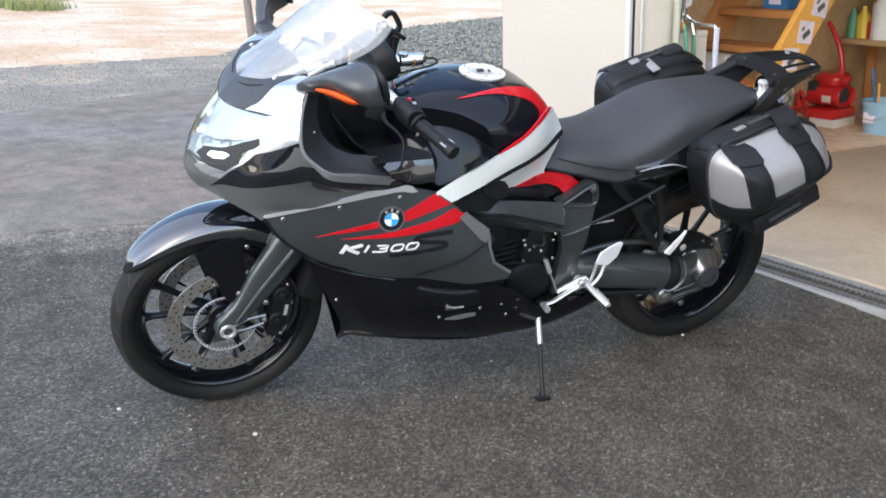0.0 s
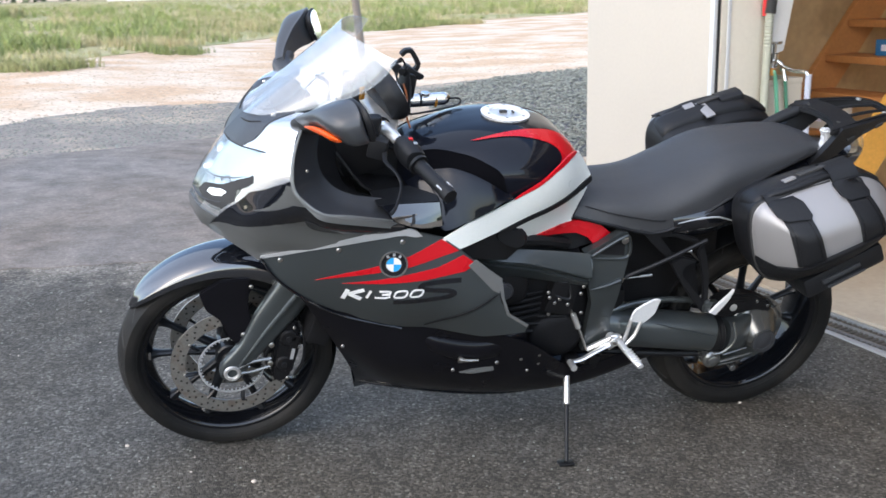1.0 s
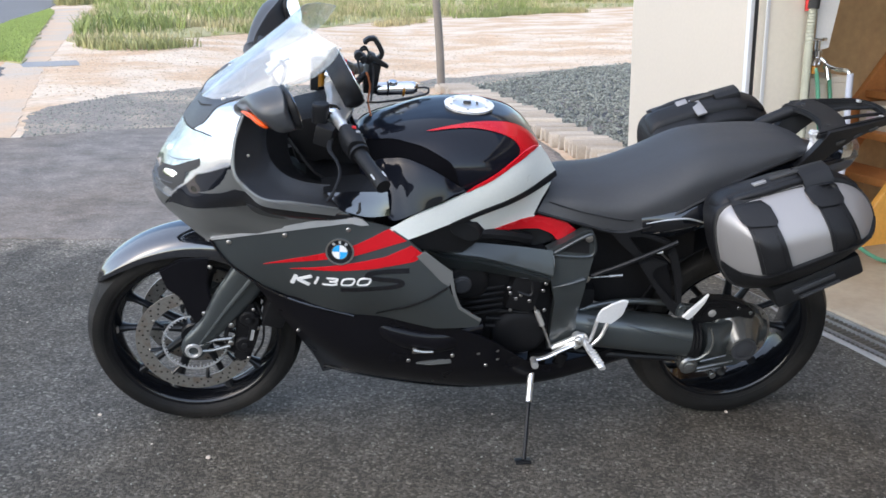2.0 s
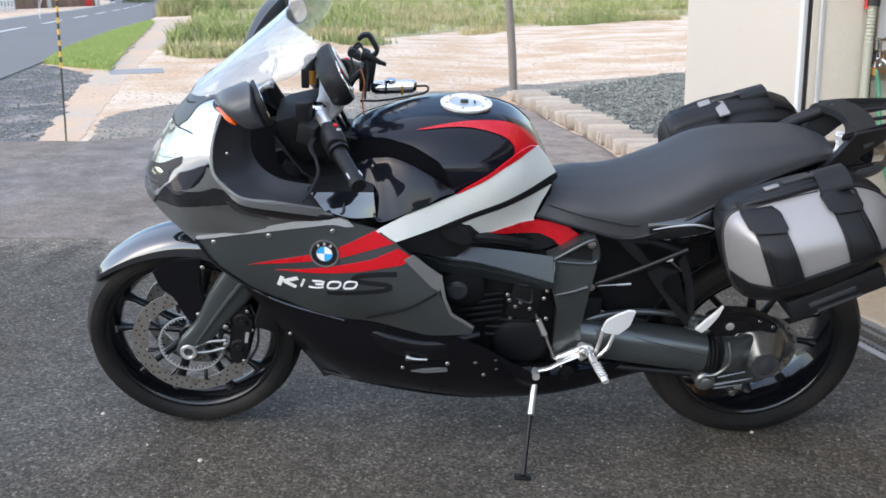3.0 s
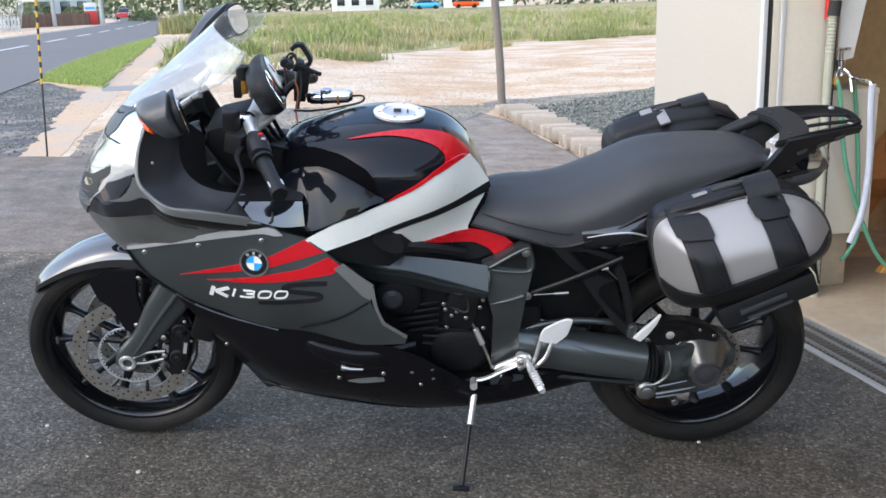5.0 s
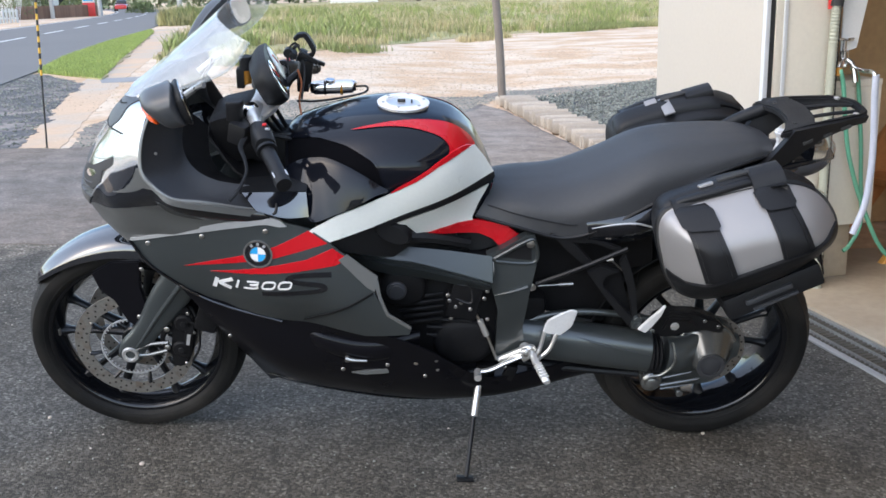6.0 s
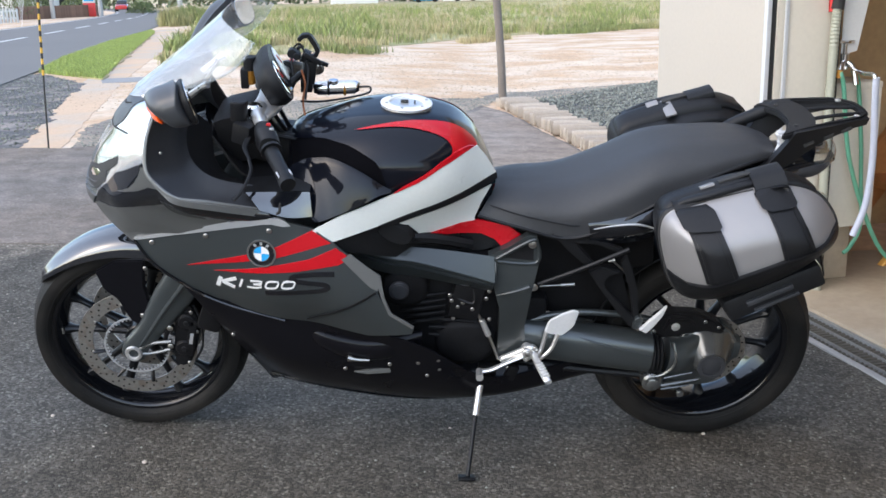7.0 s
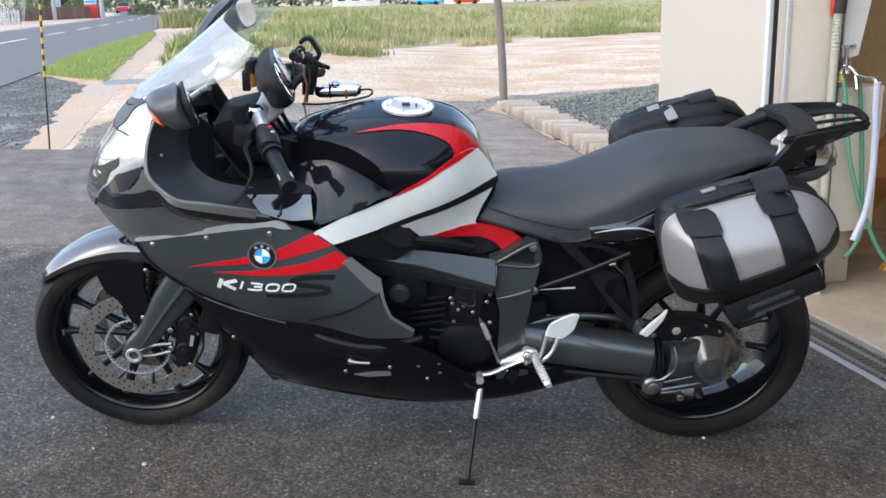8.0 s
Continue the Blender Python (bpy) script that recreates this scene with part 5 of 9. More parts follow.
part("headlight_seam", tube([tuple(GRID[int(r * 30), int(c * WIDE)] * (1, s, 1) + (-0.002, 0, 0.002)) for s, c, r in ((1, 0.6, 4.75), (1, 0.45, 4.7), (1, 0.3, 4.62), (1, 0.1, 4.56), (-1, 0.1, 4.56), (-1, 0.3, 4.62), (-1, 0.45, 4.7), (-1, 0.6, 4.75))], 0.0018, 6, 30), GAP_DARK, headlight)
for s in (-1, 1):
    for c, r, rad in ((0.30, 2.75, 0.022), (0.12, 2.3, 0.022)):
        at = GRID[int(r * 30), int(c * WIDE)] * (1, -s * 0.85, 1) + (0.026, 0, 0)
        lamp = lathe([(0.002, 0.008), (rad * 0.7, 0.004), (rad * 0.8, -0.006), (rad, -0.008), (rad * 1.04, 0.0), (rad * 0.7, 0.03), (0.002, 0.04)], (0, 0, 0), 24)
        lamp.transform(Matrix.Translation(tuple(at)) @ pose(0, 0, 0, 0, 0, -90 - s * 25) @ pose(0, 0, 0, 10, 0, 0))
        part("projector", lamp, CHROME, headlight, "chrome projector lamp")
    part("lamp_mask", tube([tuple(GRID[int(r * 30), int(c * WIDE)] * (1, -s, 1) + (0.006, 0, 0)) for c, r in ((0.05, 2.75), (0.2, 3.0), (0.34, 3.35), (0.44, 3.65))], [0.002, 0.003, 0.003, 0.002], 8, 20, squash=0.6), GAP_DARK, headlight, "dark lamp surround")
    part("lamp_mask", tube([tuple(GRID[int(r * 30), int(c * WIDE)] * (1, -s, 1) + (0.004, 0, 0)) for c, r in ((0.03, 1.7), (0.2, 1.75), (0.36, 2.0), (0.42, 2.3))], [0.006, 0.007, 0.006, 0.004], 8, 20, squash=0.6), DARK_GREY, headlight, "dark lamp surround")


def bezel_zone(r, c):
    return inside([(1.95, 0.13), (2.5, 0.17), (2.9, 0.30), (3.5, 0.42), (3.85, 0.53), (3.62, 0.55), (3.1, 0.44), (2.6, 0.475), (1.85, 0.43), (1.72, 0.30)], r, c) and not eye_zone(r, c)


def eye_zone(r, c):
    return inside([(2.18, 0.23), (2.5, 0.24), (2.78, 0.33), (2.82, 0.385), (2.45, 0.37), (2.2, 0.30)], r, c)


for s in (1, -1):
    part("lamp_bezel", nose_zone(bezel_zone, (s,), 0.004, 0.0015), GAP_DARK, headlight, "dark lamp bezel")
    part("lamp_eye", nose_zone(eye_zone, (s,), 0.004, 0.0005), CHROME, headlight, "bright lamp eye")
part("nose_tip", nose_zone(tip_zone, (1, -1), 0.006, 0.003), SATIN_GREY, nose, "grey nose tip below the lamp")
EDGE = [(0.158, -0.236, 1.045), (0.137, -0.266, 0.985), (0.135, -0.291, 0.92), (0.163, -0.305, 0.886), (0.205, -0.313, 0.86), (0.27, -0.300, 0.846), (0.378, -0.266, 0.817)]
INNER = [(0.215, -0.13, 1.01), (0.205, -0.165, 0.955), (0.215, -0.185, 0.91), (0.245, -0.20, 0.88), (0.285, -0.208, 0.864), (0.325, -0.205, 0.855), (0.368, -0.20, 0.848)]
DEEP = [(0.255, -0.10, 0.96), (0.26, -0.13, 0.90), (0.28, -0.14, 0.86), (0.31, -0.14, 0.84), (0.34, -0.14, 0.83), (0.38, -0.15, 0.825), (0.41, -0.16, 0.825)]
MIDDLE = [tuple(0.5 * (a[i] + b[i]) + (0.018, 0.012, -0.014)[i] for i in range(3)) for a, b in zip(EDGE, INNER)]
for s in (-1, 1):
    def turned(pts, s=s):
        return [(u, -s * v, w) for u, v, w in pts]
    trim = part("cockpit_trim", loft([turned(EDGE), turned(MIDDLE), turned(INNER)], 30, 20, 0.004), DARK_GREY, bike, "dark grey cockpit trim")
    part("trim_well", loft([turned(INNER), turned(DEEP)], 30, 10, 0.004), ENGINE, trim, "dark well inside the cockpit trim")
    part("cockpit_edge", tube(turned(EDGE), [0.003, 0.004, 0.005, 0.005, 0.005, 0.006, 0.003], 8, 36, squash=0.7), PALE_GRAPHITE, trim, "pale graphite cockpit edge")
    part("edge_strip", loft([turned([(0.150, -0.3, 0.902), (0.178, -0.307, 0.876), (0.221, -0.313, 0.856), (0.316, -0.292, 0.834), (0.393, -0.264, 0.812)]), turned([(0.147, -0.301, 0.894), (0.172, -0.309, 0.868), (0.204, -0.315, 0.846), (0.300, -0.297, 0.822), (0.388, -0.268, 0.797)])], 24, 6, 0.003), PALE_GRAPHITE, trim, "pale graphite strip below the cockpit")
    flank = [turned([(0.163, -0.305, 0.882), (0.205, -0.312, 0.856), (0.27, -0.299, 0.842), (0.388, -0.262, 0.811)]), turned([(0.16, -0.285, 0.845), (0.21, -0.296, 0.825), (0.28, -0.288, 0.812), (0.41, -0.266, 0.798)]), turned([(0.18, -0.255, 0.80), (0.23, -0.268, 0.795), (0.30, -0.27, 0.79), (0.43, -0.264, 0.787)])]
    part("shoulder", loft(flank, 16, 10, 0.004), GLOSS_BLACK, nose, "black shoulder below the cockpit edge")
    bolt(trim, 0.168, s * 0.272, 0.955, 0.0035, STEEL, s)
part("cockpit_floor", loft([[(0.24, 0, 0.93), (0.25, -0.08, 0.93), (0.26, -0.12, 0.94)], [(0.34, 0, 0.86), (0.34, -0.1, 0.85), (0.34, -0.15, 0.85)], [(0.46, 0, 0.84), (0.46, -0.1, 0.83), (0.46, -0.16, 0.82)]], 8, 8, 0.006, True), ENGINE, nose, "dark inner cockpit")

# screen
LEFT_EDGE = [(0.105, -0.118, 1.032), (0.20, -0.150, 1.064), (0.30, -0.178, 1.108), (0.352, -0.186, 1.150), (0.379, -0.187, 1.192)]
MIDDLE_LINE = [(0.040, 0, 1.002), (0.115, 0, 1.068), (0.185, 0, 1.131), (0.235, 0, 1.174), (0.278, 0, 1.212)]
SCREEN_LINES = []
for a, b in zip(MIDDLE_LINE, LEFT_EDGE):
    out = []
    for f in (0, 0.35, 0.7, 0.9, 1.0):
        out.append((a[0] + (b[0] - a[0]) * f ** 2.0, b[1] * (1 - (1 - f) ** 1.25), a[2] + (b[2] - a[2]) * f ** 1.7 + 0.010 * math.sin(math.pi * f)))
    SCREEN_LINES.append(out)
screen = part("windscreen", loft(SCREEN_LINES, 16, 28, 0.003, True), SCREEN, bike, "clear windscreen veiled with painted sky sheen")
screen.visible_shadow = False
part("screen_rim", tube([(u, v, w) for u, v, w in LEFT_EDGE], 0.0028, 6, 24), LENS, screen)
for s in (-1, 1):
    part("screen_arm", tube([(0.20, s * 0.10, 1.03), (0.24, s * 0.115, 1.062), (0.255, s * 0.12, 1.07)], [0.009, 0.007, 0.010], 8, 8), ALU, nose, "bright screen arm")
    bolt(nose, 0.105, s * 0.125, 1.036, 0.006, ALU, s)
part("screen_bracket", tube([(0.235, -0.12, 1.058), (0.25, 0, 1.075), (0.235, 0.12, 1.058)], 0.005, 8, 14), MATT_BLACK, nose)
for s in (-1, 1):
    part("vent_slot", tube([tuple(GRID[int(r * 30), int(c * WIDE)] * (1, -s, 1) + (-0.001, 0, 0.0015)) for c, r in ((0.10, 5.75), (0.25, 5.85), (0.42, 6.05))], [0.003, 0.0045, 0.003], 8, 12, squash=0.5), GAP_DARK, nose)

# mirrors: wing-like housings that grow out of the fairing's shoulders
for s in (-1, 1):
    rings = []
    wing = ((0.162, 0.226, 1.054, 0.30), (0.170, 0.26, 1.066, 0.40), (0.192, 0.31, 1.086, 0.62), (0.218, 0.35, 1.099, 0.88), (0.234, 0.385, 1.105, 1.0), (0.243, 0.418, 1.106, 0.93), (0.249, 0.440, 1.106, 0.70), (0.252, 0.450, 1.106, 0.35))
    for u, v, w, k in wing:
        k *= 0.90
        rings.append([(u - 0.004 + a * k, s * v, w + 0.006 + b * k) for a, b in ((-0.060, 0.006), (-0.047, 0.033), (0.000, 0.053), (0.014, 0.056), (0.030, 0.011), (0.045, -0.026), (0.043, -0.038), (0.003, -0.046), (-0.031, -0.026))])
    mirror = part("mirror", hull(rings, 28, 32), MIRROR_GREY, bike, "dark grey fairing mirror housing", sharp=50)
    ax = ((0.27, s * 0.96, 0), (-0.32, 0, 0.95))
    face = [oval((0.262 + 0.95 * d, s * (0.388 - 0.25 * d), 1.119 + 0.32 * d), a, b, 3, 28, ax) for d, a, b in ((-0.006, 0.050, 0.038), (0.004, 0.055, 0.044), (0.008, 0.053, 0.042))]
    part("mirror_rim", hull(face, 8, 28), MATT_BLACK, mirror)
    part("mirror_glass", hull([oval((0.262 + 0.95 * d, s * (0.388 - 0.25 * d), 1.119 + 0.32 * d), a, b, 3, 28, ax) for d, a, b in ((0.0075, 0.050, 0.039), (0.0095, 0.049, 0.038))], 3, 28), MIRROR, mirror, "mirror glass")
    part("indicator", hull([oval((u - 0.022 - 0.012 * k, s * v, w + 0.006 - 0.028 * k), 0.016 * q, 0.008 * q, 2.4, 16, ((0.78, 0, -0.5), (0.5, 0, 0.78))) for (u, v, w, k), q in zip(((0.188, 0.302, 1.083, 0.58), (0.205, 0.33, 1.093, 0.76), (0.224, 0.365, 1.103, 0.96), (0.238, 0.400, 1.106, 0.98), (0.246, 0.428, 1.106, 0.84)), (0.3, 0.8, 1.0, 1.0, 0.3))], 20, 16), ORANGE, mirror, "orange indicator lens")
    part("mirror_foot", hull([oval((0.175, s * 0.205, 1.036), 0.036, 0.018, 2.6, 16, ((0.9, s * 0.3, 0), (0, 0, 1))), oval((0.160, s * 0.232, 1.052), 0.030, 0.016, 2.6, 16, ((0.9, s * 0.3, 0), (0, 0, 1))), oval((0.172, s * 0.258, 1.066), 0.028, 0.016, 2.6, 16, ((0.9, s * 0.3, 0), (0, 0, 1)))], 10, 16), MIRROR_GREY, mirror)

# tank
TANK = [[(0.425, 0, 0.86), (0.43, -0.06, 0.858), (0.437, -0.10, 0.852), (0.445, -0.135, 0.84), (0.455, -0.15, 0.825), (0.46, -0.15, 0.81)],
        [(0.44, 0, 0.925), (0.445, -0.06, 0.922), (0.455, -0.11, 0.910), (0.465, -0.15, 0.88), (0.475, -0.165, 0.85), (0.48, -0.165, 0.82)],
        [(0.53, 0, 0.960), (0.535, -0.07, 0.957), (0.54, -0.13, 0.940), (0.545, -0.18, 0.90), (0.55, -0.195, 0.86), (0.55, -0.19, 0.81)],
        [(0.63, 0, 0.985), (0.635, -0.08, 0.982), (0.64, -0.15, 0.962), (0.645, -0.200, 0.918), (0.65, -0.213, 0.87), (0.65, -0.205, 0.81)],
        [(0.73, 0, 0.993), (0.735, -0.08, 0.989), (0.74, -0.15, 0.966), (0.745, -0.198, 0.920), (0.745, -0.21, 0.87), (0.74, -0.195, 0.80)],
        [(0.83, 0, 0.980), (0.835, -0.07, 0.975), (0.84, -0.13, 0.950), (0.845, -0.172, 0.902), (0.84, -0.178, 0.85), (0.83, -0.16, 0.78)],
        [(0.89, 0, 0.945), (0.893, -0.05, 0.940), (0.897, -0.10, 0.920), (0.897, -0.135, 0.882), (0.89, -0.14, 0.83), (0.87, -0.13, 0.76)],
        [(0.925, 0, 0.898), (0.927, -0.04, 0.894), (0.928, -0.075, 0.880), (0.926, -0.10, 0.85), (0.92, -0.11, 0.80), (0.90, -0.11, 0.75)],
        [(0.958, 0, 0.835), (0.958, -0.035, 0.832), (0.957, -0.06, 0.820), (0.953, -0.08, 0.80), (0.945, -0.09, 0.77), (0.93, -0.095, 0.74)]]
tank = part("fuel_tank", loft(TANK, 24, 56, 0.004, True), TANK_BLACK, bike, "gloss black fuel tank")
tank_lines = np.array([curve(c, 41) for c in TANK])
TANK_GRID = np.stack([curve(tank_lines[:, j], 71) for j in range(41)], axis=1)


cap = part("filler_cap", disc((0.727, 0, 1.0), 0.064, 0.985, 0.996, 48, "w", edge=0.06), ALU, bike, "round bright filler cap")
cap_ring = lathe([(0.042, 0), (0.064, 0), (0.066, 0.003), (0.060, 0.006), (0.044, 0.006)], (0, 0, 0), 48)
cap_ring.transform(Matrix.Translation((0.727, 0, 0.994)) @ pose(0, 0, 0, 90, 0, 0))
part("cap_ring", cap_ring, WHITE, cap, "white graduated ring")
part("cap_key", join(box((0.02, 0.012, 0.006), (0.722, 0.004, 0.999), bevel=0.002), box((0.004, 0.014, 0.005), (0.748, 0.0, 0.999), bevel=0.001)), GAP_DARK, cap, "dark key cover")
for k in range(6):
    a = k * math.pi / 3 + 0.3
    bolt_bm = disc((0.727 + 0.053 * math.cos(a), 0.053 * math.sin(a), 0), 0.004, 0.999, 1.002, 10, "w")
    part("bolt", bolt_bm, STEEL, cap)


def draped(a, b, up, mat, name, label, s):
    """A ribbon along the tank's skin on one side between two lines given as (u, crest-to-edge fraction)."""
    bm = bmesh.new()
    grid = []
    for p, q in zip(curve([(u, f, 0) for u, f in a], 40), curve([(u, f, 0) for u, f in b], 40)):
        row = []
        for k in np.linspace(0, 1, 7):
            u, f = p[0] + (q[0] - p[0]) * k, min(max(p[1] + (q[1] - p[1]) * k, 0), 1)
            j = min(int(f * 40), 39)
            t = f * 40 - j
            col = TANK_GRID[:, j] * (1 - t) + TANK_GRID[:, j + 1] * t
            pt = np.array([np.interp(u, col[:, 0], col[:, c]) for c in range(3)])
            d = pt - np.array((min(max(u, 0.5), 0.84), 0, 0.84))
            row.append((pt + up * d / np.linalg.norm(d)) * (1, -s, 1))
        grid.append(row)
    sheet(bm, grid, 0)
    return part(name, bm, mat, tank, label)


LIP = [(0.443, 0.25), (0.478, 0.325), (0.511, 0.35), (0.557, 0.425), (0.592, 0.475), (0.629, 0.55), (0.654, 0.61), (0.668, 0.68)]
LIP_FOOT = [(0.452, 0.62), (0.487, 0.62), (0.517, 0.62), (0.555, 0.65), (0.598, 0.70), (0.640, 0.79), (0.664, 0.84), (0.684, 0.88)]
LIP_EDGE = [(u, f - 0.03) for u, f in LIP]
for s in (-1, 1):
    # Black ribbon paints the shade below the lip; the skin stays uncut.
    draped(LIP, LIP_FOOT, 0.0025, RECESS_SHADE, "flank_shade", "black ribbon painting the shade below the tank's lip", s)
    draped(LIP_EDGE, LIP, 0.0065, TANK_BLACK, "tank_lip", "glossy lip along the tank's lower edge", s)
SWEEP = [(0.60, 0.325), (0.70, 0.27), (0.775, 0.235), (0.845, 0.225), (0.897, 0.28), (0.905, 0.42), (0.885, 0.54)]
SWEEP_IN = [(0.62, 0.33), (0.70, 0.32), (0.76, 0.34), (0.812, 0.385), (0.835, 0.44), (0.84, 0.50), (0.83, 0.56)]
for s in (-1, 1):
    draped(SWEEP, SWEEP_IN, 0.0025, RED_PAINT, "tank_stripe", "red sweep on the tank side", s)

# light grey and red trim below the tank, and the black knee panel
TRIM = [(0.49, 0.76, 0.266), (0.57, 0.80, 0.252), (0.56, 0.735, 0.266), (0.70, 0.85, 0.222), (0.70, 0.78, 0.226), (0.80, 0.90, 0.20), (0.80, 0.81, 0.199), (0.87, 0.84, 0.168), (0.87, 0.92, 0.152), (0.915, 0.935, 0.098), (0.955, 0.85, 0.10),
        (0.945, 0.82, 0.112), (0.907, 0.74, 0.125), (0.918, 0.715, 0.128), (0.84, 0.72, 0.152), (0.78, 0.711, 0.172), (1.0, 0.71, 0.125), (1.03, 0.69, 0.125), (0.98, 0.66, 0.135), (0.75, 0.66, 0.19)]
KNEE_TOP = [(0.692, 0.222, 0.851), (0.668, 0.220, 0.864), (0.637, 0.218, 0.884), (0.588, 0.201, 0.905), (0.545, 0.180, 0.913), (0.518, 0.169, 0.909), (0.488, 0.159, 0.901), (0.456, 0.146, 0.881), (0.438, 0.137, 0.863)]
KNEE_LOW = [(0.693, 0.227, 0.848), (0.662, 0.238, 0.842), (0.628, 0.247, 0.825), (0.590, 0.251, 0.808), (0.562, 0.254, 0.796), (0.543, 0.255, 0.787), (0.526, 0.256, 0.781), (0.512, 0.256, 0.780), (0.503, 0.254, 0.786)]
for s in (-1, 1):
    f = surface(TRIM, s)
    part("side_trim", panel([(u, w) if s < 0 else (min(u, 0.89), min(w, 0.855)) for u, w in ((0.497, 0.757), (0.574, 0.797), (0.64, 0.821), (0.707, 0.847), (0.76, 0.872), (0.814, 0.904), (0.868, 0.925), (0.903, 0.931), (0.928, 0.90), (0.957, 0.854), (0.918, 0.842), (0.873, 0.828), (0.79, 0.802), (0.695, 0.773), (0.62, 0.752), (0.552, 0.733))], f, 0.003, 0.005, 0.02), WHITE_PAINT, bike, "light grey side trim")
    if s < 0:
        part("trim_edge", panel([(0.70, 0.846), (0.76, 0.873), (0.814, 0.905), (0.868, 0.926), (0.896, 0.933), (0.884, 0.938), (0.868, 0.938), (0.845, 0.932), (0.81, 0.914), (0.77, 0.888), (0.72, 0.860)], f, 0.0055, 0.006, 0.012), RED_PAINT, bike, "red edge above the side trim")
    ends = [(0.957, 0.856), (0.918, 0.844), (0.93, 0.828), (0.96, 0.842)] if s < 0 else [(0.89, 0.836), (0.88, 0.833), (0.88, 0.813), (0.89, 0.816)]
    part("trim_stripe", panel(ends[:2] + [(0.873, 0.831), (0.79, 0.805), (0.695, 0.776), (0.665, 0.766), (0.70, 0.764), (0.79, 0.789), (0.873, 0.811)] + ends[2:], f, 0.0075, 0.008, 0.012), MATT_BLACK, bike, "black stripe on the side trim")
    part("side_trim", panel([(0.945, 0.826), (0.873, 0.808), (0.81, 0.789), (0.74, 0.771), (0.715, 0.765), (0.745, 0.745), (0.768, 0.716), (0.81, 0.714), (0.85, 0.717), (0.914, 0.718), (0.906, 0.740), (0.922, 0.785)], f, 0.003, 0.005, 0.02), WHITE_PAINT, bike, "light grey side trim")
    part("tail_stripe", panel([(0.774, 0.711), (0.82, 0.722), (0.87, 0.732), (0.918, 0.733), (0.96, 0.728), (1.0, 0.716), (1.034, 0.690), (1.01, 0.675), (0.986, 0.658), (0.96, 0.685), (0.925, 0.70), (0.85, 0.706)], f, 0.0075, 0.009, 0.012), RED_PAINT, bike, "red tail of the side trim")
    part("under_trim", panel([(0.54, 0.737), (0.62, 0.755), (0.72, 0.765), (0.76, 0.715), (0.86, 0.706), (0.925, 0.70), (0.986, 0.66), (0.93, 0.645), (0.72, 0.655), (0.58, 0.70)], f, -0.014, 0.005, 0.025), MATT_BLACK, bike, "matt black trim under the tank side")
    rows = []
    for (ua, va, wa), (ub, vb, wb) in zip(KNEE_TOP, KNEE_LOW):
        row = []
        for k in (0.0, 0.12, 0.38, 0.68, 0.9, 1.0):
            swell = 0.010 * (wa - wb) / 0.12 * math.sin(math.pi * k ** 0.7)
            row.append((ua + (ub - ua) * k, s * (va + (vb - va) * k + swell * 0.55), wa + (wb - wa) * k + swell * 0.35))
        rows.append(row)
    knee = part("knee_panel", loft(rows, 18, 40, 0.004), TANK_BLACK, bike, "polished black knee panel mirroring the sky", sharp=60)
    part("knee_edge", tube([(u, s * (v + 0.001), w) for u, v, w in KNEE_TOP], [0.0012, 0.0026, 0.0026, 0.0026, 0.0026, 0.002], 8, 40), TANK_BLACK, knee)
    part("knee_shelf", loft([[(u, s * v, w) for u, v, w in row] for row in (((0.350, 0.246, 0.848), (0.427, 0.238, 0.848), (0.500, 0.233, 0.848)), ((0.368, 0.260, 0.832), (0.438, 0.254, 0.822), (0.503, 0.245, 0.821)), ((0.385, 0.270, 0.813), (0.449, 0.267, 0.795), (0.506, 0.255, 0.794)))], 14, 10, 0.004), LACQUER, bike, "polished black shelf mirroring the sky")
    part("shelf_well", loft([[(u, s * v, w) for u, v, w in row] for row in (((0.345, 0.244, 0.849), (0.427, 0.236, 0.850), (0.50, 0.231, 0.850)), ((0.34, 0.15, 0.845), (0.42, 0.15, 0.855), (0.50, 0.16, 0.87)))], 10, 6, 0.004), MATT_BLACK, bike, "dark inner wall beside the shelf")
    # Black mark added for the lever's dark reflection in the shelf.
    part("shelf_reflection", tube([(0.424, s * 0.270, 0.806), (0.431, s * 0.268, 0.812), (0.432, s * 0.258, 0.830)], [0.003, 0.004, 0.002], 8, 8), MATT_BLACK, bike, "small black mark painted as the lever's reflection")
    part("intake", hull([oval((0.655, s * 0.185, 0.745), 0.02, 0.02, 2, 16), oval((0.70, s * 0.205, 0.742), 0.055, 0.030, 2.2, 16, ((0.9, 0, -0.42), (0.42, 0, 0.9))), oval((0.705, s * 0.225, 0.735), 0.042, 0.022, 2.2, 16, ((0.9, 0, -0.42), (0.42, 0, 0.9)))], 8, 16), MATT_BLACK, bike, "matt black air intake")

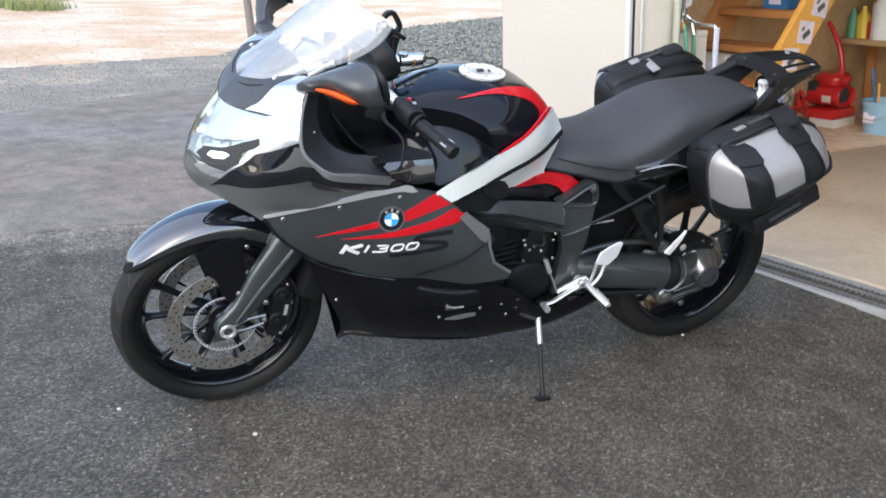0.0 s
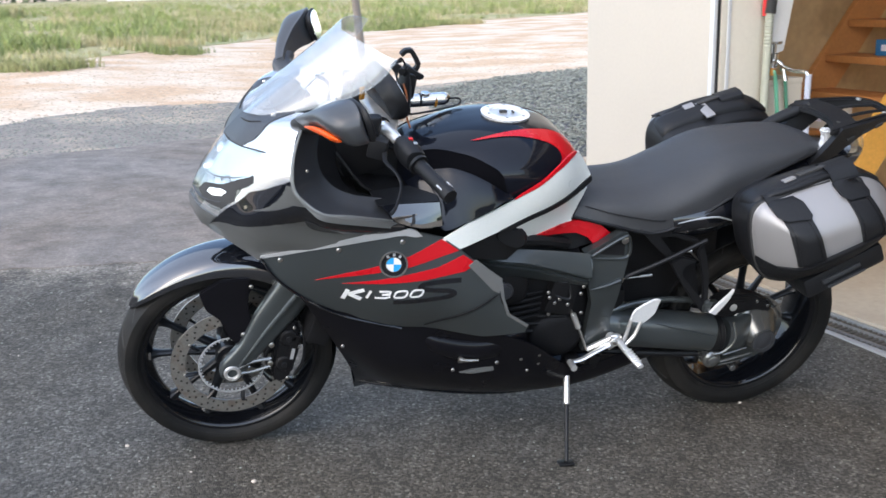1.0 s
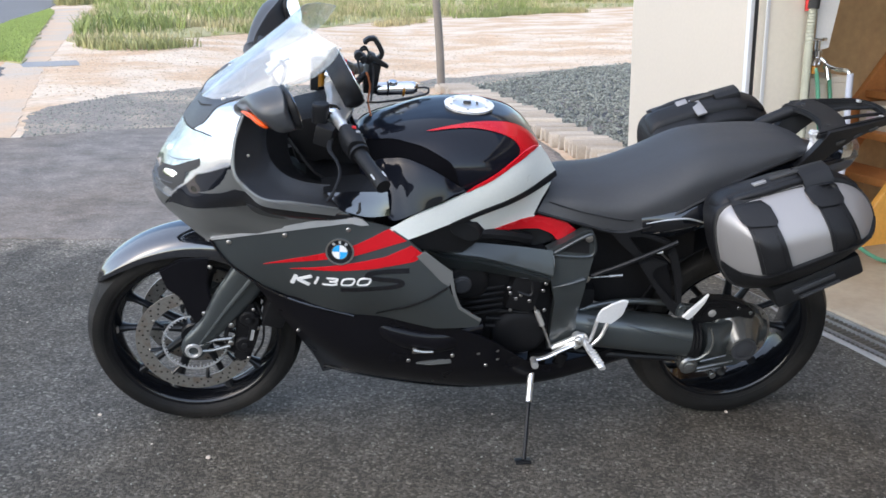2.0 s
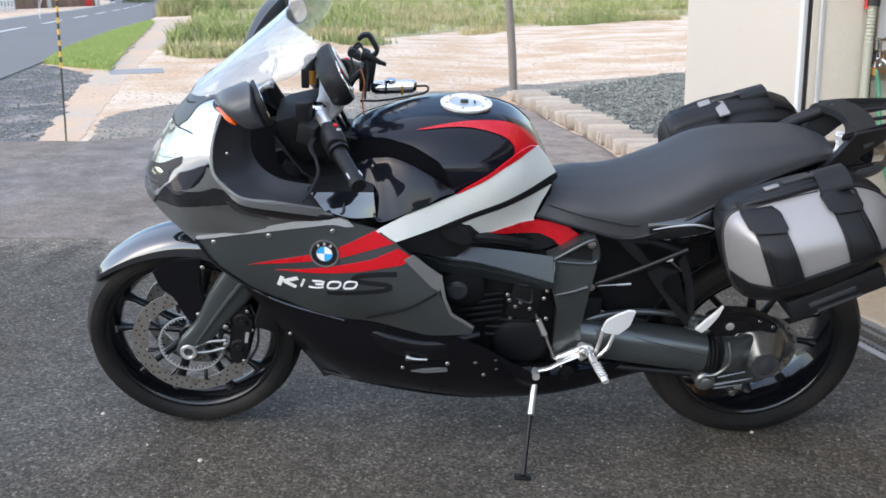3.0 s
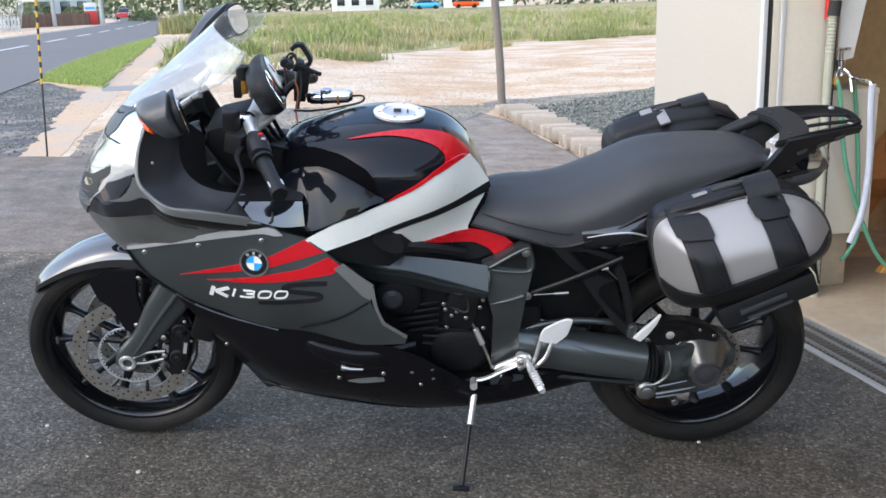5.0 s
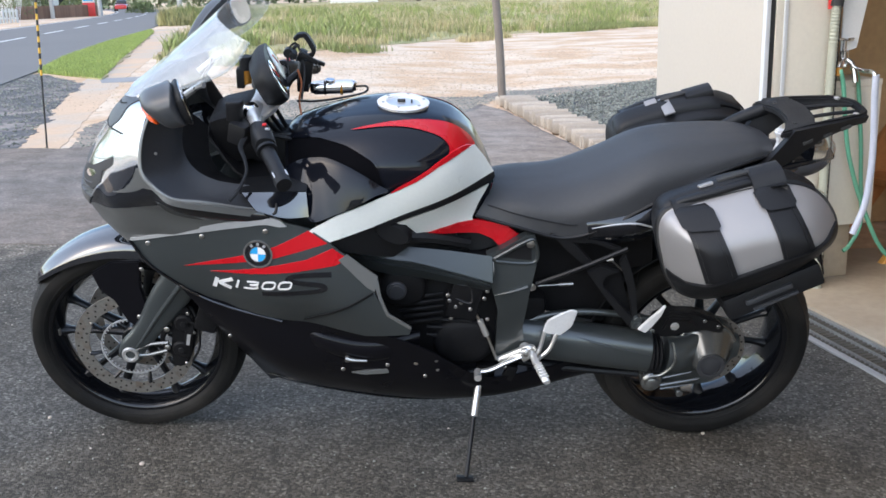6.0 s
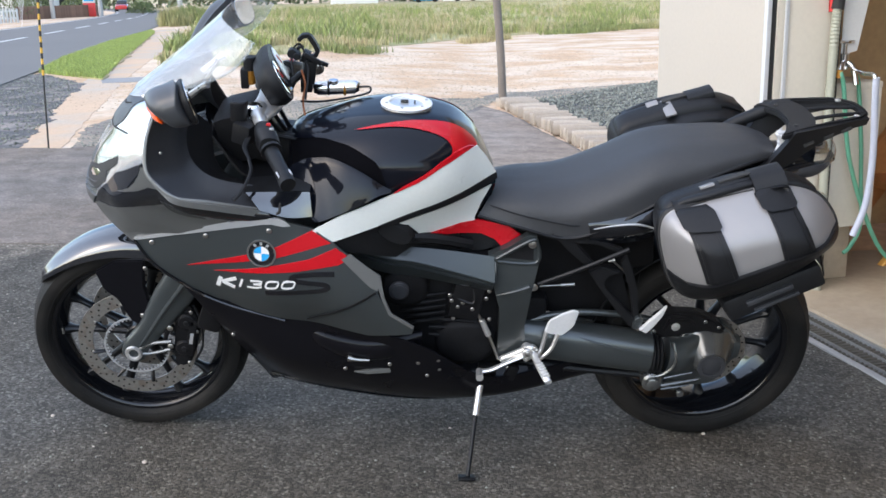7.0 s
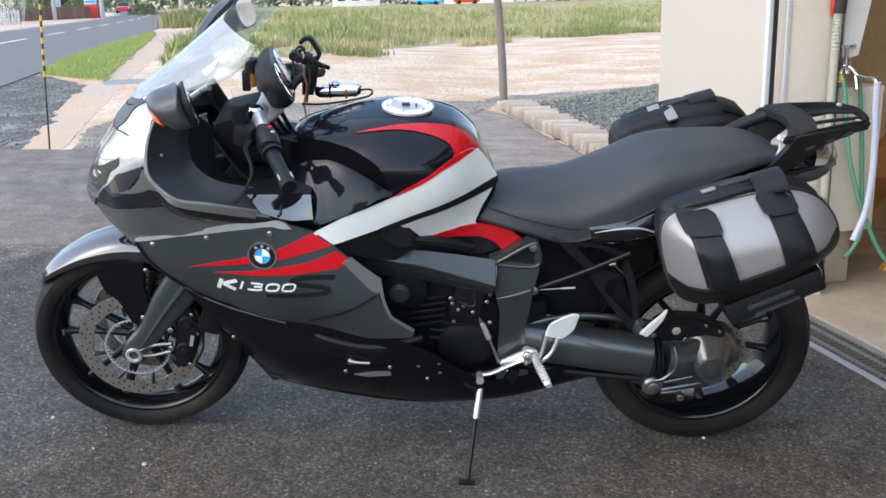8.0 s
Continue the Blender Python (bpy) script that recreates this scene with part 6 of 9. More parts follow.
# seat
SEAT = [[(0.968, 0, 0.800), (0.958, -0.06, 0.795), (0.938, -0.10, 0.775), (0.915, -0.122, 0.742)],
        [(1.04, 0, 0.800), (1.04, -0.08, 0.796), (1.03, -0.135, 0.778), (1.02, -0.152, 0.726)],
        [(1.15, 0, 0.815), (1.15, -0.10, 0.810), (1.145, -0.158, 0.772), (1.14, -0.164, 0.703)],
        [(1.26, 0, 0.860), (1.26, -0.10, 0.855), (1.25, -0.162, 0.815), (1.24, -0.172, 0.738)],
        [(1.37, 0, 0.913), (1.365, -0.095, 0.909), (1.355, -0.152, 0.870), (1.335, -0.168, 0.793)],
        [(1.50, 0, 0.936), (1.50, -0.085, 0.932), (1.485, -0.132, 0.905), (1.46, -0.15, 0.860)],
        [(1.61, 0, 0.941), (1.61, -0.07, 0.937), (1.60, -0.105, 0.925), (1.59, -0.118, 0.902)],
        [(1.675, 0, 0.928), (1.672, -0.05, 0.925), (1.665, -0.075, 0.919), (1.655, -0.085, 0.908)]]
seat = part("seat", loft(SEAT, 18, 60, 0.02, True), SEAT_VINYL, bike, "charcoal vinyl dual seat")
for s in (1, -1):
    part("seam", tube([(u, s * v, w + 0.0006) for u, v, w in ((0.945, -0.122, 0.772), (1.03, -0.151, 0.757), (1.14, -0.167, 0.742), (1.17, -0.168, 0.742))], 0.0018, 6, 30), MATT_BLACK, seat)
    part("piping", tube([(u, s * v, w) for u, v, w in [c[-1] for c in SEAT]], 0.005, 6, 50), MATT_BLACK, seat)
part("seat_nose_cover", loft([[(0.965, 0, 0.81), (0.952, -0.06, 0.80), (0.932, -0.1, 0.772), (0.908, -0.122, 0.744)], [(0.955, 0, 0.80), (0.942, -0.06, 0.79), (0.922, -0.1, 0.762), (0.902, -0.12, 0.738)]], 12, 4, 0.003, True), MATT_BLACK, seat)

# tail
TAIL = [[(1.18, 0, 0.80), (1.18, -0.10, 0.80), (1.19, -0.165, 0.755), (1.20, -0.172, 0.715), (1.20, -0.15, 0.68)],
        [(1.32, 0, 0.84), (1.32, -0.10, 0.83), (1.32, -0.165, 0.785), (1.325, -0.185, 0.745), (1.33, -0.16, 0.70)],
        [(1.48, 0, 0.87), (1.48, -0.09, 0.865), (1.48, -0.145, 0.84), (1.48, -0.16, 0.80), (1.48, -0.14, 0.76)],
        [(1.64, 0, 0.895), (1.64, -0.07, 0.89), (1.64, -0.11, 0.872), (1.64, -0.115, 0.84), (1.64, -0.10, 0.81)],
        [(1.77, 0, 0.905), (1.77, -0.05, 0.902), (1.77, -0.078, 0.89), (1.77, -0.08, 0.865), (1.77, -0.06, 0.845)],
        [(1.845, 0, 0.90), (1.845, -0.025, 0.899), (1.845, -0.04, 0.893), (1.845, -0.04, 0.885), (1.845, -0.03, 0.88)]]
tail = part("tail_fairing", loft(TAIL, 16, 36, 0.004, True), GLOSS_BLACK, bike, "gloss black tail fairing")
part("tail_line", tube([(1.205, -0.178, 0.738), (1.26, -0.183, 0.752), (1.315, -0.187, 0.758), (1.366, -0.187, 0.746)], [0.001, 0.0025, 0.003, 0.002], 6, 16), SILVER_LINE, tail, "fine pale coach line")
part("tail_light", hull([oval((1.78, 0, 0.905), 0.080, 0.052, 2.4, 24, ((0, 1, 0), (0, 0, 1))), oval((1.822, 0, 0.902), 0.066, 0.046, 2.4, 24, ((0, 1, 0), (0, 0, 1))), oval((1.848, 0, 0.900), 0.034, 0.024, 2.4, 24, ((0, 1, 0), (0, 0, 1)))], 10, 24), LENS, tail, "clear tail light lens").visible_shadow = False
part("tail_bowl", hull([oval((1.775, 0, 0.905), 0.074, 0.046, 2.4, 24, ((0, 1, 0), (0, 0, 1))), oval((1.812, 0, 0.902), 0.058, 0.040, 2.4, 24, ((0, 1, 0), (0, 0, 1))), oval((1.833, 0, 0.900), 0.026, 0.018, 2.4, 24, ((0, 1, 0), (0, 0, 1)))], 8, 24), CHROME, tail, "bright tail light bowl")
part("tail_tip", hull([oval((u, 0, w), a, b, 2.3, 24, ((0, 1, 0), (0, 0, 1))) for u, w, a, b in ((1.66, 0.866, 0.098, 0.036), (1.72, 0.868, 0.096, 0.036), (1.77, 0.870, 0.088, 0.033), (1.805, 0.874, 0.074, 0.024), (1.826, 0.882, 0.058, 0.011), (1.832, 0.888, 0.045, 0.003))], 20, 24), DARK_GREY, tail, "dark grey pointed tail below the lamp")
part("rear_guard", loft([[(1.60, 0, 0.80), (1.60, -0.08, 0.79), (1.60, -0.10, 0.74)], [(1.72, 0, 0.79), (1.72, -0.08, 0.78), (1.72, -0.095, 0.73)], [(1.83, 0, 0.70), (1.83, -0.07, 0.695), (1.83, -0.085, 0.66)], [(1.88, 0, 0.58), (1.88, -0.06, 0.575), (1.88, -0.075, 0.56)]], 8, 16, 0.004, True), MATT_BLACK, bike, "matt black rear mudguard")
for s in (-1, 1):
    ind = part("rear_indicator", hull([oval((1.755, s * 0.075, 0.81), 0.014, 0.014, 2, 14), oval((1.765, s * 0.13, 0.815), 0.028, 0.020, 2.2, 14), oval((1.77, s * 0.165, 0.817), 0.018, 0.012, 2.2, 14)], 8, 14), MATT_BLACK, bike, "black rear indicator")
    part("indicator_lens", hull([oval((1.785, s * 0.125, 0.815), 0.028, 0.018, 2.2, 14, ((0, 1, 0), (0, 0, 1))), oval((1.802, s * 0.125, 0.815), 0.018, 0.011, 2.2, 14, ((0, 1, 0), (0, 0, 1)))], 4, 14), LENS, ind, "smoked lens")

# luggage rack
def rack_height(u, v):
    return float(np.interp(u, [1.59, 1.66, 1.75, 1.85, 1.91], [0.945, 0.980, 1.004, 1.017, 1.020]))


RACK_OUT = ring([(1.665, -0.114), (1.74, -0.106), (1.82, -0.092), (1.87, -0.076), (1.902, -0.042), (1.908, 0.0), (1.902, 0.042), (1.87, 0.076), (1.82, 0.092), (1.74, 0.106), (1.665, 0.114), (1.680, 0.085), (1.697, 0.04), (1.70, 0.0), (1.697, -0.04), (1.680, -0.085)], 64)
RACK_IN = [(1.825 + (p[0] - 1.825) * (0.80 if p[0] > 1.825 else 0.45), p[1] * 0.78) for p in RACK_OUT]
rack = part("luggage_rack", framed(RACK_OUT, RACK_IN, rack_height, 0.018), MATT_BLACK, bike, "matt black cast luggage rack")
for s in (-1, 1):
    part("rack_side", panel([(1.622, 0.882), (1.645, 0.905), (1.661, 0.929), (1.682, 0.967), (1.691, 0.988), (1.75, 0.999), (1.85, 1.012), (1.893, 1.014), (1.890, 0.996), (1.85, 0.990), (1.80, 0.972), (1.776, 0.962), (1.740, 0.931), (1.698, 0.891), (1.660, 0.872), (1.635, 0.868)], surface([(1.61, 0.87, 0.112), (1.66, 0.95, 0.118), (1.78, 0.98, 0.103), (1.88, 1.0, 0.072)], s), 0.002, 0.022, 0.03), MATT_BLACK, rack)
    for u in (1.735, 1.785, 1.83):
        part("slot", box((0.026, 0.004, 0.008), (u, s * (0.1105 - 0.16 * (u - 1.735)), 0.956 + (u - 1.735) * 0.36), pose(0, 0, 0, 0, -22, -s * 9)), GAP_DARK, rack)
    bolt_at = disc((1.865, s * 0.062, 0), 0.008, 1.012, 1.018, 12, "w")
    part("bolt", bolt_at, ALU, rack)
part("latch", slab([(1.662, 0.968), (1.684, 0.972), (1.704, 0.966), (1.710, 0.942), (1.702, 0.915), (1.688, 0.900), (1.658, 0.895), (1.676, 0.917), (1.679, 0.942)], -0.080, -0.050, 0.006), SKY_ALU, rack, "bright metal catch")
part("grab_arm", hull([oval((1.560, 0.098, 0.905), 0.010, 0.010, 2.4, 14, ((0, 1, 0), (0, 0, 1))), oval((1.61, 0.100, 0.930), 0.016, 0.014, 2.4, 14, ((0, 1, 0), (-0.4, 0, 0.9))), oval((1.66, 0.098, 0.955), 0.018, 0.016, 2.4, 14, ((0, 1, 0), (-0.4, 0, 0.9))), oval((1.72, 0.094, 0.985), 0.018, 0.016, 2.4, 14, ((0, 1, 0), (-0.4, 0, 0.9)))], 16, 14), MATT_BLACK, rack)
for s in (-1, 1):
    part("rack_slat", tube([(1.745, s * 0.035, 0.992), (1.82, s * 0.030, 1.004), (1.895, s * 0.022, 1.010)], 0.005, 8, 8), MATT_BLACK, rack)
    part("plate_hole", disc((1.708, s * 0.075, 0), 0.006, 0.975, 0.9945, 14, "w"), GAP_DARK, rack, "dark fixing hole")

# frame and engine
FRAME_PAINT = material("dark graphite frame paint", (0.050, 0.058, 0.060), 0.36, 0.5, 0.08, fine=900, coat=0.4)
beam_rows = [[(0.56, -0.172, 0.704), (0.66, -0.170, 0.676), (0.76, -0.168, 0.668), (0.86, -0.167, 0.660), (0.958, -0.166, 0.648)],
             [(0.565, -0.186, 0.682), (0.68, -0.191, 0.650), (0.76, -0.195, 0.640), (0.86, -0.196, 0.617), (0.960, -0.195, 0.590)],
             [(0.566, -0.187, 0.679), (0.68, -0.192, 0.646), (0.76, -0.196, 0.636), (0.86, -0.197, 0.613), (0.960, -0.196, 0.586)],
             [(0.58, -0.172, 0.648), (0.68, -0.176, 0.612), (0.76, -0.178, 0.604), (0.86, -0.178, 0.585), (0.958, -0.178, 0.566)]]
beam = part("frame_beam", loft(beam_rows, 24, 20, 0.012), FRAME_PAINT, bike, "graphite frame beam", sharp=30)
part("beam_seam", tube([(0.962, -0.172, 0.648), (0.964, -0.192, 0.61), (0.958, -0.186, 0.566)], [0.003, 0.004, 0.003], 8, 12), FRAME_PAINT, beam)
PLATE = surface([(0.95, 0.65, 0.170), (1.05, 0.71, 0.168), (1.07, 0.63, 0.178), (0.97, 0.58, 0.184), (1.06, 0.55, 0.192), (0.98, 0.50, 0.188), (1.05, 0.45, 0.182), (1.06, 0.34, 0.172), (0.985, 0.34, 0.174)])
plate = part("frame_plate", panel([(0.945, 0.652), (0.99, 0.675), (1.044, 0.712), (1.064, 0.710), (1.072, 0.69), (1.074, 0.629), (1.060, 0.553), (1.052, 0.449), (1.066, 0.342), (1.02, 0.328), (0.985, 0.335), (0.984, 0.42), (0.982, 0.50), (0.962, 0.568)], PLATE, 0, 0.026, 0.02), FRAME_PAINT, bike, "graphite rear frame plate")
part("plate_recess", panel([(0.985, 0.650), (1.045, 0.688), (1.058, 0.682), (1.060, 0.645)], PLATE, 0.0015, 0.002, 0.01), ENGINE, plate, "dark triangular recess")
part("plate_rim", tube([(0.965, -0.178, 0.648), (1.045, -0.178, 0.700), (1.066, -0.178, 0.695), (1.068, -0.178, 0.640), (0.975, -0.178, 0.640), (0.965, -0.178, 0.648)], 0.005, 8, 40), FRAME_PAINT, plate)
part("plate_facet", tube([(0.970, -0.192, 0.548), (1.010, -0.194, 0.560), (1.054, -0.190, 0.574)], [0.002, 0.008, 0.011], 8, 10, squash=0.6), FRAME_PAINT, plate)
part("plate_hole", disc((1.046, 0, 0.372), 0.0085, -0.165, PLATE(1.046, 0.372) - 0.0012, 16), GAP_DARK, plate, "dark round hole")
for u, v, w in ((1.054, -0.178, 0.692), (1.070, -0.160, 0.556)):
    bolt(plate, u, v, w, 0.011)
part("frame_plate", slab([(0.56, 0.70), (0.71, 0.668), (0.945, 0.652), (1.044, 0.712), (1.072, 0.69), (1.060, 0.553), (1.066, 0.342), (0.985, 0.335), (0.962, 0.568), (0.70, 0.617)], 0.150, 0.182, 0.007), FRAME_PAINT, bike, "graphite frame plate")

engine = part("engine_block", box((0.40, 0.31, 0.30), (0.79, 0, 0.46), pose(0, 0, 0, 0, -12, 0), 0.03), ENGINE, bike, "black engine block")
part("cylinder_bank", box((0.30, 0.30, 0.22), (0.62, 0, 0.56), pose(0, 0, 0, 0, -52, 0), 0.03), ENGINE, engine)
part("gearbox", box((0.26, 0.27, 0.22), (0.99, 0, 0.40), None, 0.03), ENGINE, engine)
part("side_cover", hull([oval((0.735, -0.150, 0.555), 0.062, 0.056, 2.4, 24), oval((0.735, -0.176, 0.555), 0.058, 0.052, 2.4, 24), oval((0.735, -0.184, 0.555), 0.045, 0.040, 2.4, 24)], 6, 24), ENGINE, engine)
part("round_plug", join(disc((0.718, 0, 0.555), 0.026, -0.18, -0.194, 28), disc((0.718, 0, 0.555), 0.020, -0.19, -0.197, 28)), DARK_GREY, engine, "round grey cover")
for k in range(5):
    w = 0.525 - 0.019 * k
    part("casting_rib", tube([(0.70 + 0.012 * k, -0.158, w - 0.01), (0.77, -0.172, w + 0.004), (0.84, -0.165, w + 0.012)], [0.004, 0.006, 0.004], 8, 10), ENGINE, engine)
for k in range(3):
    part("casting_rib", tube([(0.80, -0.162, 0.455 - 0.024 * k), (0.92, -0.166, 0.452 - 0.024 * k)], 0.006, 8, 6), ENGINE, engine)
part("starter_cover", box((0.085, 0.06, 0.11), (0.895, -0.155, 0.52), pose(0, 0, 0, 0, 10, 0), 0.015), ENGINE, engine)
part("clutch_cover", hull([oval((0.90, -0.13, 0.385), 0.085, 0.075, 2.2, 24), oval((0.90, -0.165, 0.385), 0.08, 0.07, 2.2, 24), oval((0.90, -0.178, 0.385), 0.055, 0.05, 2.2, 24)], 6, 24), ENGINE, engine)
for u, v, w in ((0.895, -0.187, 0.578), (0.855, -0.182, 0.525), (0.872, -0.182, 0.507), (0.885, -0.184, 0.520), (0.91, -0.187, 0.503), (0.945, -0.186, 0.535), (0.952, -0.182, 0.555), (0.957, -0.182, 0.47), (0.862, -0.176, 0.468), (0.85, -0.180, 0.54)):
    bolt(engine, u, v, w, 0.0055)
part("cable", tube([(0.85, -0.175, 0.54), (0.90, -0.19, 0.522), (0.915, -0.188, 0.535), (0.90, -0.17, 0.60)], 0.004, 6, 16), MATT_BLACK, engine)
part("cable", tube([(0.83, -0.17, 0.60), (0.88, -0.188, 0.575), (0.915, -0.187, 0.585), (0.94, -0.17, 0.61)], 0.005, 6, 16), MATT_BLACK, engine)
part("hose", tube([(0.62, -0.16, 0.68), (0.72, -0.18, 0.705), (0.80, -0.17, 0.70), (0.90, -0.14, 0.67)], 0.016, 8, 16), MATT_BLACK, engine)
part("radiator_core", box((0.06, 0.34, 0.36), (0.27, 0, 0.58), pose(0, 0, 0, 0, 18, 0), 0.01), ENGINE, bike, "dark radiator behind the wheel")
part("inner_panel", box((0.36, 0.30, 0.16), (0.69, 0, 0.74), None, 0.02), MATT_BLACK, bike, "dark inner structure")
part("airbox", box((0.16, 0.10, 0.09), (0.42, 0, 0.875), None, 0.02), MATT_BLACK, bike, "black airbox")
part("battery_tray", box((0.38, 0.2, 0.20), (1.20, 0, 0.66), pose(0, 0, 0, 0, -8, 0), 0.02), ENGINE, bike, "dark tray under the seat")
part("shock_cover", box((0.26, 0.20, 0.20), (1.19, 0.01, 0.52), pose(0, 0, 0, 0, 12, 0), 0.03), ENGINE, bike, "dark suspension cover")
part("undertray", box((0.36, 0.17, 0.10), (1.50, 0, 0.80), pose(0, 0, 0, 0, -12, 0), 0.02), MATT_BLACK, bike, "black under tail tray")
part("hugger", loft([[(REAR[0] + 0.345 * math.cos(radians(a)), v, REAR[2] + 0.345 * math.sin(radians(a))) for v in (0.0, -0.07, -0.10)] for a in (185, 165, 145, 125, 110)], 8, 16, 0.004, True), MATT_BLACK, bike, "black rear hugger")

# shaft drive
UP_OUT = ((0.06, 0, 1), (0, 1, 0))
shaft = part("swing_arm", hull([oval((1.03, -0.125, 0.384), 0.060, 0.045, 2.3, 24, UP_OUT), oval((1.12, -0.13, 0.380), 0.057, 0.049, 2.4, 24, UP_OUT), oval((1.22, -0.137, 0.371), 0.056, 0.050, 2.5, 24, UP_OUT), oval((1.32, -0.142, 0.361), 0.057, 0.050, 2.5, 24, UP_OUT), oval((1.405, -0.145, 0.352), 0.057, 0.050, 2.3, 24, UP_OUT)], 28, 24), GRAPHITE, bike, "graphite shaft-drive swing arm")
part("arm_crease", tube([(1.20, -0.174, 0.413), (1.26, -0.184, 0.398), (1.33, -0.190, 0.382), (1.40, -0.194, 0.366)], [0.001, 0.005, 0.005, 0.002], 8, 16, squash=0.7), GRAPHITE, shaft)
for k in range(3):
    part("bellows", lathe([(0.046, -0.006), (0.055, 0), (0.046, 0.006), (0.04, 0.006), (0.04, -0.006)], (0, 0, 0), 32), MATT_BLACK, shaft, "black rubber bellows").matrix_basis = Matrix.Translation((1.412 + 0.0105 * k, -0.146, 0.347)) @ pose(0, 0, 0, 0, 4, 90)
drive = part("final_drive", hull([oval((1.452, -0.146, 0.342), 0.050, 0.048, 2.2, 24, ((0.1, 0, 1), (0, 1, 0))), oval((1.50, -0.142, 0.338), 0.054, 0.044, 2.2, 24, ((0.1, 0, 1), (0, 1, 0))), oval((1.545, -0.118, 0.337), 0.066, 0.040, 2.2, 24, ((0.1, 0, 1), (0, 1, 0))), oval((1.60, -0.105, 0.340), 0.072, 0.035, 2.2, 24, ((0.0, 0, 1), (0, 1, 0))), oval((1.668, -0.10, 0.345), 0.035, 0.026, 2.2, 24, ((0.0, 0, 1), (0, 1, 0)))], 24, 24), GRAPHITE, bike, "graphite final drive housing")
part("drive_cone", hull([oval((1.575, -0.095, 0.348), 0.090, 0.090, 2, 40), oval((1.575, -0.122, 0.346), 0.085, 0.085, 2, 40), oval((1.580, -0.128, 0.346), 0.070, 0.070, 2, 40), oval((1.574, -0.180, 0.335), 0.042, 0.042, 2, 40), oval((1.573, -0.190, 0.333), 0.039, 0.039, 2, 40)], 24, 40), CAST, drive, "bare metal cone of the drive")
part("drive_cap", join(lathe([(0.027, -0.190), (0.037, -0.190), (0.038, -0.184), (0.027, -0.184)], (1.572, -0.004, 0.333), 32), disc((1.572, 0, 0.333), 0.028, -0.186, -0.1915, 28)), DARK_GREY, drive, "dark hollow end cap with a worn rim")
part("drive_lug", join(disc((1.422, 0, 0.268), 0.029, -0.115, -0.180, 28, edge=0.2), disc((1.422, 0, 0.268), 0.017, -0.178, -0.188, 24, edge=0.3)), CAST, drive, "round pivot lug")
part("casting_edge", tube([(1.462, -0.176, 0.400), (1.470, -0.190, 0.365), (1.466, -0.192, 0.335), (1.440, -0.190, 0.305), (1.412, -0.186, 0.296)], [0.003, 0.0045, 0.005, 0.0045, 0.003], 8, 24), CAST, drive, "worn bright casting edge")
part("drive_web", slab([(1.40, 0.290), (1.46, 0.31), (1.58, 0.30), (1.625, 0.275), (1.585, 0.246), (1.50, 0.238), (1.43, 0.244)], -0.12, -0.15, 0.006), GRAPHITE, drive)
for a, b, r in (((1.445, -0.178, 0.262), (1.555, -0.172, 0.282), 0.007), ((1.450, -0.180, 0.288), (1.525, -0.180, 0.308), 0.005), ((1.45, -0.170, 0.244), (1.53, -0.165, 0.255), 0.005)):
    part("drive_rib", tube([a, tuple(0.5 * (p + q) for p, q in zip(a, b)), b], [r, r, r * 0.6], 8, 8, squash=0.7), CAST, drive)
part("drain_bolt", disc((1.510, 0, 0.222), 0.010, -0.13, -0.165, 16), CAST, drive)
part("torque_arm", tube([(1.05, -0.11, 0.29), (1.20, -0.12, 0.275), (1.41, -0.13, 0.262)], 0.010, 8, 10), MATT_BLACK, bike, "black torque arm")
rear_caliper = part("rear_caliper", slab([(1.405, 0.405), (1.412, 0.448), (1.455, 0.470), (1.53, 0.468), (1.59, 0.445), (1.618, 0.412), (1.600, 0.398), (1.56, 0.408), (1.51, 0.402), (1.45, 0.384)], -0.092, -0.136, 0.007), ENGINE, bike, "dark rear brake caliper")
part("caliper_cover", slab([(1.435, 0.415), (1.45, 0.455), (1.51, 0.455), (1.535, 0.43), (1.49, 0.405)], -0.130, -0.146, 0.005), ENGINE, rear_caliper)
for u, w, r in ((1.469, 0.433, 0.012), (1.413, 0.410, 0.008), (1.552, 0.445, 0.006), (1.592, 0.428, 0.006)):
    bolt(rear_caliper, u, -0.146 if r > 0.01 else -0.137, w, r, ALU if r > 0.01 else CAST)
part("reaction_arm", tube([(1.05, -0.125, 0.425), (1.13, -0.13, 0.452), (1.22, -0.132, 0.466), (1.32, -0.130, 0.459), (1.42, -0.126, 0.440)], [0.011, 0.010, 0.009, 0.009, 0.011], 10, 24), GRAPHITE, bike, "graphite upper reaction arm")
part("sensor_wire", tube([(1.58, -0.11, 0.25), (1.50, -0.14, 0.235), (1.36, -0.12, 0.27), (1.25, -0.12, 0.31)], 0.005, 6, 24), MATT_BLACK, bike)

# subframe, pegs, stand
part("subframe_tube", tube([(1.078, -0.172, 0.572), (1.18, -0.186, 0.626), (1.30, -0.188, 0.688)], 0.006, 8, 10), MATT_BLACK, bike, "black subframe tube")
part("seat_hook", join(tube([(1.256, -0.166, 0.641), (1.272, -0.166, 0.645)], [0.003, 0.006], 8), tube([(1.268, -0.166, 0.642), (1.303, -0.166, 0.611)], 0.0024, 8)), STEEL, bike, "small bright hook")
part("spring_rod", join(tube([(1.09, -0.135, 0.545), (1.18, -0.135, 0.553)], 0.0022, 8), tube([(1.145, -0.135, 0.550), (1.182, -0.135, 0.5533)], 0.0045, 8)), STEEL, bike, "small bright spring")
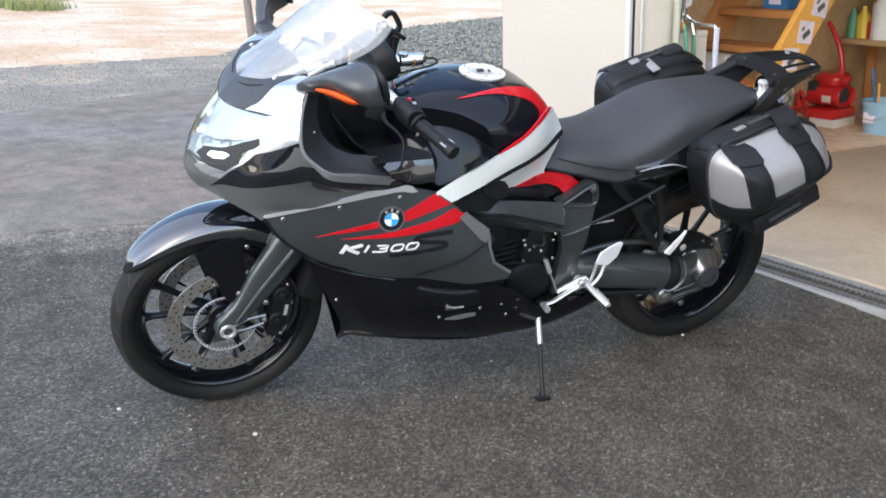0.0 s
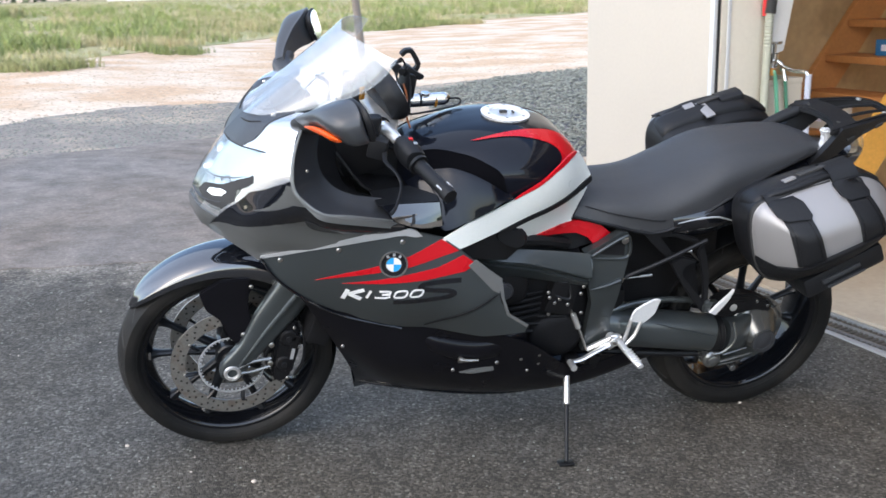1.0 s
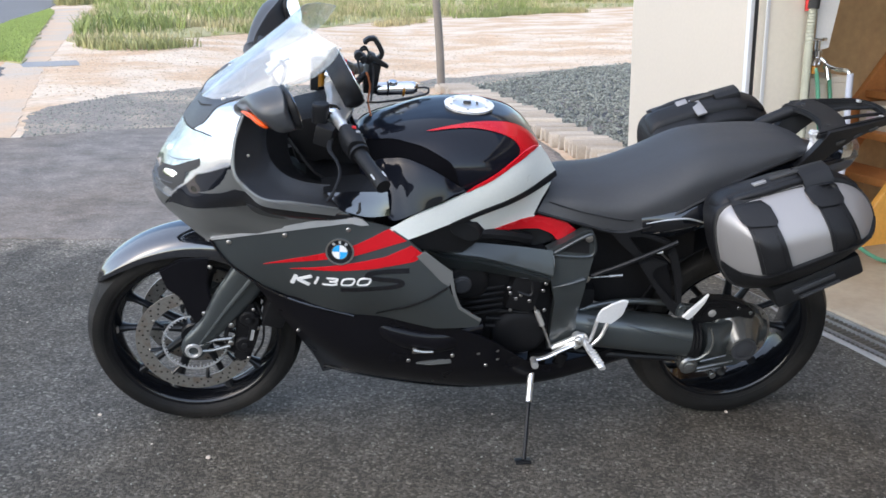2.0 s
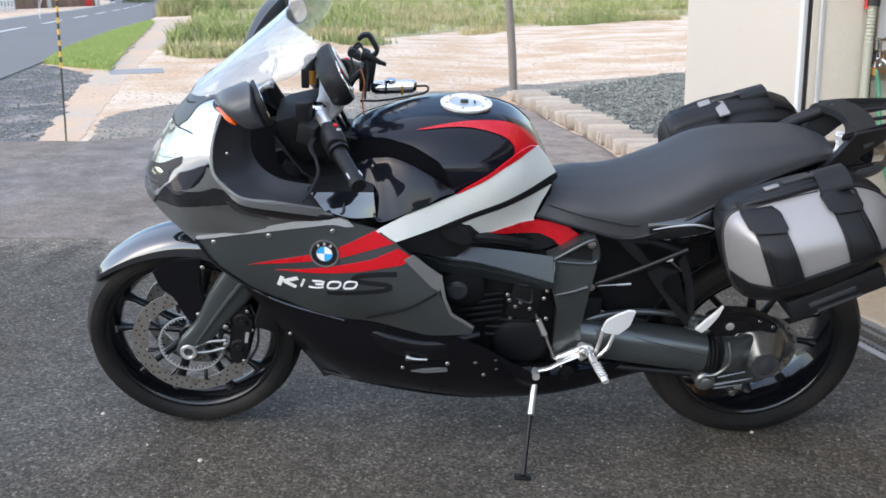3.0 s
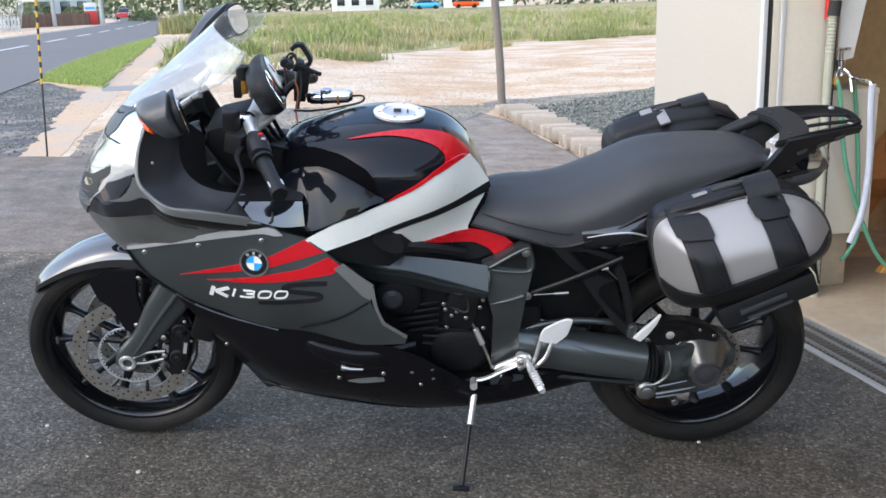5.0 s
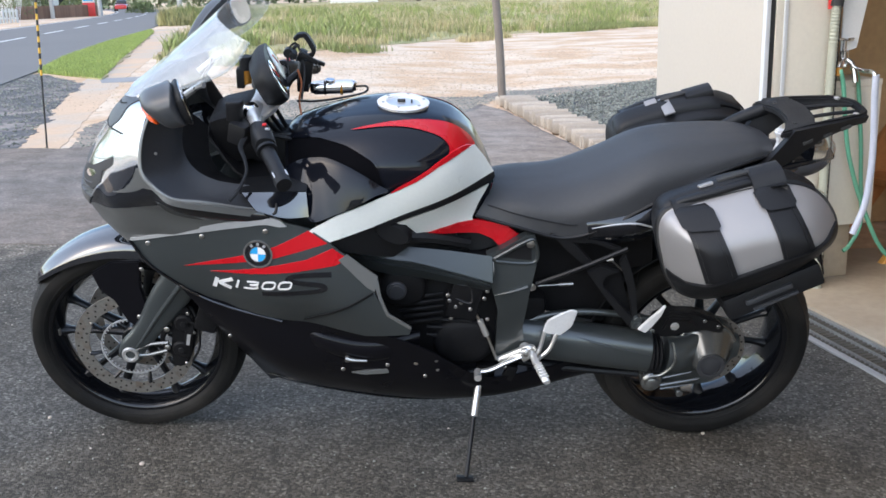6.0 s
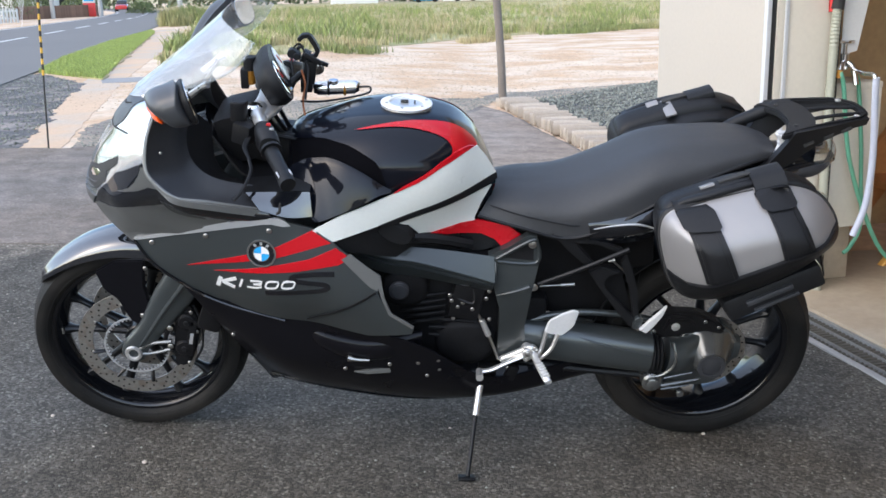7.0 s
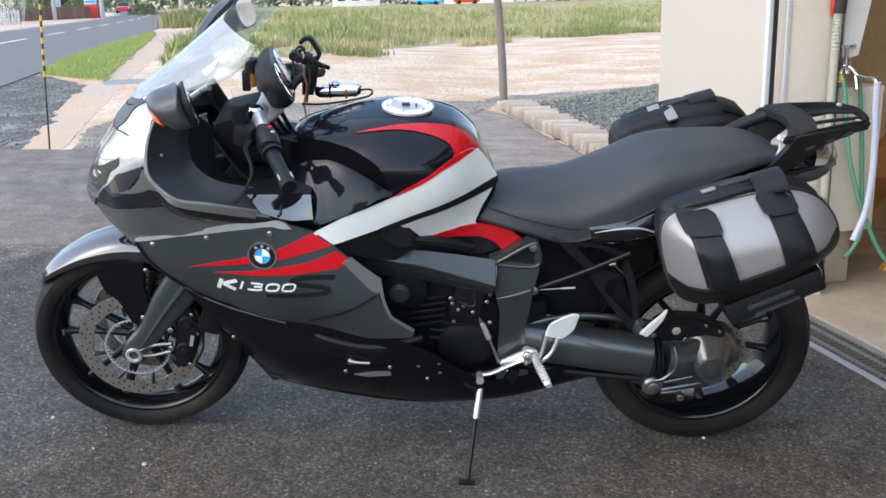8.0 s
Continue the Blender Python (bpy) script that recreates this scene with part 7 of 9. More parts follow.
for s in (-1, 1):
    hanger = part("peg_hanger", slab([(1.204, 0.617), (1.238, 0.634), (1.290, 0.617), (1.256, 0.603), (1.250, 0.585), (1.256, 0.568), (1.325, 0.497), (1.357, 0.472), (1.345, 0.442), (1.303, 0.486), (1.236, 0.572)], s * 0.168, s * 0.184, 0.003), MATT_BLACK, bike, "black cast passenger footrest hanger")
    part("hanger_leg", slab([(1.299, 0.668), (1.317, 0.632), (1.340, 0.565), (1.356, 0.472), (1.340, 0.470), (1.330, 0.52), (1.318, 0.565), (1.296, 0.622), (1.285, 0.645)], s * 0.168, s * 0.182, 0.003), MATT_BLACK, hanger)
    part("hanger_brace", slab([(1.100, 0.716), (1.150, 0.708), (1.182, 0.711), (1.215, 0.704), (1.292, 0.676), (1.288, 0.662), (1.215, 0.688), (1.170, 0.688), (1.222, 0.632), (1.204, 0.620), (1.148, 0.668), (1.118, 0.700)], s * 0.150, s * 0.164, 0.003), MATT_BLACK, hanger)
    part("inner_web", slab([(1.222, 0.63), (1.295, 0.615), (1.345, 0.47), (1.33, 0.465), (1.25, 0.57)], s * 0.140, s * 0.156, 0.003), ENGINE, hanger)
    part("passenger_peg", slab([(1.352, 0.456), (1.364, 0.452), (1.373, 0.446), (1.390, 0.466), (1.410, 0.500), (1.419, 0.531), (1.414, 0.532), (1.400, 0.513), (1.376, 0.487)], s * 0.196, s * 0.206, 0.003), SKY_ALU, bike, "folded aluminium passenger peg")
    part("peg_pivot", join(disc((1.352, 0, 0.478), 0.011, s * 0.17, s * 0.195, 18), box((0.02, 0.02, 0.022), (1.348, s * 0.188, 0.464), None, 0.005)), GRAPHITE, bike)

for s in (-1, 1):
    rest = part("foot_rest", hull([oval((1.080, s * 0.208, 0.378), 0.009, 0.010, 2.6, 14, ((0.9, 0, 0.2), (-0.2, 0, 0.9))), oval((1.088, s * 0.245, 0.372), 0.011, 0.007, 2.6, 14, ((0.9, 0, 0.2), (-0.2, 0, 0.9))), oval((1.106, s * 0.298, 0.358), 0.011, 0.007, 2.6, 14, ((0.9, 0, 0.2), (-0.2, 0, 0.9))), oval((1.109, s * 0.304, 0.356), 0.008, 0.005, 2.6, 14, ((0.9, 0, 0.2), (-0.2, 0, 0.9)))], 12, 14), ALU, bike, "ribbed aluminium footrest")
    for k in range(6):
        t = k / 6
        part("tread_rib", box((0.021, 0.003, 0.003), (1.089 + 0.017 * t, s * (0.25 + 0.05 * t), 0.3785 - 0.014 * t), pose(0, 0, 0, 0, -8, 0)), ALU, rest)
    part("rest_bracket", join(tube([(0.995, s * 0.185, 0.345), (1.04, s * 0.195, 0.375), (1.072, s * 0.20, 0.392), (1.085, s * 0.19, 0.372), (1.06, s * 0.185, 0.345)], [0.009, 0.010, 0.012, 0.009, 0.008], 10, 24), disc((1.062, 0, 0.384), 0.014, s * 0.18, s * 0.218, 20)), ALU, bike, "aluminium footrest bracket")
    bolt(bike, 1.062, s * 0.218, 0.385, 0.008, side=s)
    guard_plate = part("heel_guard", slab([(1.190, 0.509), (1.172, 0.514), (1.142, 0.500), (1.114, 0.482), (1.107, 0.465), (1.103, 0.445), (1.114, 0.438), (1.134, 0.436), (1.149, 0.432), (1.166, 0.448), (1.179, 0.462)], s * 0.196, s * 0.203, 0.003), SKY_ALU, bike, "bright aluminium heel guard")
    part("guard_leg", tube([(1.108, s * 0.200, 0.445), (1.100, s * 0.203, 0.395), (1.090, s * 0.204, 0.362)], 0.0055, 8, 8), ALU, guard_plate)
    part("guard_leg", tube([(1.140, s * 0.200, 0.440), (1.126, s * 0.203, 0.394), (1.098, s * 0.204, 0.360)], 0.0055, 8, 8), ALU, guard_plate)
part("gear_lever", join(tube([(1.062, -0.205, 0.375), (1.01, -0.21, 0.352), (0.968, -0.212, 0.330), (0.93, -0.21, 0.322)], [0.010, 0.009, 0.009, 0.008], 10, 16, squash=0.6), tube([(0.938, -0.208, 0.322), (0.936, -0.245, 0.325)], 0.010, 10, 6)), ALU, bike, "bright gear lever")
part("gear_rod", tube([(0.915, -0.172, 0.500), (0.952, -0.178, 0.432), (0.988, -0.195, 0.352)], 0.004, 8, 10), STEEL, bike, "thin gear linkage rod")
part("rod_sleeve", tube([(0.938, -0.176, 0.462), (0.958, -0.180, 0.418)], [0.008, 0.0085], 10), ALU, bike, "bright rod sleeve")
stand = part("side_stand", tube([(0.952, -0.165, 0.282), (0.945, -0.185, 0.262), (0.932, -0.245, 0.202)], [0.010, 0.0095, 0.009], 10, 10), ALU, bike, "bright upper side stand leg")
part("stand_leg", tube([(0.931, -0.247, 0.200), (0.921, -0.30, 0.138), (0.911, -0.350, 0.082)], [0.0065, 0.006, 0.006], 10, 8), MATT_BLACK, stand, "dark lower leg")
part("stand_foot", box((0.045, 0.028, 0.008), (0.908, -0.352, 0.078), pose(0, 0, 0, -11.5, 0, 0), 0.003), MATT_BLACK, stand)
part("stand_pivot", join(disc((0.955, 0, 0.288), 0.014, -0.15, -0.185, 20), box((0.05, 0.03, 0.04), (0.965, -0.15, 0.285), None, 0.006)), ENGINE, bike)
for u, v, w in ((0.948, -0.186, 0.290), (0.985, -0.178, 0.276), (1.05, -0.158, 0.262), (1.02, -0.16, 0.30)):
    bolt(bike, u, v, w, 0.007)
part("stand_switch", box((0.03, 0.02, 0.045), (1.03, -0.165, 0.29), pose(0, 0, 0, 0, 20, 0), 0.005), ENGINE, bike)

# handlebars and cockpit
for s in (-1, 1):
    bar = part("handlebar", tube([(0.370, s * 0.10, 1.005), (0.375, s * 0.16, 1.010), (0.392, s * 0.215, 1.002), (0.405, s * 0.25, 0.992)], [0.022, 0.016, 0.013, 0.0115], 12, 16), ALU, bike, "polished aluminium handlebar")
    part("switch_pod", hull([oval((0.398, s * 0.232, 0.998), 0.022, 0.026, 2.6, 16), oval((0.408, s * 0.262, 0.990), 0.026, 0.030, 2.6, 16), oval((0.420, s * 0.292, 0.980), 0.024, 0.026, 2.6, 16)], 8, 16), MATT_BLACK, bar, "black switch pod")
    part("grip_flange", tube([(0.421, s * 0.297, 0.979), (0.424, s * 0.304, 0.977)], 0.025, 14), MATT_BLACK, bar)
    part("grip", tube([(0.424, s * 0.305, 0.977), (0.446, s * 0.355, 0.964), (0.464, s * 0.398, 0.953)], [0.0175, 0.0165, 0.017], 14, 12), MATT_BLACK, bar, "dark rubber grip")
    part("bar_end", tube([(0.464, s * 0.399, 0.953), (0.472, s * 0.418, 0.948)], [0.0185, 0.0175], 14), MATT_BLACK, bar, "black bar end weight")
    for a in (40, 150):
        ca, sa = 0.0178 * math.cos(radians(a)), 0.0178 * math.sin(radians(a))
        part("grip_tick", tube([(0.4585 + 0.9 * ca, s * 0.386 - s * 0.35 * ca, 0.9565 + sa), (0.4665 + 0.9 * ca, s * 0.404 - s * 0.35 * ca, 0.952 + sa)], 0.0022, 6, 4), SILVER_LINE, bar, "pale stripe at the grip's end")
    for k in range(2):
        part("switch", box((0.010, 0.010, 0.014), (0.412 + 0.008 * k, s * (0.250 + 0.014 * k), 1.018 - 0.006 * k), None, 0.002), LENS_RED if k == 0 else SILVER_LINE, bar, "red switch" if k == 0 else "grey switch")
    part("reservoir", hull([oval((0.333, s * 0.175, 1.005), 0.019, 0.018, 2.6, 18, ((1, 0, 0), (0, 1, 0))), oval((0.335, s * 0.175, 1.045), 0.021, 0.019, 2.6, 18, ((1, 0, 0), (0, 1, 0))), oval((0.336, s * 0.175, 1.052), 0.018, 0.016, 2.6, 18, ((1, 0, 0), (0, 1, 0)))], 8, 18), MATT_BLACK, bar, "black fluid reservoir")
    part("master_cylinder", box((0.045, 0.05, 0.05), (0.348, s * 0.19, 0.980), pose(0, 0, 0, 0, 10, s * 20), 0.006), MATT_BLACK, bar)
    part("lever", tube([(0.360, s * 0.21, 0.975), (0.355, s * 0.25, 0.965), (0.372, s * 0.30, 0.955), (0.378, s * 0.33, 0.935), (0.360, s * 0.37, 0.905), (0.345, s * 0.385, 0.893)], [0.007, 0.006, 0.0042, 0.004, 0.0038, 0.005], 8, 24, squash=0.7), MATT_BLACK, bar, "black lever")
part("top_yoke", hull([oval((0.375, -0.15, 0.998), 0.022, 0.012, 3, 16), oval((0.385, -0.08, 1.0), 0.034, 0.014, 3, 16), oval((0.39, 0, 1.0), 0.036, 0.015, 3, 16), oval((0.385, 0.08, 1.0), 0.034, 0.014, 3, 16), oval((0.375, 0.15, 0.998), 0.022, 0.012, 3, 16)], 16, 16), ALU, bike, "cast aluminium top yoke")
for s in (-1, 1):
    part("bar_clamp", disc((0.362, s * 0.135, 0), 0.022, 1.0, 1.030, 20, "w", edge=0.3), CHROME, bike, "bright bar clamp")
DASH = pose(0.395, 0.0, 1.055, 0, -28, 8)
dash_bm = hull([oval((-0.028, 0, 0), 0.105, 0.052, 2.8, 24, ((0, 1, 0), (0, 0, 1))), oval((0.0, 0, 0.002), 0.118, 0.064, 2.8, 24, ((0, 1, 0), (0, 0, 1))), oval((0.022, 0, 0.004), 0.115, 0.062, 2.8, 24, ((0, 1, 0), (0, 0, 1)))], 10, 24)
dash_bm.transform(DASH)
dash = part("instrument_panel", dash_bm, MATT_BLACK, bike, "black instrument panel")
for y in (-0.058, 0.058):
    face = disc((0, y, 0.004), 0.046, 0.022, 0.026, 32, "u")
    face.transform(DASH)
    part("dial", face, CHROME if y < 0 else WHITE, dash, "round dial with a pale face")
    dial_hand = box((0.002, 0.003, 0.034), (0.027, y, 0.016), pose(0, 0, 0, 35, 0, 0))
    dial_hand.transform(DASH)
    part("needle", dial_hand, LENS_RED, dash)
part("ignition_barrel", disc((0.425, 0, 0), 0.018, 1.0, 1.025, 20, "w"), CHROME, bike, "chrome ignition lock")
part("yellow_reservoir", join(disc((0.335, 0.015, 0), 0.013, 1.03, 1.068, 20, "w"), ), BRASS_YELLOW, bike, "amber fluid reservoir")
part("reservoir_lid", join(disc((0.335, 0.015, 0), 0.016, 1.066, 1.100, 20, "w"), box((0.02, 0.03, 0.05), (0.322, 0.015, 1.045), None, 0.004)), MATT_BLACK, bike)
# Black box added to fill the shaded hollow behind the dash.
part("cockpit_filler", box((0.13, 0.20, 0.13), (0.325, 0, 0.925), pose(0, 0, 0, 0, -15, 0), 0.03), ENGINE, bike, "black filler for the shade behind the dash")
mount = part("phone_mount", box((0.034, 0.05, 0.062), (0.474, 0.09, 1.045), pose(0, 0, 0, 0, 8, 10), 0.006), MATT_BLACK, bike, "black device cradle on a ball arm")
part("cradle_arm", tube([(0.42, 0.06, 1.0), (0.44, 0.08, 1.025), (0.47, 0.10, 1.04)], [0.012, 0.009, 0.012], 10, 8), MATT_BLACK, mount)
part("cradle_clip", join(slab(band([(0.450, 1.126), (0.462, 1.138), (0.480, 1.139)], 0.011), 0.070, 0.092, 0.002), slab(band([(0.477, 1.139), (0.490, 1.120), (0.500, 1.100)], 0.012), 0.070, 0.094, 0.002), slab(band([(0.500, 1.102), (0.494, 1.088), (0.478, 1.082)], 0.011), 0.072, 0.092, 0.002)), MATT_BLACK, mount, "bent flat clamp")
part("cradle_knob", join(disc((0.436, 0, 1.098), 0.012, 0.05, 0.075, 16), disc((0.448, 0, 1.092), 0.009, 0.045, 0.08, 16)), MATT_BLACK, mount)
part("cradle_block", box((0.020, 0.03, 0.030), (0.468, 0.082, 1.085), pose(0, 0, 0, 0, 25, 0), 0.004), MATT_BLACK, mount)
part("cradle_clip", tube([(0.452, 0.12, 1.06), (0.445, 0.11, 1.095), (0.458, 0.10, 1.105)], 0.005, 8, 12), MATT_BLACK, mount)
for size, at, tilt in (((0.05, 0.012, 0.012), (0.488, 0.06, 1.085), 30), ((0.045, 0.012, 0.010), (0.50, 0.13, 1.055), 20), ((0.03, 0.05, 0.04), (0.468, 0.10, 1.01), 0)):
    part("cradle_jaw", box(size, at, pose(0, 0, 0, 0, tilt, 0), 0.003), MATT_BLACK, mount)
gadget = part("tube_device", tube([(0.490, 0.125, 0.985), (0.50, 0.125, 0.986), (0.585, 0.125, 0.992), (0.595, 0.125, 0.992)], [0.014, 0.018, 0.018, 0.014], 16, 14), CHROME, bike, "silver tube device tied on with cable")
part("end_cap", join(tube([(0.588, 0.125, 0.992), (0.602, 0.125, 0.993)], [0.017, 0.011], 14), tube([(0.483, 0.125, 0.984), (0.492, 0.125, 0.985)], [0.011, 0.015], 14)), MATT_BLACK, gadget)
part("knob", disc((0.535, 0.12, 0), 0.013, 1.003, 1.012, 18, "w"), CHROME, gadget)
for u in (0.522, 0.565):
    part("cable_tie", lathe([(0.0185, -0.003), (0.020, 0), (0.0185, 0.003)], (0, 0, 0), 20), BRASS_YELLOW if u > 0.55 else MATT_BLACK, gadget).matrix_basis = Matrix.Translation((u, 0.125, 0.988)) @ pose(0, 0, 0, 0, 0, 90)
COPPER = material("copper-brown wire", (0.35, 0.12, 0.05), 0.5)
part("wire", tube([(0.60, 0.125, 0.993), (0.63, 0.12, 0.995), (0.625, 0.10, 0.985), (0.56, 0.10, 0.968), (0.50, 0.08, 0.965), (0.47, 0.05, 0.975), (0.46, 0.02, 0.985)], 0.003, 6, 40), MATT_BLACK, bike, "thin black wire")
part("wire", tube([(0.458, 0.06, 1.055), (0.468, 0.05, 1.02), (0.463, 0.03, 0.985), (0.47, 0.0, 0.955)], 0.0028, 6, 24), COPPER, bike, "thin brown wire")
part("wire", tube([(0.44, 0.03, 1.05), (0.435, 0.06, 1.10), (0.455, 0.08, 1.115), (0.475, 0.06, 1.06), (0.47, 0.02, 0.99)], 0.003, 6, 30), MATT_BLACK, bike, "thin black wire")
for k in range(5):
    part("harness", tube([(0.36 + 0.012 * k, -0.14 + 0.03 * k, 0.98), (0.40 + 0.01 * k, -0.10 + 0.03 * k, 0.94 - 0.01 * k), (0.46, -0.08 + 0.03 * k, 0.92), (0.50, -0.06 + 0.02 * k, 0.90)], 0.0055, 6, 14), MATT_BLACK, bike)

# hard cases
CASE_RING = ring([(-0.198, 0.028), (-0.193, 0.085), (-0.174, 0.118), (-0.135, 0.129), (-0.05, 0.131), (0.04, 0.128), (0.11, 0.114), (0.16, 0.088), (0.191, 0.050), (0.208, 0.002), (0.206, -0.036), (0.18, -0.066),
                  (0.10, -0.102), (0.0, -0.122), (-0.10, -0.122), (-0.165, -0.098), (-0.193, -0.046)], 72)
CASE_NEXT = np.roll(CASE_RING, -1, axis=0)


def lid_height(x, y):
    """How far the lid bulges at a place on the case's side, by its distance from the rim."""
    d = CASE_NEXT - CASE_RING
    p = np.array((x, y))
    k = np.clip(((p - CASE_RING) * d).sum(1) / (d * d).sum(1), 0, 1)[:, None]
    far = np.linalg.norm(CASE_RING + k * d - p, axis=1).min()
    return -0.004 - 0.106 * math.sin(math.pi / 2 * min(far / 0.105, 1.0)) ** 0.92


def case_outline(scale):
    return [(x * scale, y * scale) for x, y in CASE_RING]


def hard_case(s):
    base = pose(1.538, s * 0.332, 0.792, 0, -18, 0) if s < 0 else pose(1.538, s * 0.332, 0.792, 0, -18, 0) @ Matrix.Diagonal((1, -1, 1, 1))
    base = base @ pose(0, 0, 0, -6, 0, 0)

    def put(bm):
        bm.transform(base)
        if s > 0:
            bmesh.ops.reverse_faces(bm, faces=bm.faces)
        return bm
    rings = []
    for v, k in ((0.135, 0.88), (0.125, 0.95), (0.07, 1.0), (0.022, 1.03), (0.008, 1.035), (0.002, 1.02), (0.001, 0.985)):
        rings.append([(x, v, y) for x, y in case_outline(k)])
    case = part("hard_case", put(hull(rings, 18, 72)), MATT_BLACK, bike, "silver and black hard luggage case")
    part("lid", put(panel(case_outline(0.988), lid_height, 0, 0.004, 0.012, flip=1)), CASE_SILVER, case, "silver bulging lid", sharp=60)
    part("lid_lip", put(tube([(x, -0.003, y) for x, y in case_outline(0.982)] + [(case_outline(0.982)[0][0], -0.003, case_outline(0.982)[0][1])], 0.0035, 6)), CASE_SILVER, case)
    for top0, top1, low0, low1 in ((-0.142, -0.076, -0.128, -0.056), (0.040, 0.104, 0.052, 0.126)):
        def strip(a, b, y0, y1):
            def at(y, x0, x1):
                return x0 + (x1 - x0) * (0.12 - y) / 0.15
            return [(at(y0, top0, low0) + (top1 - top0) * a, y0), (at(y1, top0, low0) + (low1 - low0) * a, y1), (at(y1, top1, low1) - (low1 - low0) * (1 - b), y1), (at(y0, top1, low1) - (top1 - top0) * (1 - b), y0)]
        part("strap", put(panel(strip(0, 1, 0.122, -0.034), lid_height, 0.007, 0.010, 0.014)), MATT_BLACK, case, "black moulded band")
        for a, b in ((0.10, 0.17), (0.84, 0.90)):
            part("strap_ridge", put(panel(strip(a, b, 0.085, -0.030), lid_height, 0.0095, 0.004, 0.014)), MATT_BLACK, case)
        part("buckle", put(panel([(top0 - 0.006, 0.100), (top0 - 0.010, 0.121), (top0 + 0.002, 0.128), (top1 - 0.004, 0.126), (top1 + 0.008, 0.116), (top1 + 0.010, 0.090), (top1 + 0.002, 0.084), (top0 + 0.008, 0.092)], lid_height, 0.016, 0.014, 0.010)), MATT_BLACK, case, "black buckle")
    low = sorted((p for p in case_outline(1.0) if p[1] < -0.045 or (p[1] < -0.01 and p[0] > 0)), key=lambda p: p[0])
    part("skirt", put(panel(low + [(0.206, -0.004), (0.185, -0.004), (0.124, -0.016), (0.055, -0.018), (-0.06, -0.030), (-0.128, -0.040), (-0.165, -0.038), (-0.184, -0.026), (-0.196, -0.014), (-0.197, -0.03)], lid_height, 0.010, 0.014, 0.013)), MATT_BLACK, case, "black lower skirt")
    part("skirt_ledge", put(panel([(0.190, -0.006), (0.124, -0.017), (0.055, -0.019), (-0.06, -0.031), (-0.128, -0.041), (-0.165, -0.040), (-0.165, -0.046), (-0.128, -0.049), (-0.06, -0.039), (0.055, -0.027), (0.124, -0.025), (0.188, -0.014)], lid_height, 0.013, 0.006, 0.013)), MATT_BLACK, case)
    part("skirt_box", put(box((0.240, 0.125, 0.060), (0.034, 0.018, -0.131), pose(0, 0, 0, 0, -9, 0), 0.012)), MATT_BLACK, case)
    part("skirt_step", put(box((0.115, 0.012, 0.014), (0.020, -0.047, -0.129), pose(0, 0, 0, 0, -9, 0), 0.004)), DARK_GREY, case)
    part("skirt_step", put(box((0.110, 0.012, 0.007), (0.034, -0.046, -0.150), pose(0, 0, 0, 0, -9, 0), 0.002)), DARK_GREY, case)
    part("top_rail", put(hull([[(x, v, y + dy) for v, y in ((0.012, 0.116), (0.004, 0.124), (0.010, 0.138), (0.030, 0.146), (0.075, 0.142), (0.090, 0.130), (0.088, 0.112))] for x, dy in ((-0.185, -0.050), (-0.178, -0.022), (-0.155, -0.004), (-0.10, 0.002), (0.0, 0.006), (0.09, -0.002), (0.118, -0.012))], 24, 20)), MATT_BLACK, case, "black carry handle rail")
    part("handle_bar", put(hull([oval((x, -0.001 + 0.5 * abs(x + 0.045) ** 1.6, 0.137 + dy), 0.012, 0.008, 3, 14, ((0, 1, 0.1), (0, -0.1, 1))) for x, dy in ((-0.150, -0.010), (-0.125, -0.002), (-0.06, 0.002), (0.02, 0.002), (0.05, -0.002))], 16, 14)), MATT_BLACK, case, "black moulded carry handle")
    part("handle_gap", put(box((0.155, 0.006, 0.010), (-0.045, -0.006, 0.1255), pose(0, 0, 0, 0, 1, 0))), GAP_DARK, case, "dark slot below the handle")
    part("handle_slot", put(box((0.075, 0.018, 0.006), (0.004, 0.032, 0.1535), pose(0, 0, 0, 0, -2, 0), 0.002)), GAP_DARK, case)
    part("badge_plate", put(box((0.034, 0.022, 0.007), (-0.062, 0.030, 0.1505), pose(0, 0, 0, -12, -3, 0), 0.002)), CASE_SILVER, case, "small silver plate")
    if s > 0:
        part("grey_strap", put(box((0.030, 0.085, 0.006), (-0.026, 0.070, 0.1465), pose(0, 0, 0, -4, -3, 0), 0.002)), CASE_SILVER, case, "light grey strap across the rail")
    part("lid_seam", put(tube([(x, -0.0005, y) for x, y in case_outline(1.008)] + [(case_outline(1.008)[0][0], -0.0005, case_outline(1.008)[0][1])], 0.003, 6)), GAP_DARK, case)
    part("case_latch", put(hull([[(x, v, y) for v, y in ((-0.014, 0.116), (-0.016, 0.128), (-0.006, 0.142), (0.012, 0.154), (0.055, 0.156), (0.062, 0.13), (0.03, 0.112))] for x in (0.036, 0.040, 0.104, 0.110)], 10, 20)), MATT_BLACK, case, "black latch block")
    part("case_latch", put(hull([[(x, v, y) for v, y in ((-0.012, 0.112), (-0.014, 0.122), (-0.004, 0.134), (0.010, 0.140), (0.03, 0.138), (0.03, 0.112))] for x in (-0.150, -0.146, -0.082, -0.078)], 10, 20)), MATT_BLACK, case, "black latch block")
    part("tail_block", put(hull([oval((x, 0.040, y), 0.045, h, 3, 16, ((0, 1, 0), (0, 0, 1))) for x, y, h in ((0.105, 0.120, 0.014), (0.14, 0.106, 0.012), (0.175, 0.082, 0.010))], 10, 16)), MATT_BLACK, case)
    part("mount_arm", put(tube([(-0.1, 0.13, 0.06), (-0.12, 0.2, 0.07)], 0.014, 8)), MATT_BLACK, case)
    return case


hard_case(-1)
hard_case(1)


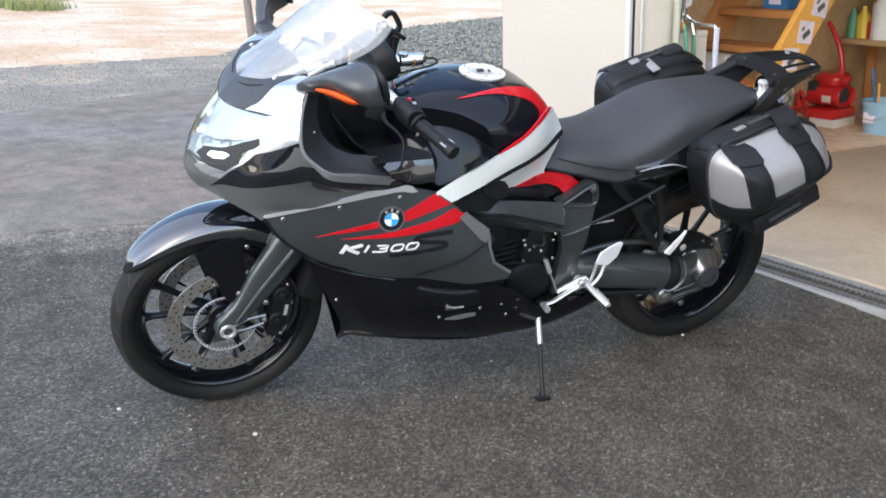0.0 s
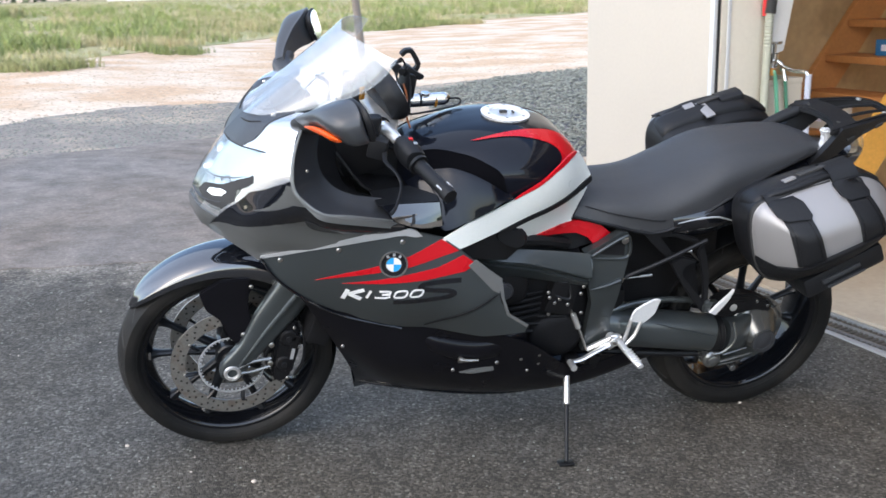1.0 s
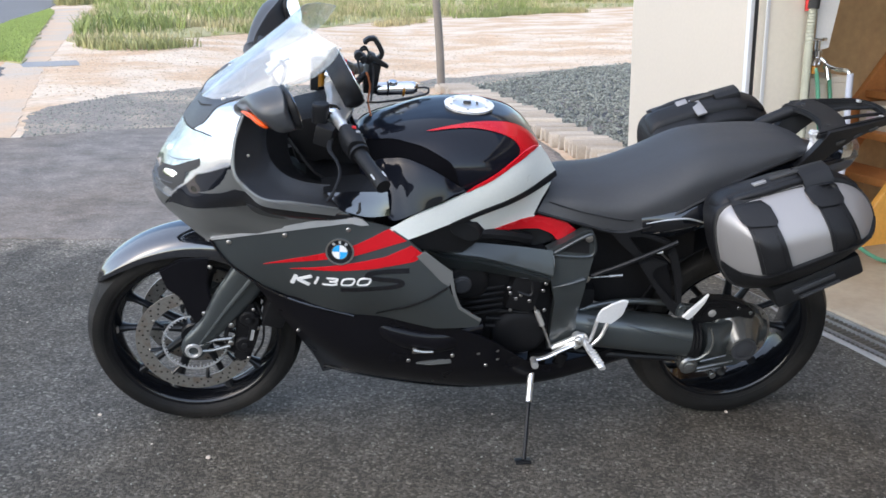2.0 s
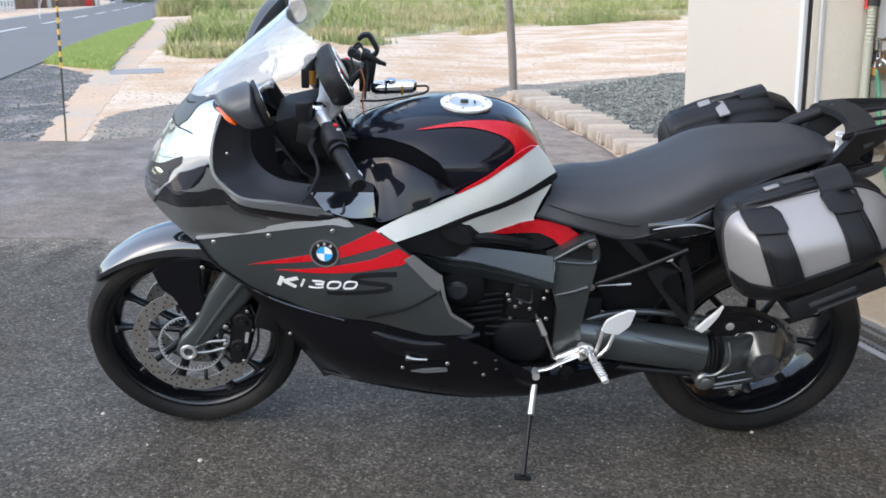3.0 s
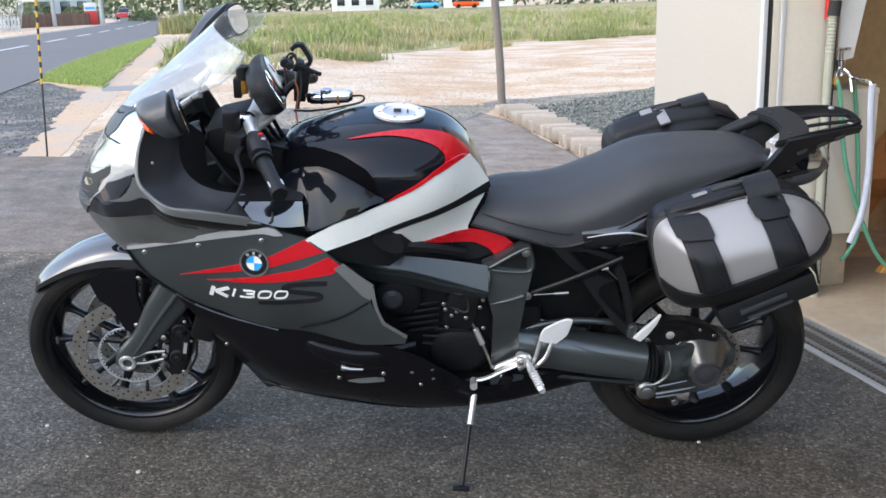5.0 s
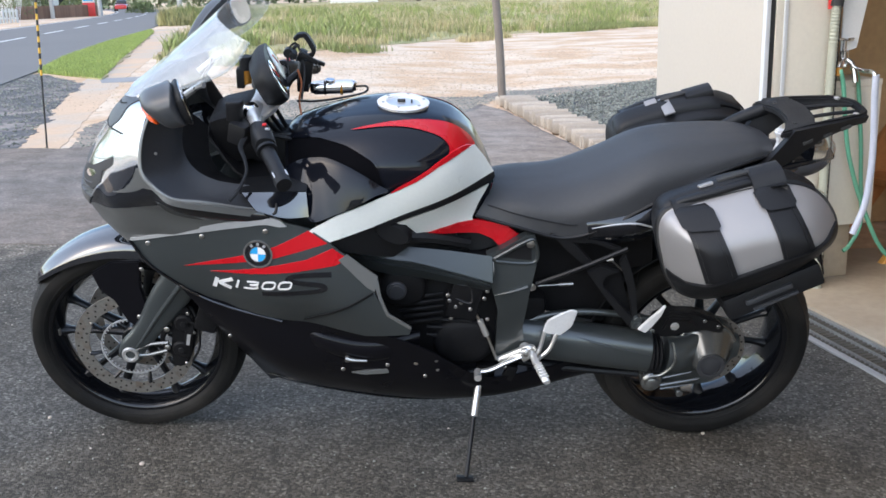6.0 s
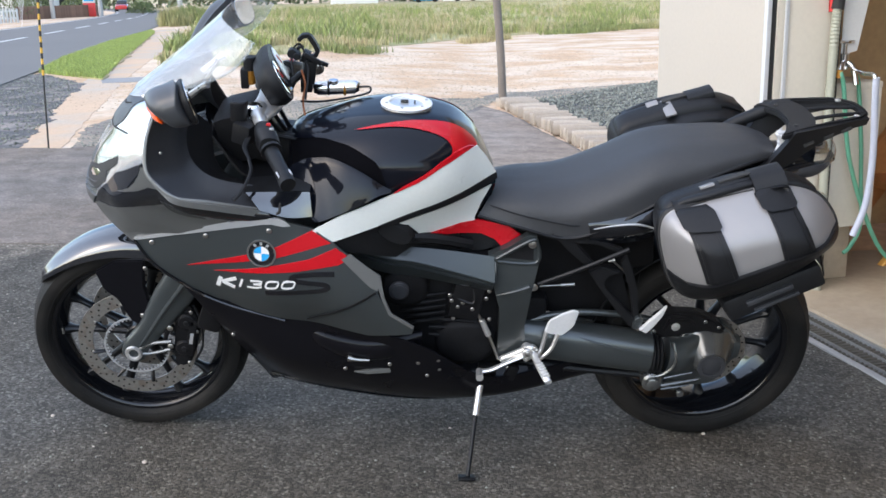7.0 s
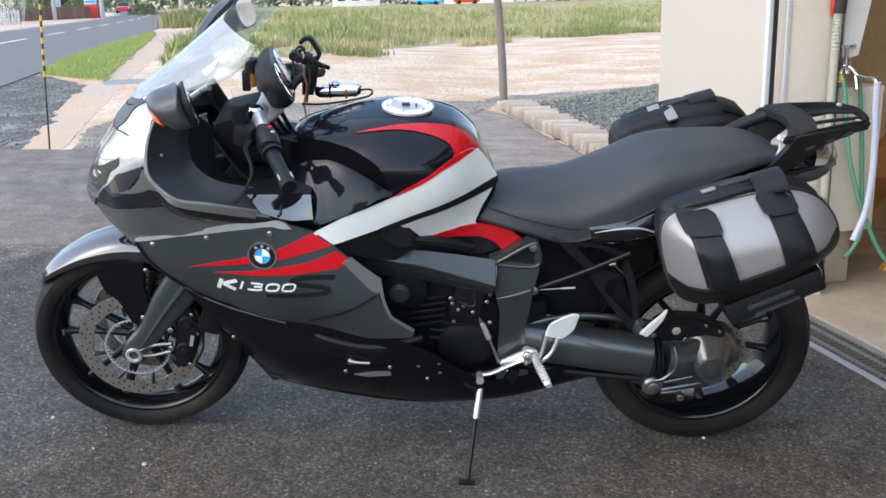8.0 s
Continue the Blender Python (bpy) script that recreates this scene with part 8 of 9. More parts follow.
# ---- inside the garage ----
RED_METAL = material("red enamelled metal", (0.55, 0.02, 0.02), 0.35, 0, 0.12, coat=0.4)
PAIL_BLUE = material("pale blue plastic", (0.28, 0.45, 0.58), 0.4, 0, 0.08)
HOSE_GREEN = material("green rubber hose", (0.12, 0.36, 0.24), 0.45, 0, 0.12)
HOSE_CLEAR = material("milky plastic hose", (0.50, 0.53, 0.62), 0.3, 0, 0.06)
CONDUIT = material("cream corrugated conduit", (0.40, 0.41, 0.33), 0.55, 0, 0.1)
BOX_BLUE = material("blue printed card", (0.03, 0.16, 0.36), 0.5, 0, 0.1)
CARD = material("pale card", (0.62, 0.58, 0.5), 0.7, 0, 0.1)
PHOTO = material("glossy print paper", (0.76, 0.70, 0.78), 0.3, 0, 0.05)
PHOTO_INK = material("dark print ink", (0.10, 0.09, 0.10), 0.4, 0, 0.3, scale=40)
YELLOW = material("yellow plastic", (0.75, 0.55, 0.06), 0.4, 0, 0.1)
TARP = material("white plastic sheet", (0.78, 0.78, 0.76), 0.4, 0, 0.06)


def stairs():
    """Open loft stairs: two sloping sides with treads between them."""
    ob = thing("loft_stairs", BUILD, "varnished pine loft stairs with prints pinned to one side", "stairs")
    for y, mat, lab in ((0.20, PINE, "orange varnished side board"), (0.805, PINE_DARK, "brown side board")):
        bm = bmesh.new()
        foot, top = (0.79, -0.0), (2.705, 2.30)
        corners = [(foot[0] - 0.02, 0.0), (foot[0] + 0.27, 0.0), (top[0] + 0.27, top[1]), (top[0] - 0.02, top[1])]
        a, b = [bm.verts.new((x, y - 0.02, z)) for x, z in corners], [bm.verts.new((x, y + 0.02, z)) for x, z in corners]
        bm.faces.new(a)
        bm.faces.new(b[::-1])
        for i in range(4):
            bm.faces.new((a[i], b[i], b[(i + 1) % 4], a[(i + 1) % 4]))
        bmesh.ops.recalc_face_normals(bm, faces=bm.faces)
        bmesh.ops.bevel(bm, geom=bm.edges[:], offset=0.004, segments=1, affect="EDGES")
        side = part("side_board", bm, mat, ob, lab)
    for k in range(11):
        z = 0.195 * (k + 1) + 0.115
        x = 0.79 + 1.915 / 2.3 * z + 0.13
        part("tread", box((0.23, 0.565, 0.04), (x, 0.5025, z), None, 0.004), PINE_DARK, ob)
    for k in range(4):
        z = 0.655 + 0.145 * k
        x = 0.79 + 1.915 / 2.3 * z + 0.15
        pin = part("print", box((0.135, 0.003, 0.128), (x, 0.178, z), pose(0, 0, 0, 0, 5 + 4 * k, 0)), PHOTO, ob, "small pinned print")
        part("picture", box((0.07, 0.003, 0.032), (x + 0.004, 0.176, z - 0.012), pose(0, 0, 0, 0, -28, 0), 0.001), PHOTO_INK, pin)
        part("picture", box((0.030, 0.003, 0.016), (x - 0.028, 0.1755, z + 0.022), pose(0, 0, 0, 0, -40, 0), 0.001), PHOTO_INK, pin)
    return ob


stairs()


def parcel(x, y, z, size, mat, label, turn=0.0):
    ob = part("carton", box(size, (0, 0, size[2] / 2), None, 0.005), mat)
    ob.matrix_world = BUILD @ pose(x, y, z, 0, 0, turn)
    lid = part("label_strip", box((0.003, size[1] * 0.5, size[2] * 0.4), (-size[0] / 2 - 0.001, 0, size[2] * 0.5)), PHOTO, ob)
    return tagged(ob, label, "carton")


parcel(1.74, 0.46, 0.915, (0.13, 0.17, 0.09), BOX_BLUE, "blue printed carton lying on a stair tread")
parcel(1.38, 0.60, 0.525, (0.18, 0.22, 0.14), CARD, "pale cardboard carton standing on a stair tread")
parcel(2.05, 0.48, 1.305, (0.18, 0.2, 0.12), CARD, "pale cardboard carton standing on a stair tread")


def pump():
    """A red petrol pump with a bent delivery pipe and a tangle of red hose."""
    ob = thing("garden_machine", BUILD @ pose(2.69, 0.70, 0.098) @ Matrix.Diagonal((1.38, 1.38, 1.38, 1)), "red petrol garden machine with a tangle of red hose", "garden machine")
    part("base", box((0.20, 0.17, 0.05), (0, 0, 0.025), None, 0.012), RED_METAL, ob)
    part("engine", hull([oval((0, -0.075, 0.11), 0.075, 0.055, 2.6, 20), oval((0, -0.085, 0.11), 0.07, 0.05, 2.6, 20), oval((0, 0.075, 0.115), 0.08, 0.06, 2.6, 20), oval((0, 0.088, 0.115), 0.06, 0.045, 2.6, 20)], 8, 20), RED_METAL, ob)
    part("fuel_tank", hull([oval((0.01, 0.0, 0.165), 0.07, 0.075, 2.8, 20, ((1, 0, 0), (0, 1, 0))), oval((0.01, 0.0, 0.20), 0.075, 0.08, 2.8, 20, ((1, 0, 0), (0, 1, 0))), oval((0.01, 0.0, 0.222), 0.055, 0.06, 2.8, 20, ((1, 0, 0), (0, 1, 0)))], 8, 20), RED_METAL, ob)
    part("starter_cover", disc((-0.02, -0.02, 0.12), 0.038, -0.085, -0.098, 24, edge=0.2), GAP_DARK, ob, "dark round starter cover")
    part("badge", box((0.004, 0.05, 0.035), (-0.081, -0.03, 0.10), None, 0.001), CARD, ob, "pale worn label")
    part("air_filter", box((0.05, 0.05, 0.05), (-0.055, 0.06, 0.155), None, 0.012), GAP_DARK, ob, "black air filter")
    part("delivery_pipe", tube([(0.0, -0.05, 0.20), (0.0, -0.045, 0.28), (0.0, -0.02, 0.36), (0.0, 0.02, 0.43), (0.0, 0.05, 0.47)], [0.016, 0.014, 0.013, 0.013, 0.011], 10, 24), RED_METAL, ob, "bent red pipe")
    rng = random.Random(31)
    for k in range(7):
        a0, r0 = rng.uniform(0, 6), rng.uniform(0.045, 0.075)
        loop = [(-0.16 + 0.035 * math.sin(2 * a + k) + rng.uniform(-0.006, 0.006), 0.09 + 0.02 * math.sin(k) + r0 * math.cos(a + a0), 0.06 + 0.006 * k + 0.55 * r0 * math.sin(a + a0) + 0.02 * math.sin(3 * a)) for a in np.linspace(0, 6.0, 16)]
        part("hose_coil", tube(loop, 0.0075, 8, 40), RED_METAL, ob, "loop of red hose")
    return ob


pump()
board = part("pale_board", box((0.26, 0.20, 0.082), (0, 0, 0.041), None, 0.008), CARD)
board.matrix_world = BUILD @ pose(2.70, 0.68, 0.016, 0, 0, 3)
tagged(board, "flat pale box under the garden machine", "box")


def pail():
    ob = thing("bucket", BUILD @ pose(2.72, 0.32, 0.016) @ Matrix.Diagonal((0.82, 0.82, 0.76, 1)), "pale blue plastic bucket with tools standing in it", "bucket")
    prof = [(0.005, 0.0), (0.125, 0.0), (0.16, 0.30), (0.168, 0.305), (0.168, 0.29), (0.172, 0.285), (0.172, 0.312), (0.154, 0.312), (0.12, 0.012), (0.005, 0.012)]
    bm = lathe([(r, h) for r, h in prof], (0, 0, 0), 40)
    bm.transform(pose(0, 0, 0, 90, 0, 0))
    part("shell", bm, PAIL_BLUE, ob)
    part("handle", tube([(0.0, -0.17, 0.29), (-0.14, -0.12, 0.20), (-0.175, 0, 0.16), (-0.14, 0.12, 0.20), (0.0, 0.17, 0.29)], 0.004, 6, 24), STEEL, ob)
    part("patch", box((0.003, 0.10, 0.09), (-0.147, 0.02, 0.17), pose(0, 0, 0, 0, 6, 0)), PHOTO, ob, "white printed patch")
    return ob


pail()
for k, (dx, dy, h, mat, lab) in enumerate(((0.0, 0.06, 0.62, BOX_BLUE, "blue handled tool standing in the bucket"), (0.05, -0.05, 0.72, RED_METAL, "red handled tool standing in the bucket"), (-0.04, 0.0, 0.5, PINE, "wooden handled tool standing in the bucket"))):
    tool = part("hand_tool", tube([(0, 0, 0.014), (dx * 0.8, dy * 0.5, h * 0.6), (dx * 1.2, dy * 1.3, h)], [0.009, 0.011, 0.014], 8, 10), mat)
    tool.matrix_world = BUILD @ pose(2.72 + dx * 0.8, 0.32 + dy * 0.8, 0.024) @ Matrix.Diagonal((0.7, 0.7, 0.7, 1))
    tagged(tool, lab, "tool")


def shelf():
    ob = thing("wall_shelf", BUILD @ pose(3.08, 0.06, 0.0), "timber shelf with brackets along the garage wall", "shelf")
    part("board", box((0.4, 1.5, 0.035), (0, 0, 0.60), None, 0.004), PLY, ob)
    part("board", box((0.4, 1.5, 0.035), (0, 0, 1.05), None, 0.004), PLY, ob)
    # Pale board added to brighten the backdrop of the bottles.
    part("back_board", box((0.018, 1.46, 0.40), (0.19, 0, 0.83), None, 0.003), CARD, ob, "pale board added to brighten the shelf's back")
    for y in (-0.7, 0.0, 0.7):
        part("upright", box((0.05, 0.05, 1.5), (0.16, y, 0.765), None, 0.004), PINE_DARK, ob)
    return ob


shelf()
for k, (y, z, r, h, mat, lab) in enumerate(((0.32, 0.638, 0.035, 0.20, HOSE_GREEN, "green bottle on the shelf"), (0.24, 0.638, 0.045, 0.22, YELLOW, "yellow plastic bottle on the shelf"), (0.1, 0.638, 0.07, 0.34, TARP, "tall white plastic canister on the shelf"), (0.175, 0.638, 0.03, 0.15, RED_METAL, "red tin on the shelf"), (-0.0, 0.638, 0.035, 0.30, YELLOW, "yellow plastic bottle on the shelf"), (-0.05, 0.638, 0.045, 0.26, HOSE_GREEN, "green bottle on the shelf"), (-0.14, 0.638, 0.04, 0.2, RED_METAL, "red tin on the shelf"), (-0.26, 0.638, 0.06, 0.2, YELLOW, "yellow plastic bottle on the shelf"), (0.35, 1.138, 0.05, 0.22, TARP, "white plastic canister on the shelf"), (-0.1, 1.138, 0.06, 0.2, RED_METAL, "red tin on the shelf"))):
    bm = lathe([(0.002, 0), (r, 0), (r, h * 0.7), (r * 0.4, h * 0.86), (r * 0.4, h), (0.002, h)], (0, 0, 0), 20)
    bm.transform(pose(0, 0, 0, 90, 0, 0))
    ob = part("bottle", bm, mat)
    ob.matrix_world = BUILD @ pose(2.98, 0.45 + y, z - (0.0205 if z < 1 else 0.0705))
    tagged(ob, lab, "bottle", "bottles on the shelf")


# tap post behind the jamb, with its pipes and hoses
def tap_block():
    ob = thing("tap_pillar", BUILD @ pose(0.464, 0.165, 0.016), "cream painted masonry tap pillar on a narrow foot", "pillar")
    part("shaft", box((0.236, 0.27, 0.605), (0, 0, 0.555), None, 0.006), LIFTED_CREAM, ob)
    part("capping", box((0.240, 0.274, 0.03), (0, 0, 0.871), None, 0.006), LIFTED_CREAM, ob)
    part("plinth", box((0.13, 0.20, 0.255), (-0.01, 0.02, 0.1275), None, 0.006), SLAB, ob, "bare concrete foot")
    return ob


tap_block()


def tap():
    ob = thing("water_tap", BUILD @ pose(0.36, 0.0, 0.0), "chrome garden tap with a swan neck outlet", "tap")
    part("riser", tube([(0.03, -0.05, 0.90), (0.025, -0.03, 0.97), (0.0, 0.0, 1.0)], 0.012, 10, 12), CHROME, ob)
    part("body", join(disc((0, 0, 0), 0.020, 0.96, 1.03, 18, "w", edge=0.25), tube([(0, 0, 0.99), (-0.03, -0.03, 0.985), (-0.045, -0.04, 0.96)], [0.012, 0.011, 0.013], 10, 8)), CHROME, ob)
    part("spindle", disc((0, 0, 0), 0.009, 1.03, 1.07, 12, "w"), CHROME, ob)
    part("tap_handle", join(tube([(-0.035, 0.01, 1.075), (0.035, -0.01, 1.075)], [0.006, 0.007], 8), tube([(0.0, -0.03, 1.075), (0, 0.03, 1.075)], 0.006, 8)), CHROME, ob)
    part("swan_neck", tube([(0.02, -0.01, 0.985), (0.02, -0.05, 0.965), (0.0, -0.13, 0.955), (-0.01, -0.205, 0.955), (-0.01, -0.225, 0.935)], 0.0095, 10, 24), CHROME, ob)
    part("brass_union", tube([(-0.045, -0.04, 0.962), (-0.048, -0.042, 0.93)], [0.014, 0.012], 12), BRASS_YELLOW, ob, "brass hose union")
    return ob


tap()


def hose(name, points, r, mat, label, category="hose", count=40):
    ob = part(name, tube(points, r, 10, count), mat)
    ob.matrix_world = BUILD
    return tagged(ob, label, category)


hose("clear_hose", [(0.35, -0.225, 0.945), (0.360, -0.215, 0.85), (0.382, -0.20, 0.69), (0.386, -0.195, 0.55), (0.372, -0.19, 0.406), (0.325, -0.19, 0.289)], 0.014, HOSE_CLEAR, "milky plastic hose hanging from the tap outlet")
hose("green_hose", [(0.315, -0.045, 0.955), (0.318, -0.05, 0.94), (0.337, -0.045, 0.884), (0.374, -0.04, 0.669), (0.407, -0.04, 0.545), (0.479, -0.04, 0.367), (0.598, -0.05, 0.153), (0.78, -0.10, 0.03), (1.0, -0.05, 0.03)], 0.0095, HOSE_GREEN, "green rubber hose hanging from the tap")
hose("green_hose", [(0.39, -0.02, 0.955), (0.424, -0.005, 0.935), (0.443, 0.0, 0.875), (0.478, 0.005, 0.65), (0.492, 0.0, 0.458), (0.502, -0.005, 0.28), (0.450, -0.015, 0.19), (0.415, -0.02, 0.165)], 0.009, HOSE_GREEN, "green rubber hose looped below the tap")


def conduit():
    ob = thing("conduit", BUILD, "cream corrugated conduit with a black collar", "conduit")
    pts = curve([(0.284, -0.035, 0.016), (0.281, -0.035, 0.5), (0.279, -0.035, 0.9), (0.284, -0.035, 1.2), (0.30, -0.03, 1.30), (0.36, 0.005, 1.48)], 190)
    part("pipe", tube([tuple(p) for p in pts], [0.017 if k % 2 else 0.020 for k in range(190)], 12), CONDUIT, ob)
    part("collar", tube([(0.286, -0.034, 1.21), (0.293, -0.032, 1.27)], 0.026, 14), GAP_DARK, ob, "black rubber collar")
    return ob


conduit()
hose("black_cable", [(0.325, 0.000, 0.05), (0.325, 0.0, 0.7), (0.325, 0.0, 1.2), (0.326, 0.0, 1.5), (0.326, 0.0, 2.2)], 0.008, GAP_DARK, "black cable running up the jamb", "cable")
hose("red_handle", [(0.272, -0.018, 1.20), (0.270, -0.020, 1.36), (0.272, -0.018, 1.5)], 0.013, RED_METAL, "red handle hanging on the jamb", "handle")
tagged(in_build(part("white_board", slab([(0.349, 1.02), (0.342, 1.95), (0.60, 1.95), (0.463, 1.245), (0.423, 1.036)], 0.004, 0.012, 0.002), TARP)), "white plastic board hanging behind the tap", "board")

# ---- across the road and beyond ----
FENCE_WOOD = material("reddish brown fence timber", (0.20, 0.12, 0.085), 0.8, 0, 0.25, scale=2, fine=20, island=0.2)
HOUSE_WHITE = material("white house wall", (0.68, 0.68, 0.66), 0.8, 0, 0.06, scale=0.6, fine=10)
ROOF = material("grey roof tile", (0.14, 0.15, 0.17), 0.6, 0, 0.12)
POLE_GREY = material("grey concrete pole", (0.42, 0.42, 0.41), 0.8, 0, 0.08)
SIGN_RED = material("red cabinet paint", (0.55, 0.03, 0.03), 0.4, 0, 0.06)
CAR_RED = material("red car paint", (0.45, 0.02, 0.02), 0.25, 0, 0.05, coat=1.0)
DARK_GLASS = material("dark window glass", (0.02, 0.025, 0.03), 0.08)
LAND = level(-5, 5)


def fence(name, a, b, count, high, board, mat, label, thick=0.03):
    """A run of upright boards on two rails."""
    ob = thing(name, Matrix.Translation((a[0], a[1], LAND)), label, "fence")
    d = Vector((b[0] - a[0], b[1] - a[1], 0))
    turn = math.degrees(math.atan2(d.y, d.x))
    m = pose(0, 0, 0, 0, 0, turn)
    for z in (high * 0.3, high * 0.8):
        part("rail", box((d.length, 0.05, 0.08), m @ Vector((d.length / 2, 0.04, z)), m), mat, ob)
    first = part("fence_board", box((board, thick, high), (0, 0, high / 2), None, 0.004), mat, ob)
    for k in range(count):
        o = first if k == 0 else first.copy()
        if k:
            scene.collection.objects.link(o)
        o.matrix_basis = m @ Matrix.Translation((d.length * (k + 0.5) / count, 0, 0.02 * math.sin(k * 2.7)))
    return ob


fence("timber_fence", (-28.6, 74.0), (-25.9, 86.0), 60, 1.0, 0.17, FENCE_WOOD, "reddish brown timber board fence beside the road")
fence("white_fence", (-27.0, 48.0), (-24.2, 63.0), 40, 0.9, 0.2, HOUSE_WHITE, "low white board fence beside the road")


def utility_pole(x, y, r=0.17, high=9.0):
    ob = thing("utility_pole", Matrix.Translation((x, y, LAND)), "tall grey concrete utility pole", "utility pole", "utility poles")
    part("shaft", tube([(0, 0, -0.2), (0, 0, high)], [r, r * 0.65], 14), POLE_GREY, ob)
    part("cross_arm", box((1.6, 0.1, 0.1), (0, 0, high - 0.6), None, 0.01), POLE_GREY, ob)
    return ob


utility_pole(-27.2, 78.0)
utility_pole(-25.2, 84.0, 0.2)
utility_pole(-12.2, 56.0, 0.15)


def cabinet():
    ob = thing("drinks_cabinet", Matrix.Translation((-26.3, 84.6, LAND)) @ pose(0, 0, 0, 0, 0, 12), "red roadside drinks cabinet with a pale top panel", "vending cabinet")
    part("case", box((1.0, 0.75, 1.15), (0, 0, 0.575), None, 0.03), SIGN_RED, ob)
    part("display", box((1.0, 0.72, 0.7), (0, 0, 1.5), None, 0.03), HOUSE_WHITE, ob)
    part("band", box((0.8, 0.02, 0.2), (0, -0.37, 1.4), None, 0.005), BLUE, ob)
    return ob


cabinet()


def house(x, y, w, d, h, turn, label):
    ob = thing("house", Matrix.Translation((x, y, LAND)) @ pose(0, 0, 0, 0, 0, turn), label, "house", "houses across the road")
    part("wall", box((w, d, h), (0, 0, h / 2), None, 0.02), HOUSE_WHITE, ob)
    roof = hull([[(-w / 2 - 0.5, -d / 2 - 0.5, h), (w / 2 + 0.5, -d / 2 - 0.5, h), (w / 2 + 0.5, d / 2 + 0.5, h), (-w / 2 - 0.5, d / 2 + 0.5, h)] for _ in (0,)] + [[(-w / 2, -0.1, h + 1.8), (w / 2, -0.1, h + 1.8), (w / 2, 0.1, h + 1.8), (-w / 2, 0.1, h + 1.8)]], 2, 4)
    part("roof", roof, ROOF, ob)
    for k in range(3):
        win = part("window", box((w * 0.16, 0.08, 1.2), (w * (k - 1) * 0.3, -d / 2 - 0.03, 1.5), None, 0.02), DARK_GLASS, ob)
        part("sill", box((w * 0.2, 0.16, 0.08), (w * (k - 1) * 0.3, -d / 2 - 0.06, 0.86), None, 0.01), HOUSE_WHITE, win)
    return ob


house(-33.5, 64, 8, 7, 3.2, 70, "white rendered house behind a low fence")
house(-34, 92, 9, 7, 3.4, 75, "white rendered house behind a timber fence")
house(-7.5, 168, 8.0, 6, 3.0, 4, "white rendered building at the far side of the field")
house(14, 172, 12, 7, 2.6, -6, "pale low building at the far side of the field")


def car(x, y, turn, mat, label):
    ob = thing("car", Matrix.Translation((x, y, LAND + 0.02)) @ pose(0, 0, 0, 0, 0, turn), label, "car", "parked cars")
    part("body", hull([oval((0, -2.0, 0.55), 0.75, 0.25, 4, 20), oval((0, -1.2, 0.6), 0.85, 0.38, 4, 20), oval((0, 1.2, 0.62), 0.85, 0.40, 4, 20), oval((0, 2.0, 0.6), 0.78, 0.3, 4, 20)], 14, 20), mat, ob)
    part("cabin", hull([oval((0, -1.0, 0.95), 0.72, 0.1, 4, 20), oval((0, -0.4, 1.2), 0.66, 0.28, 4, 20), oval((0, 1.0, 1.2), 0.66, 0.28, 4, 20), oval((0, 1.6, 0.95), 0.70, 0.1, 4, 20)], 12, 20), DARK_GLASS, ob)
    for sx in (-0.8, 0.8):
        for sy in (-1.25, 1.25):
            wheel = lathe([(0.05, -0.09), (0.29, -0.1), (0.31, 0), (0.29, 0.1), (0.05, 0.09)], (0, 0, 0), 24)
            wheel.transform(Matrix.Translation((sx, sy, 0.31)) @ pose(0, 0, 0, 0, 0, 90))
            part("wheel", wheel, RUBBER, ob)
    return ob


car(-37.5, 135, 10, CAR_RED, "red car parked across the far road")
car(4.5, 150, 80, BLUE, "blue car parked beyond the field")
car(10.5, 152, 95, ORANGE, "orange car parked beyond the field")


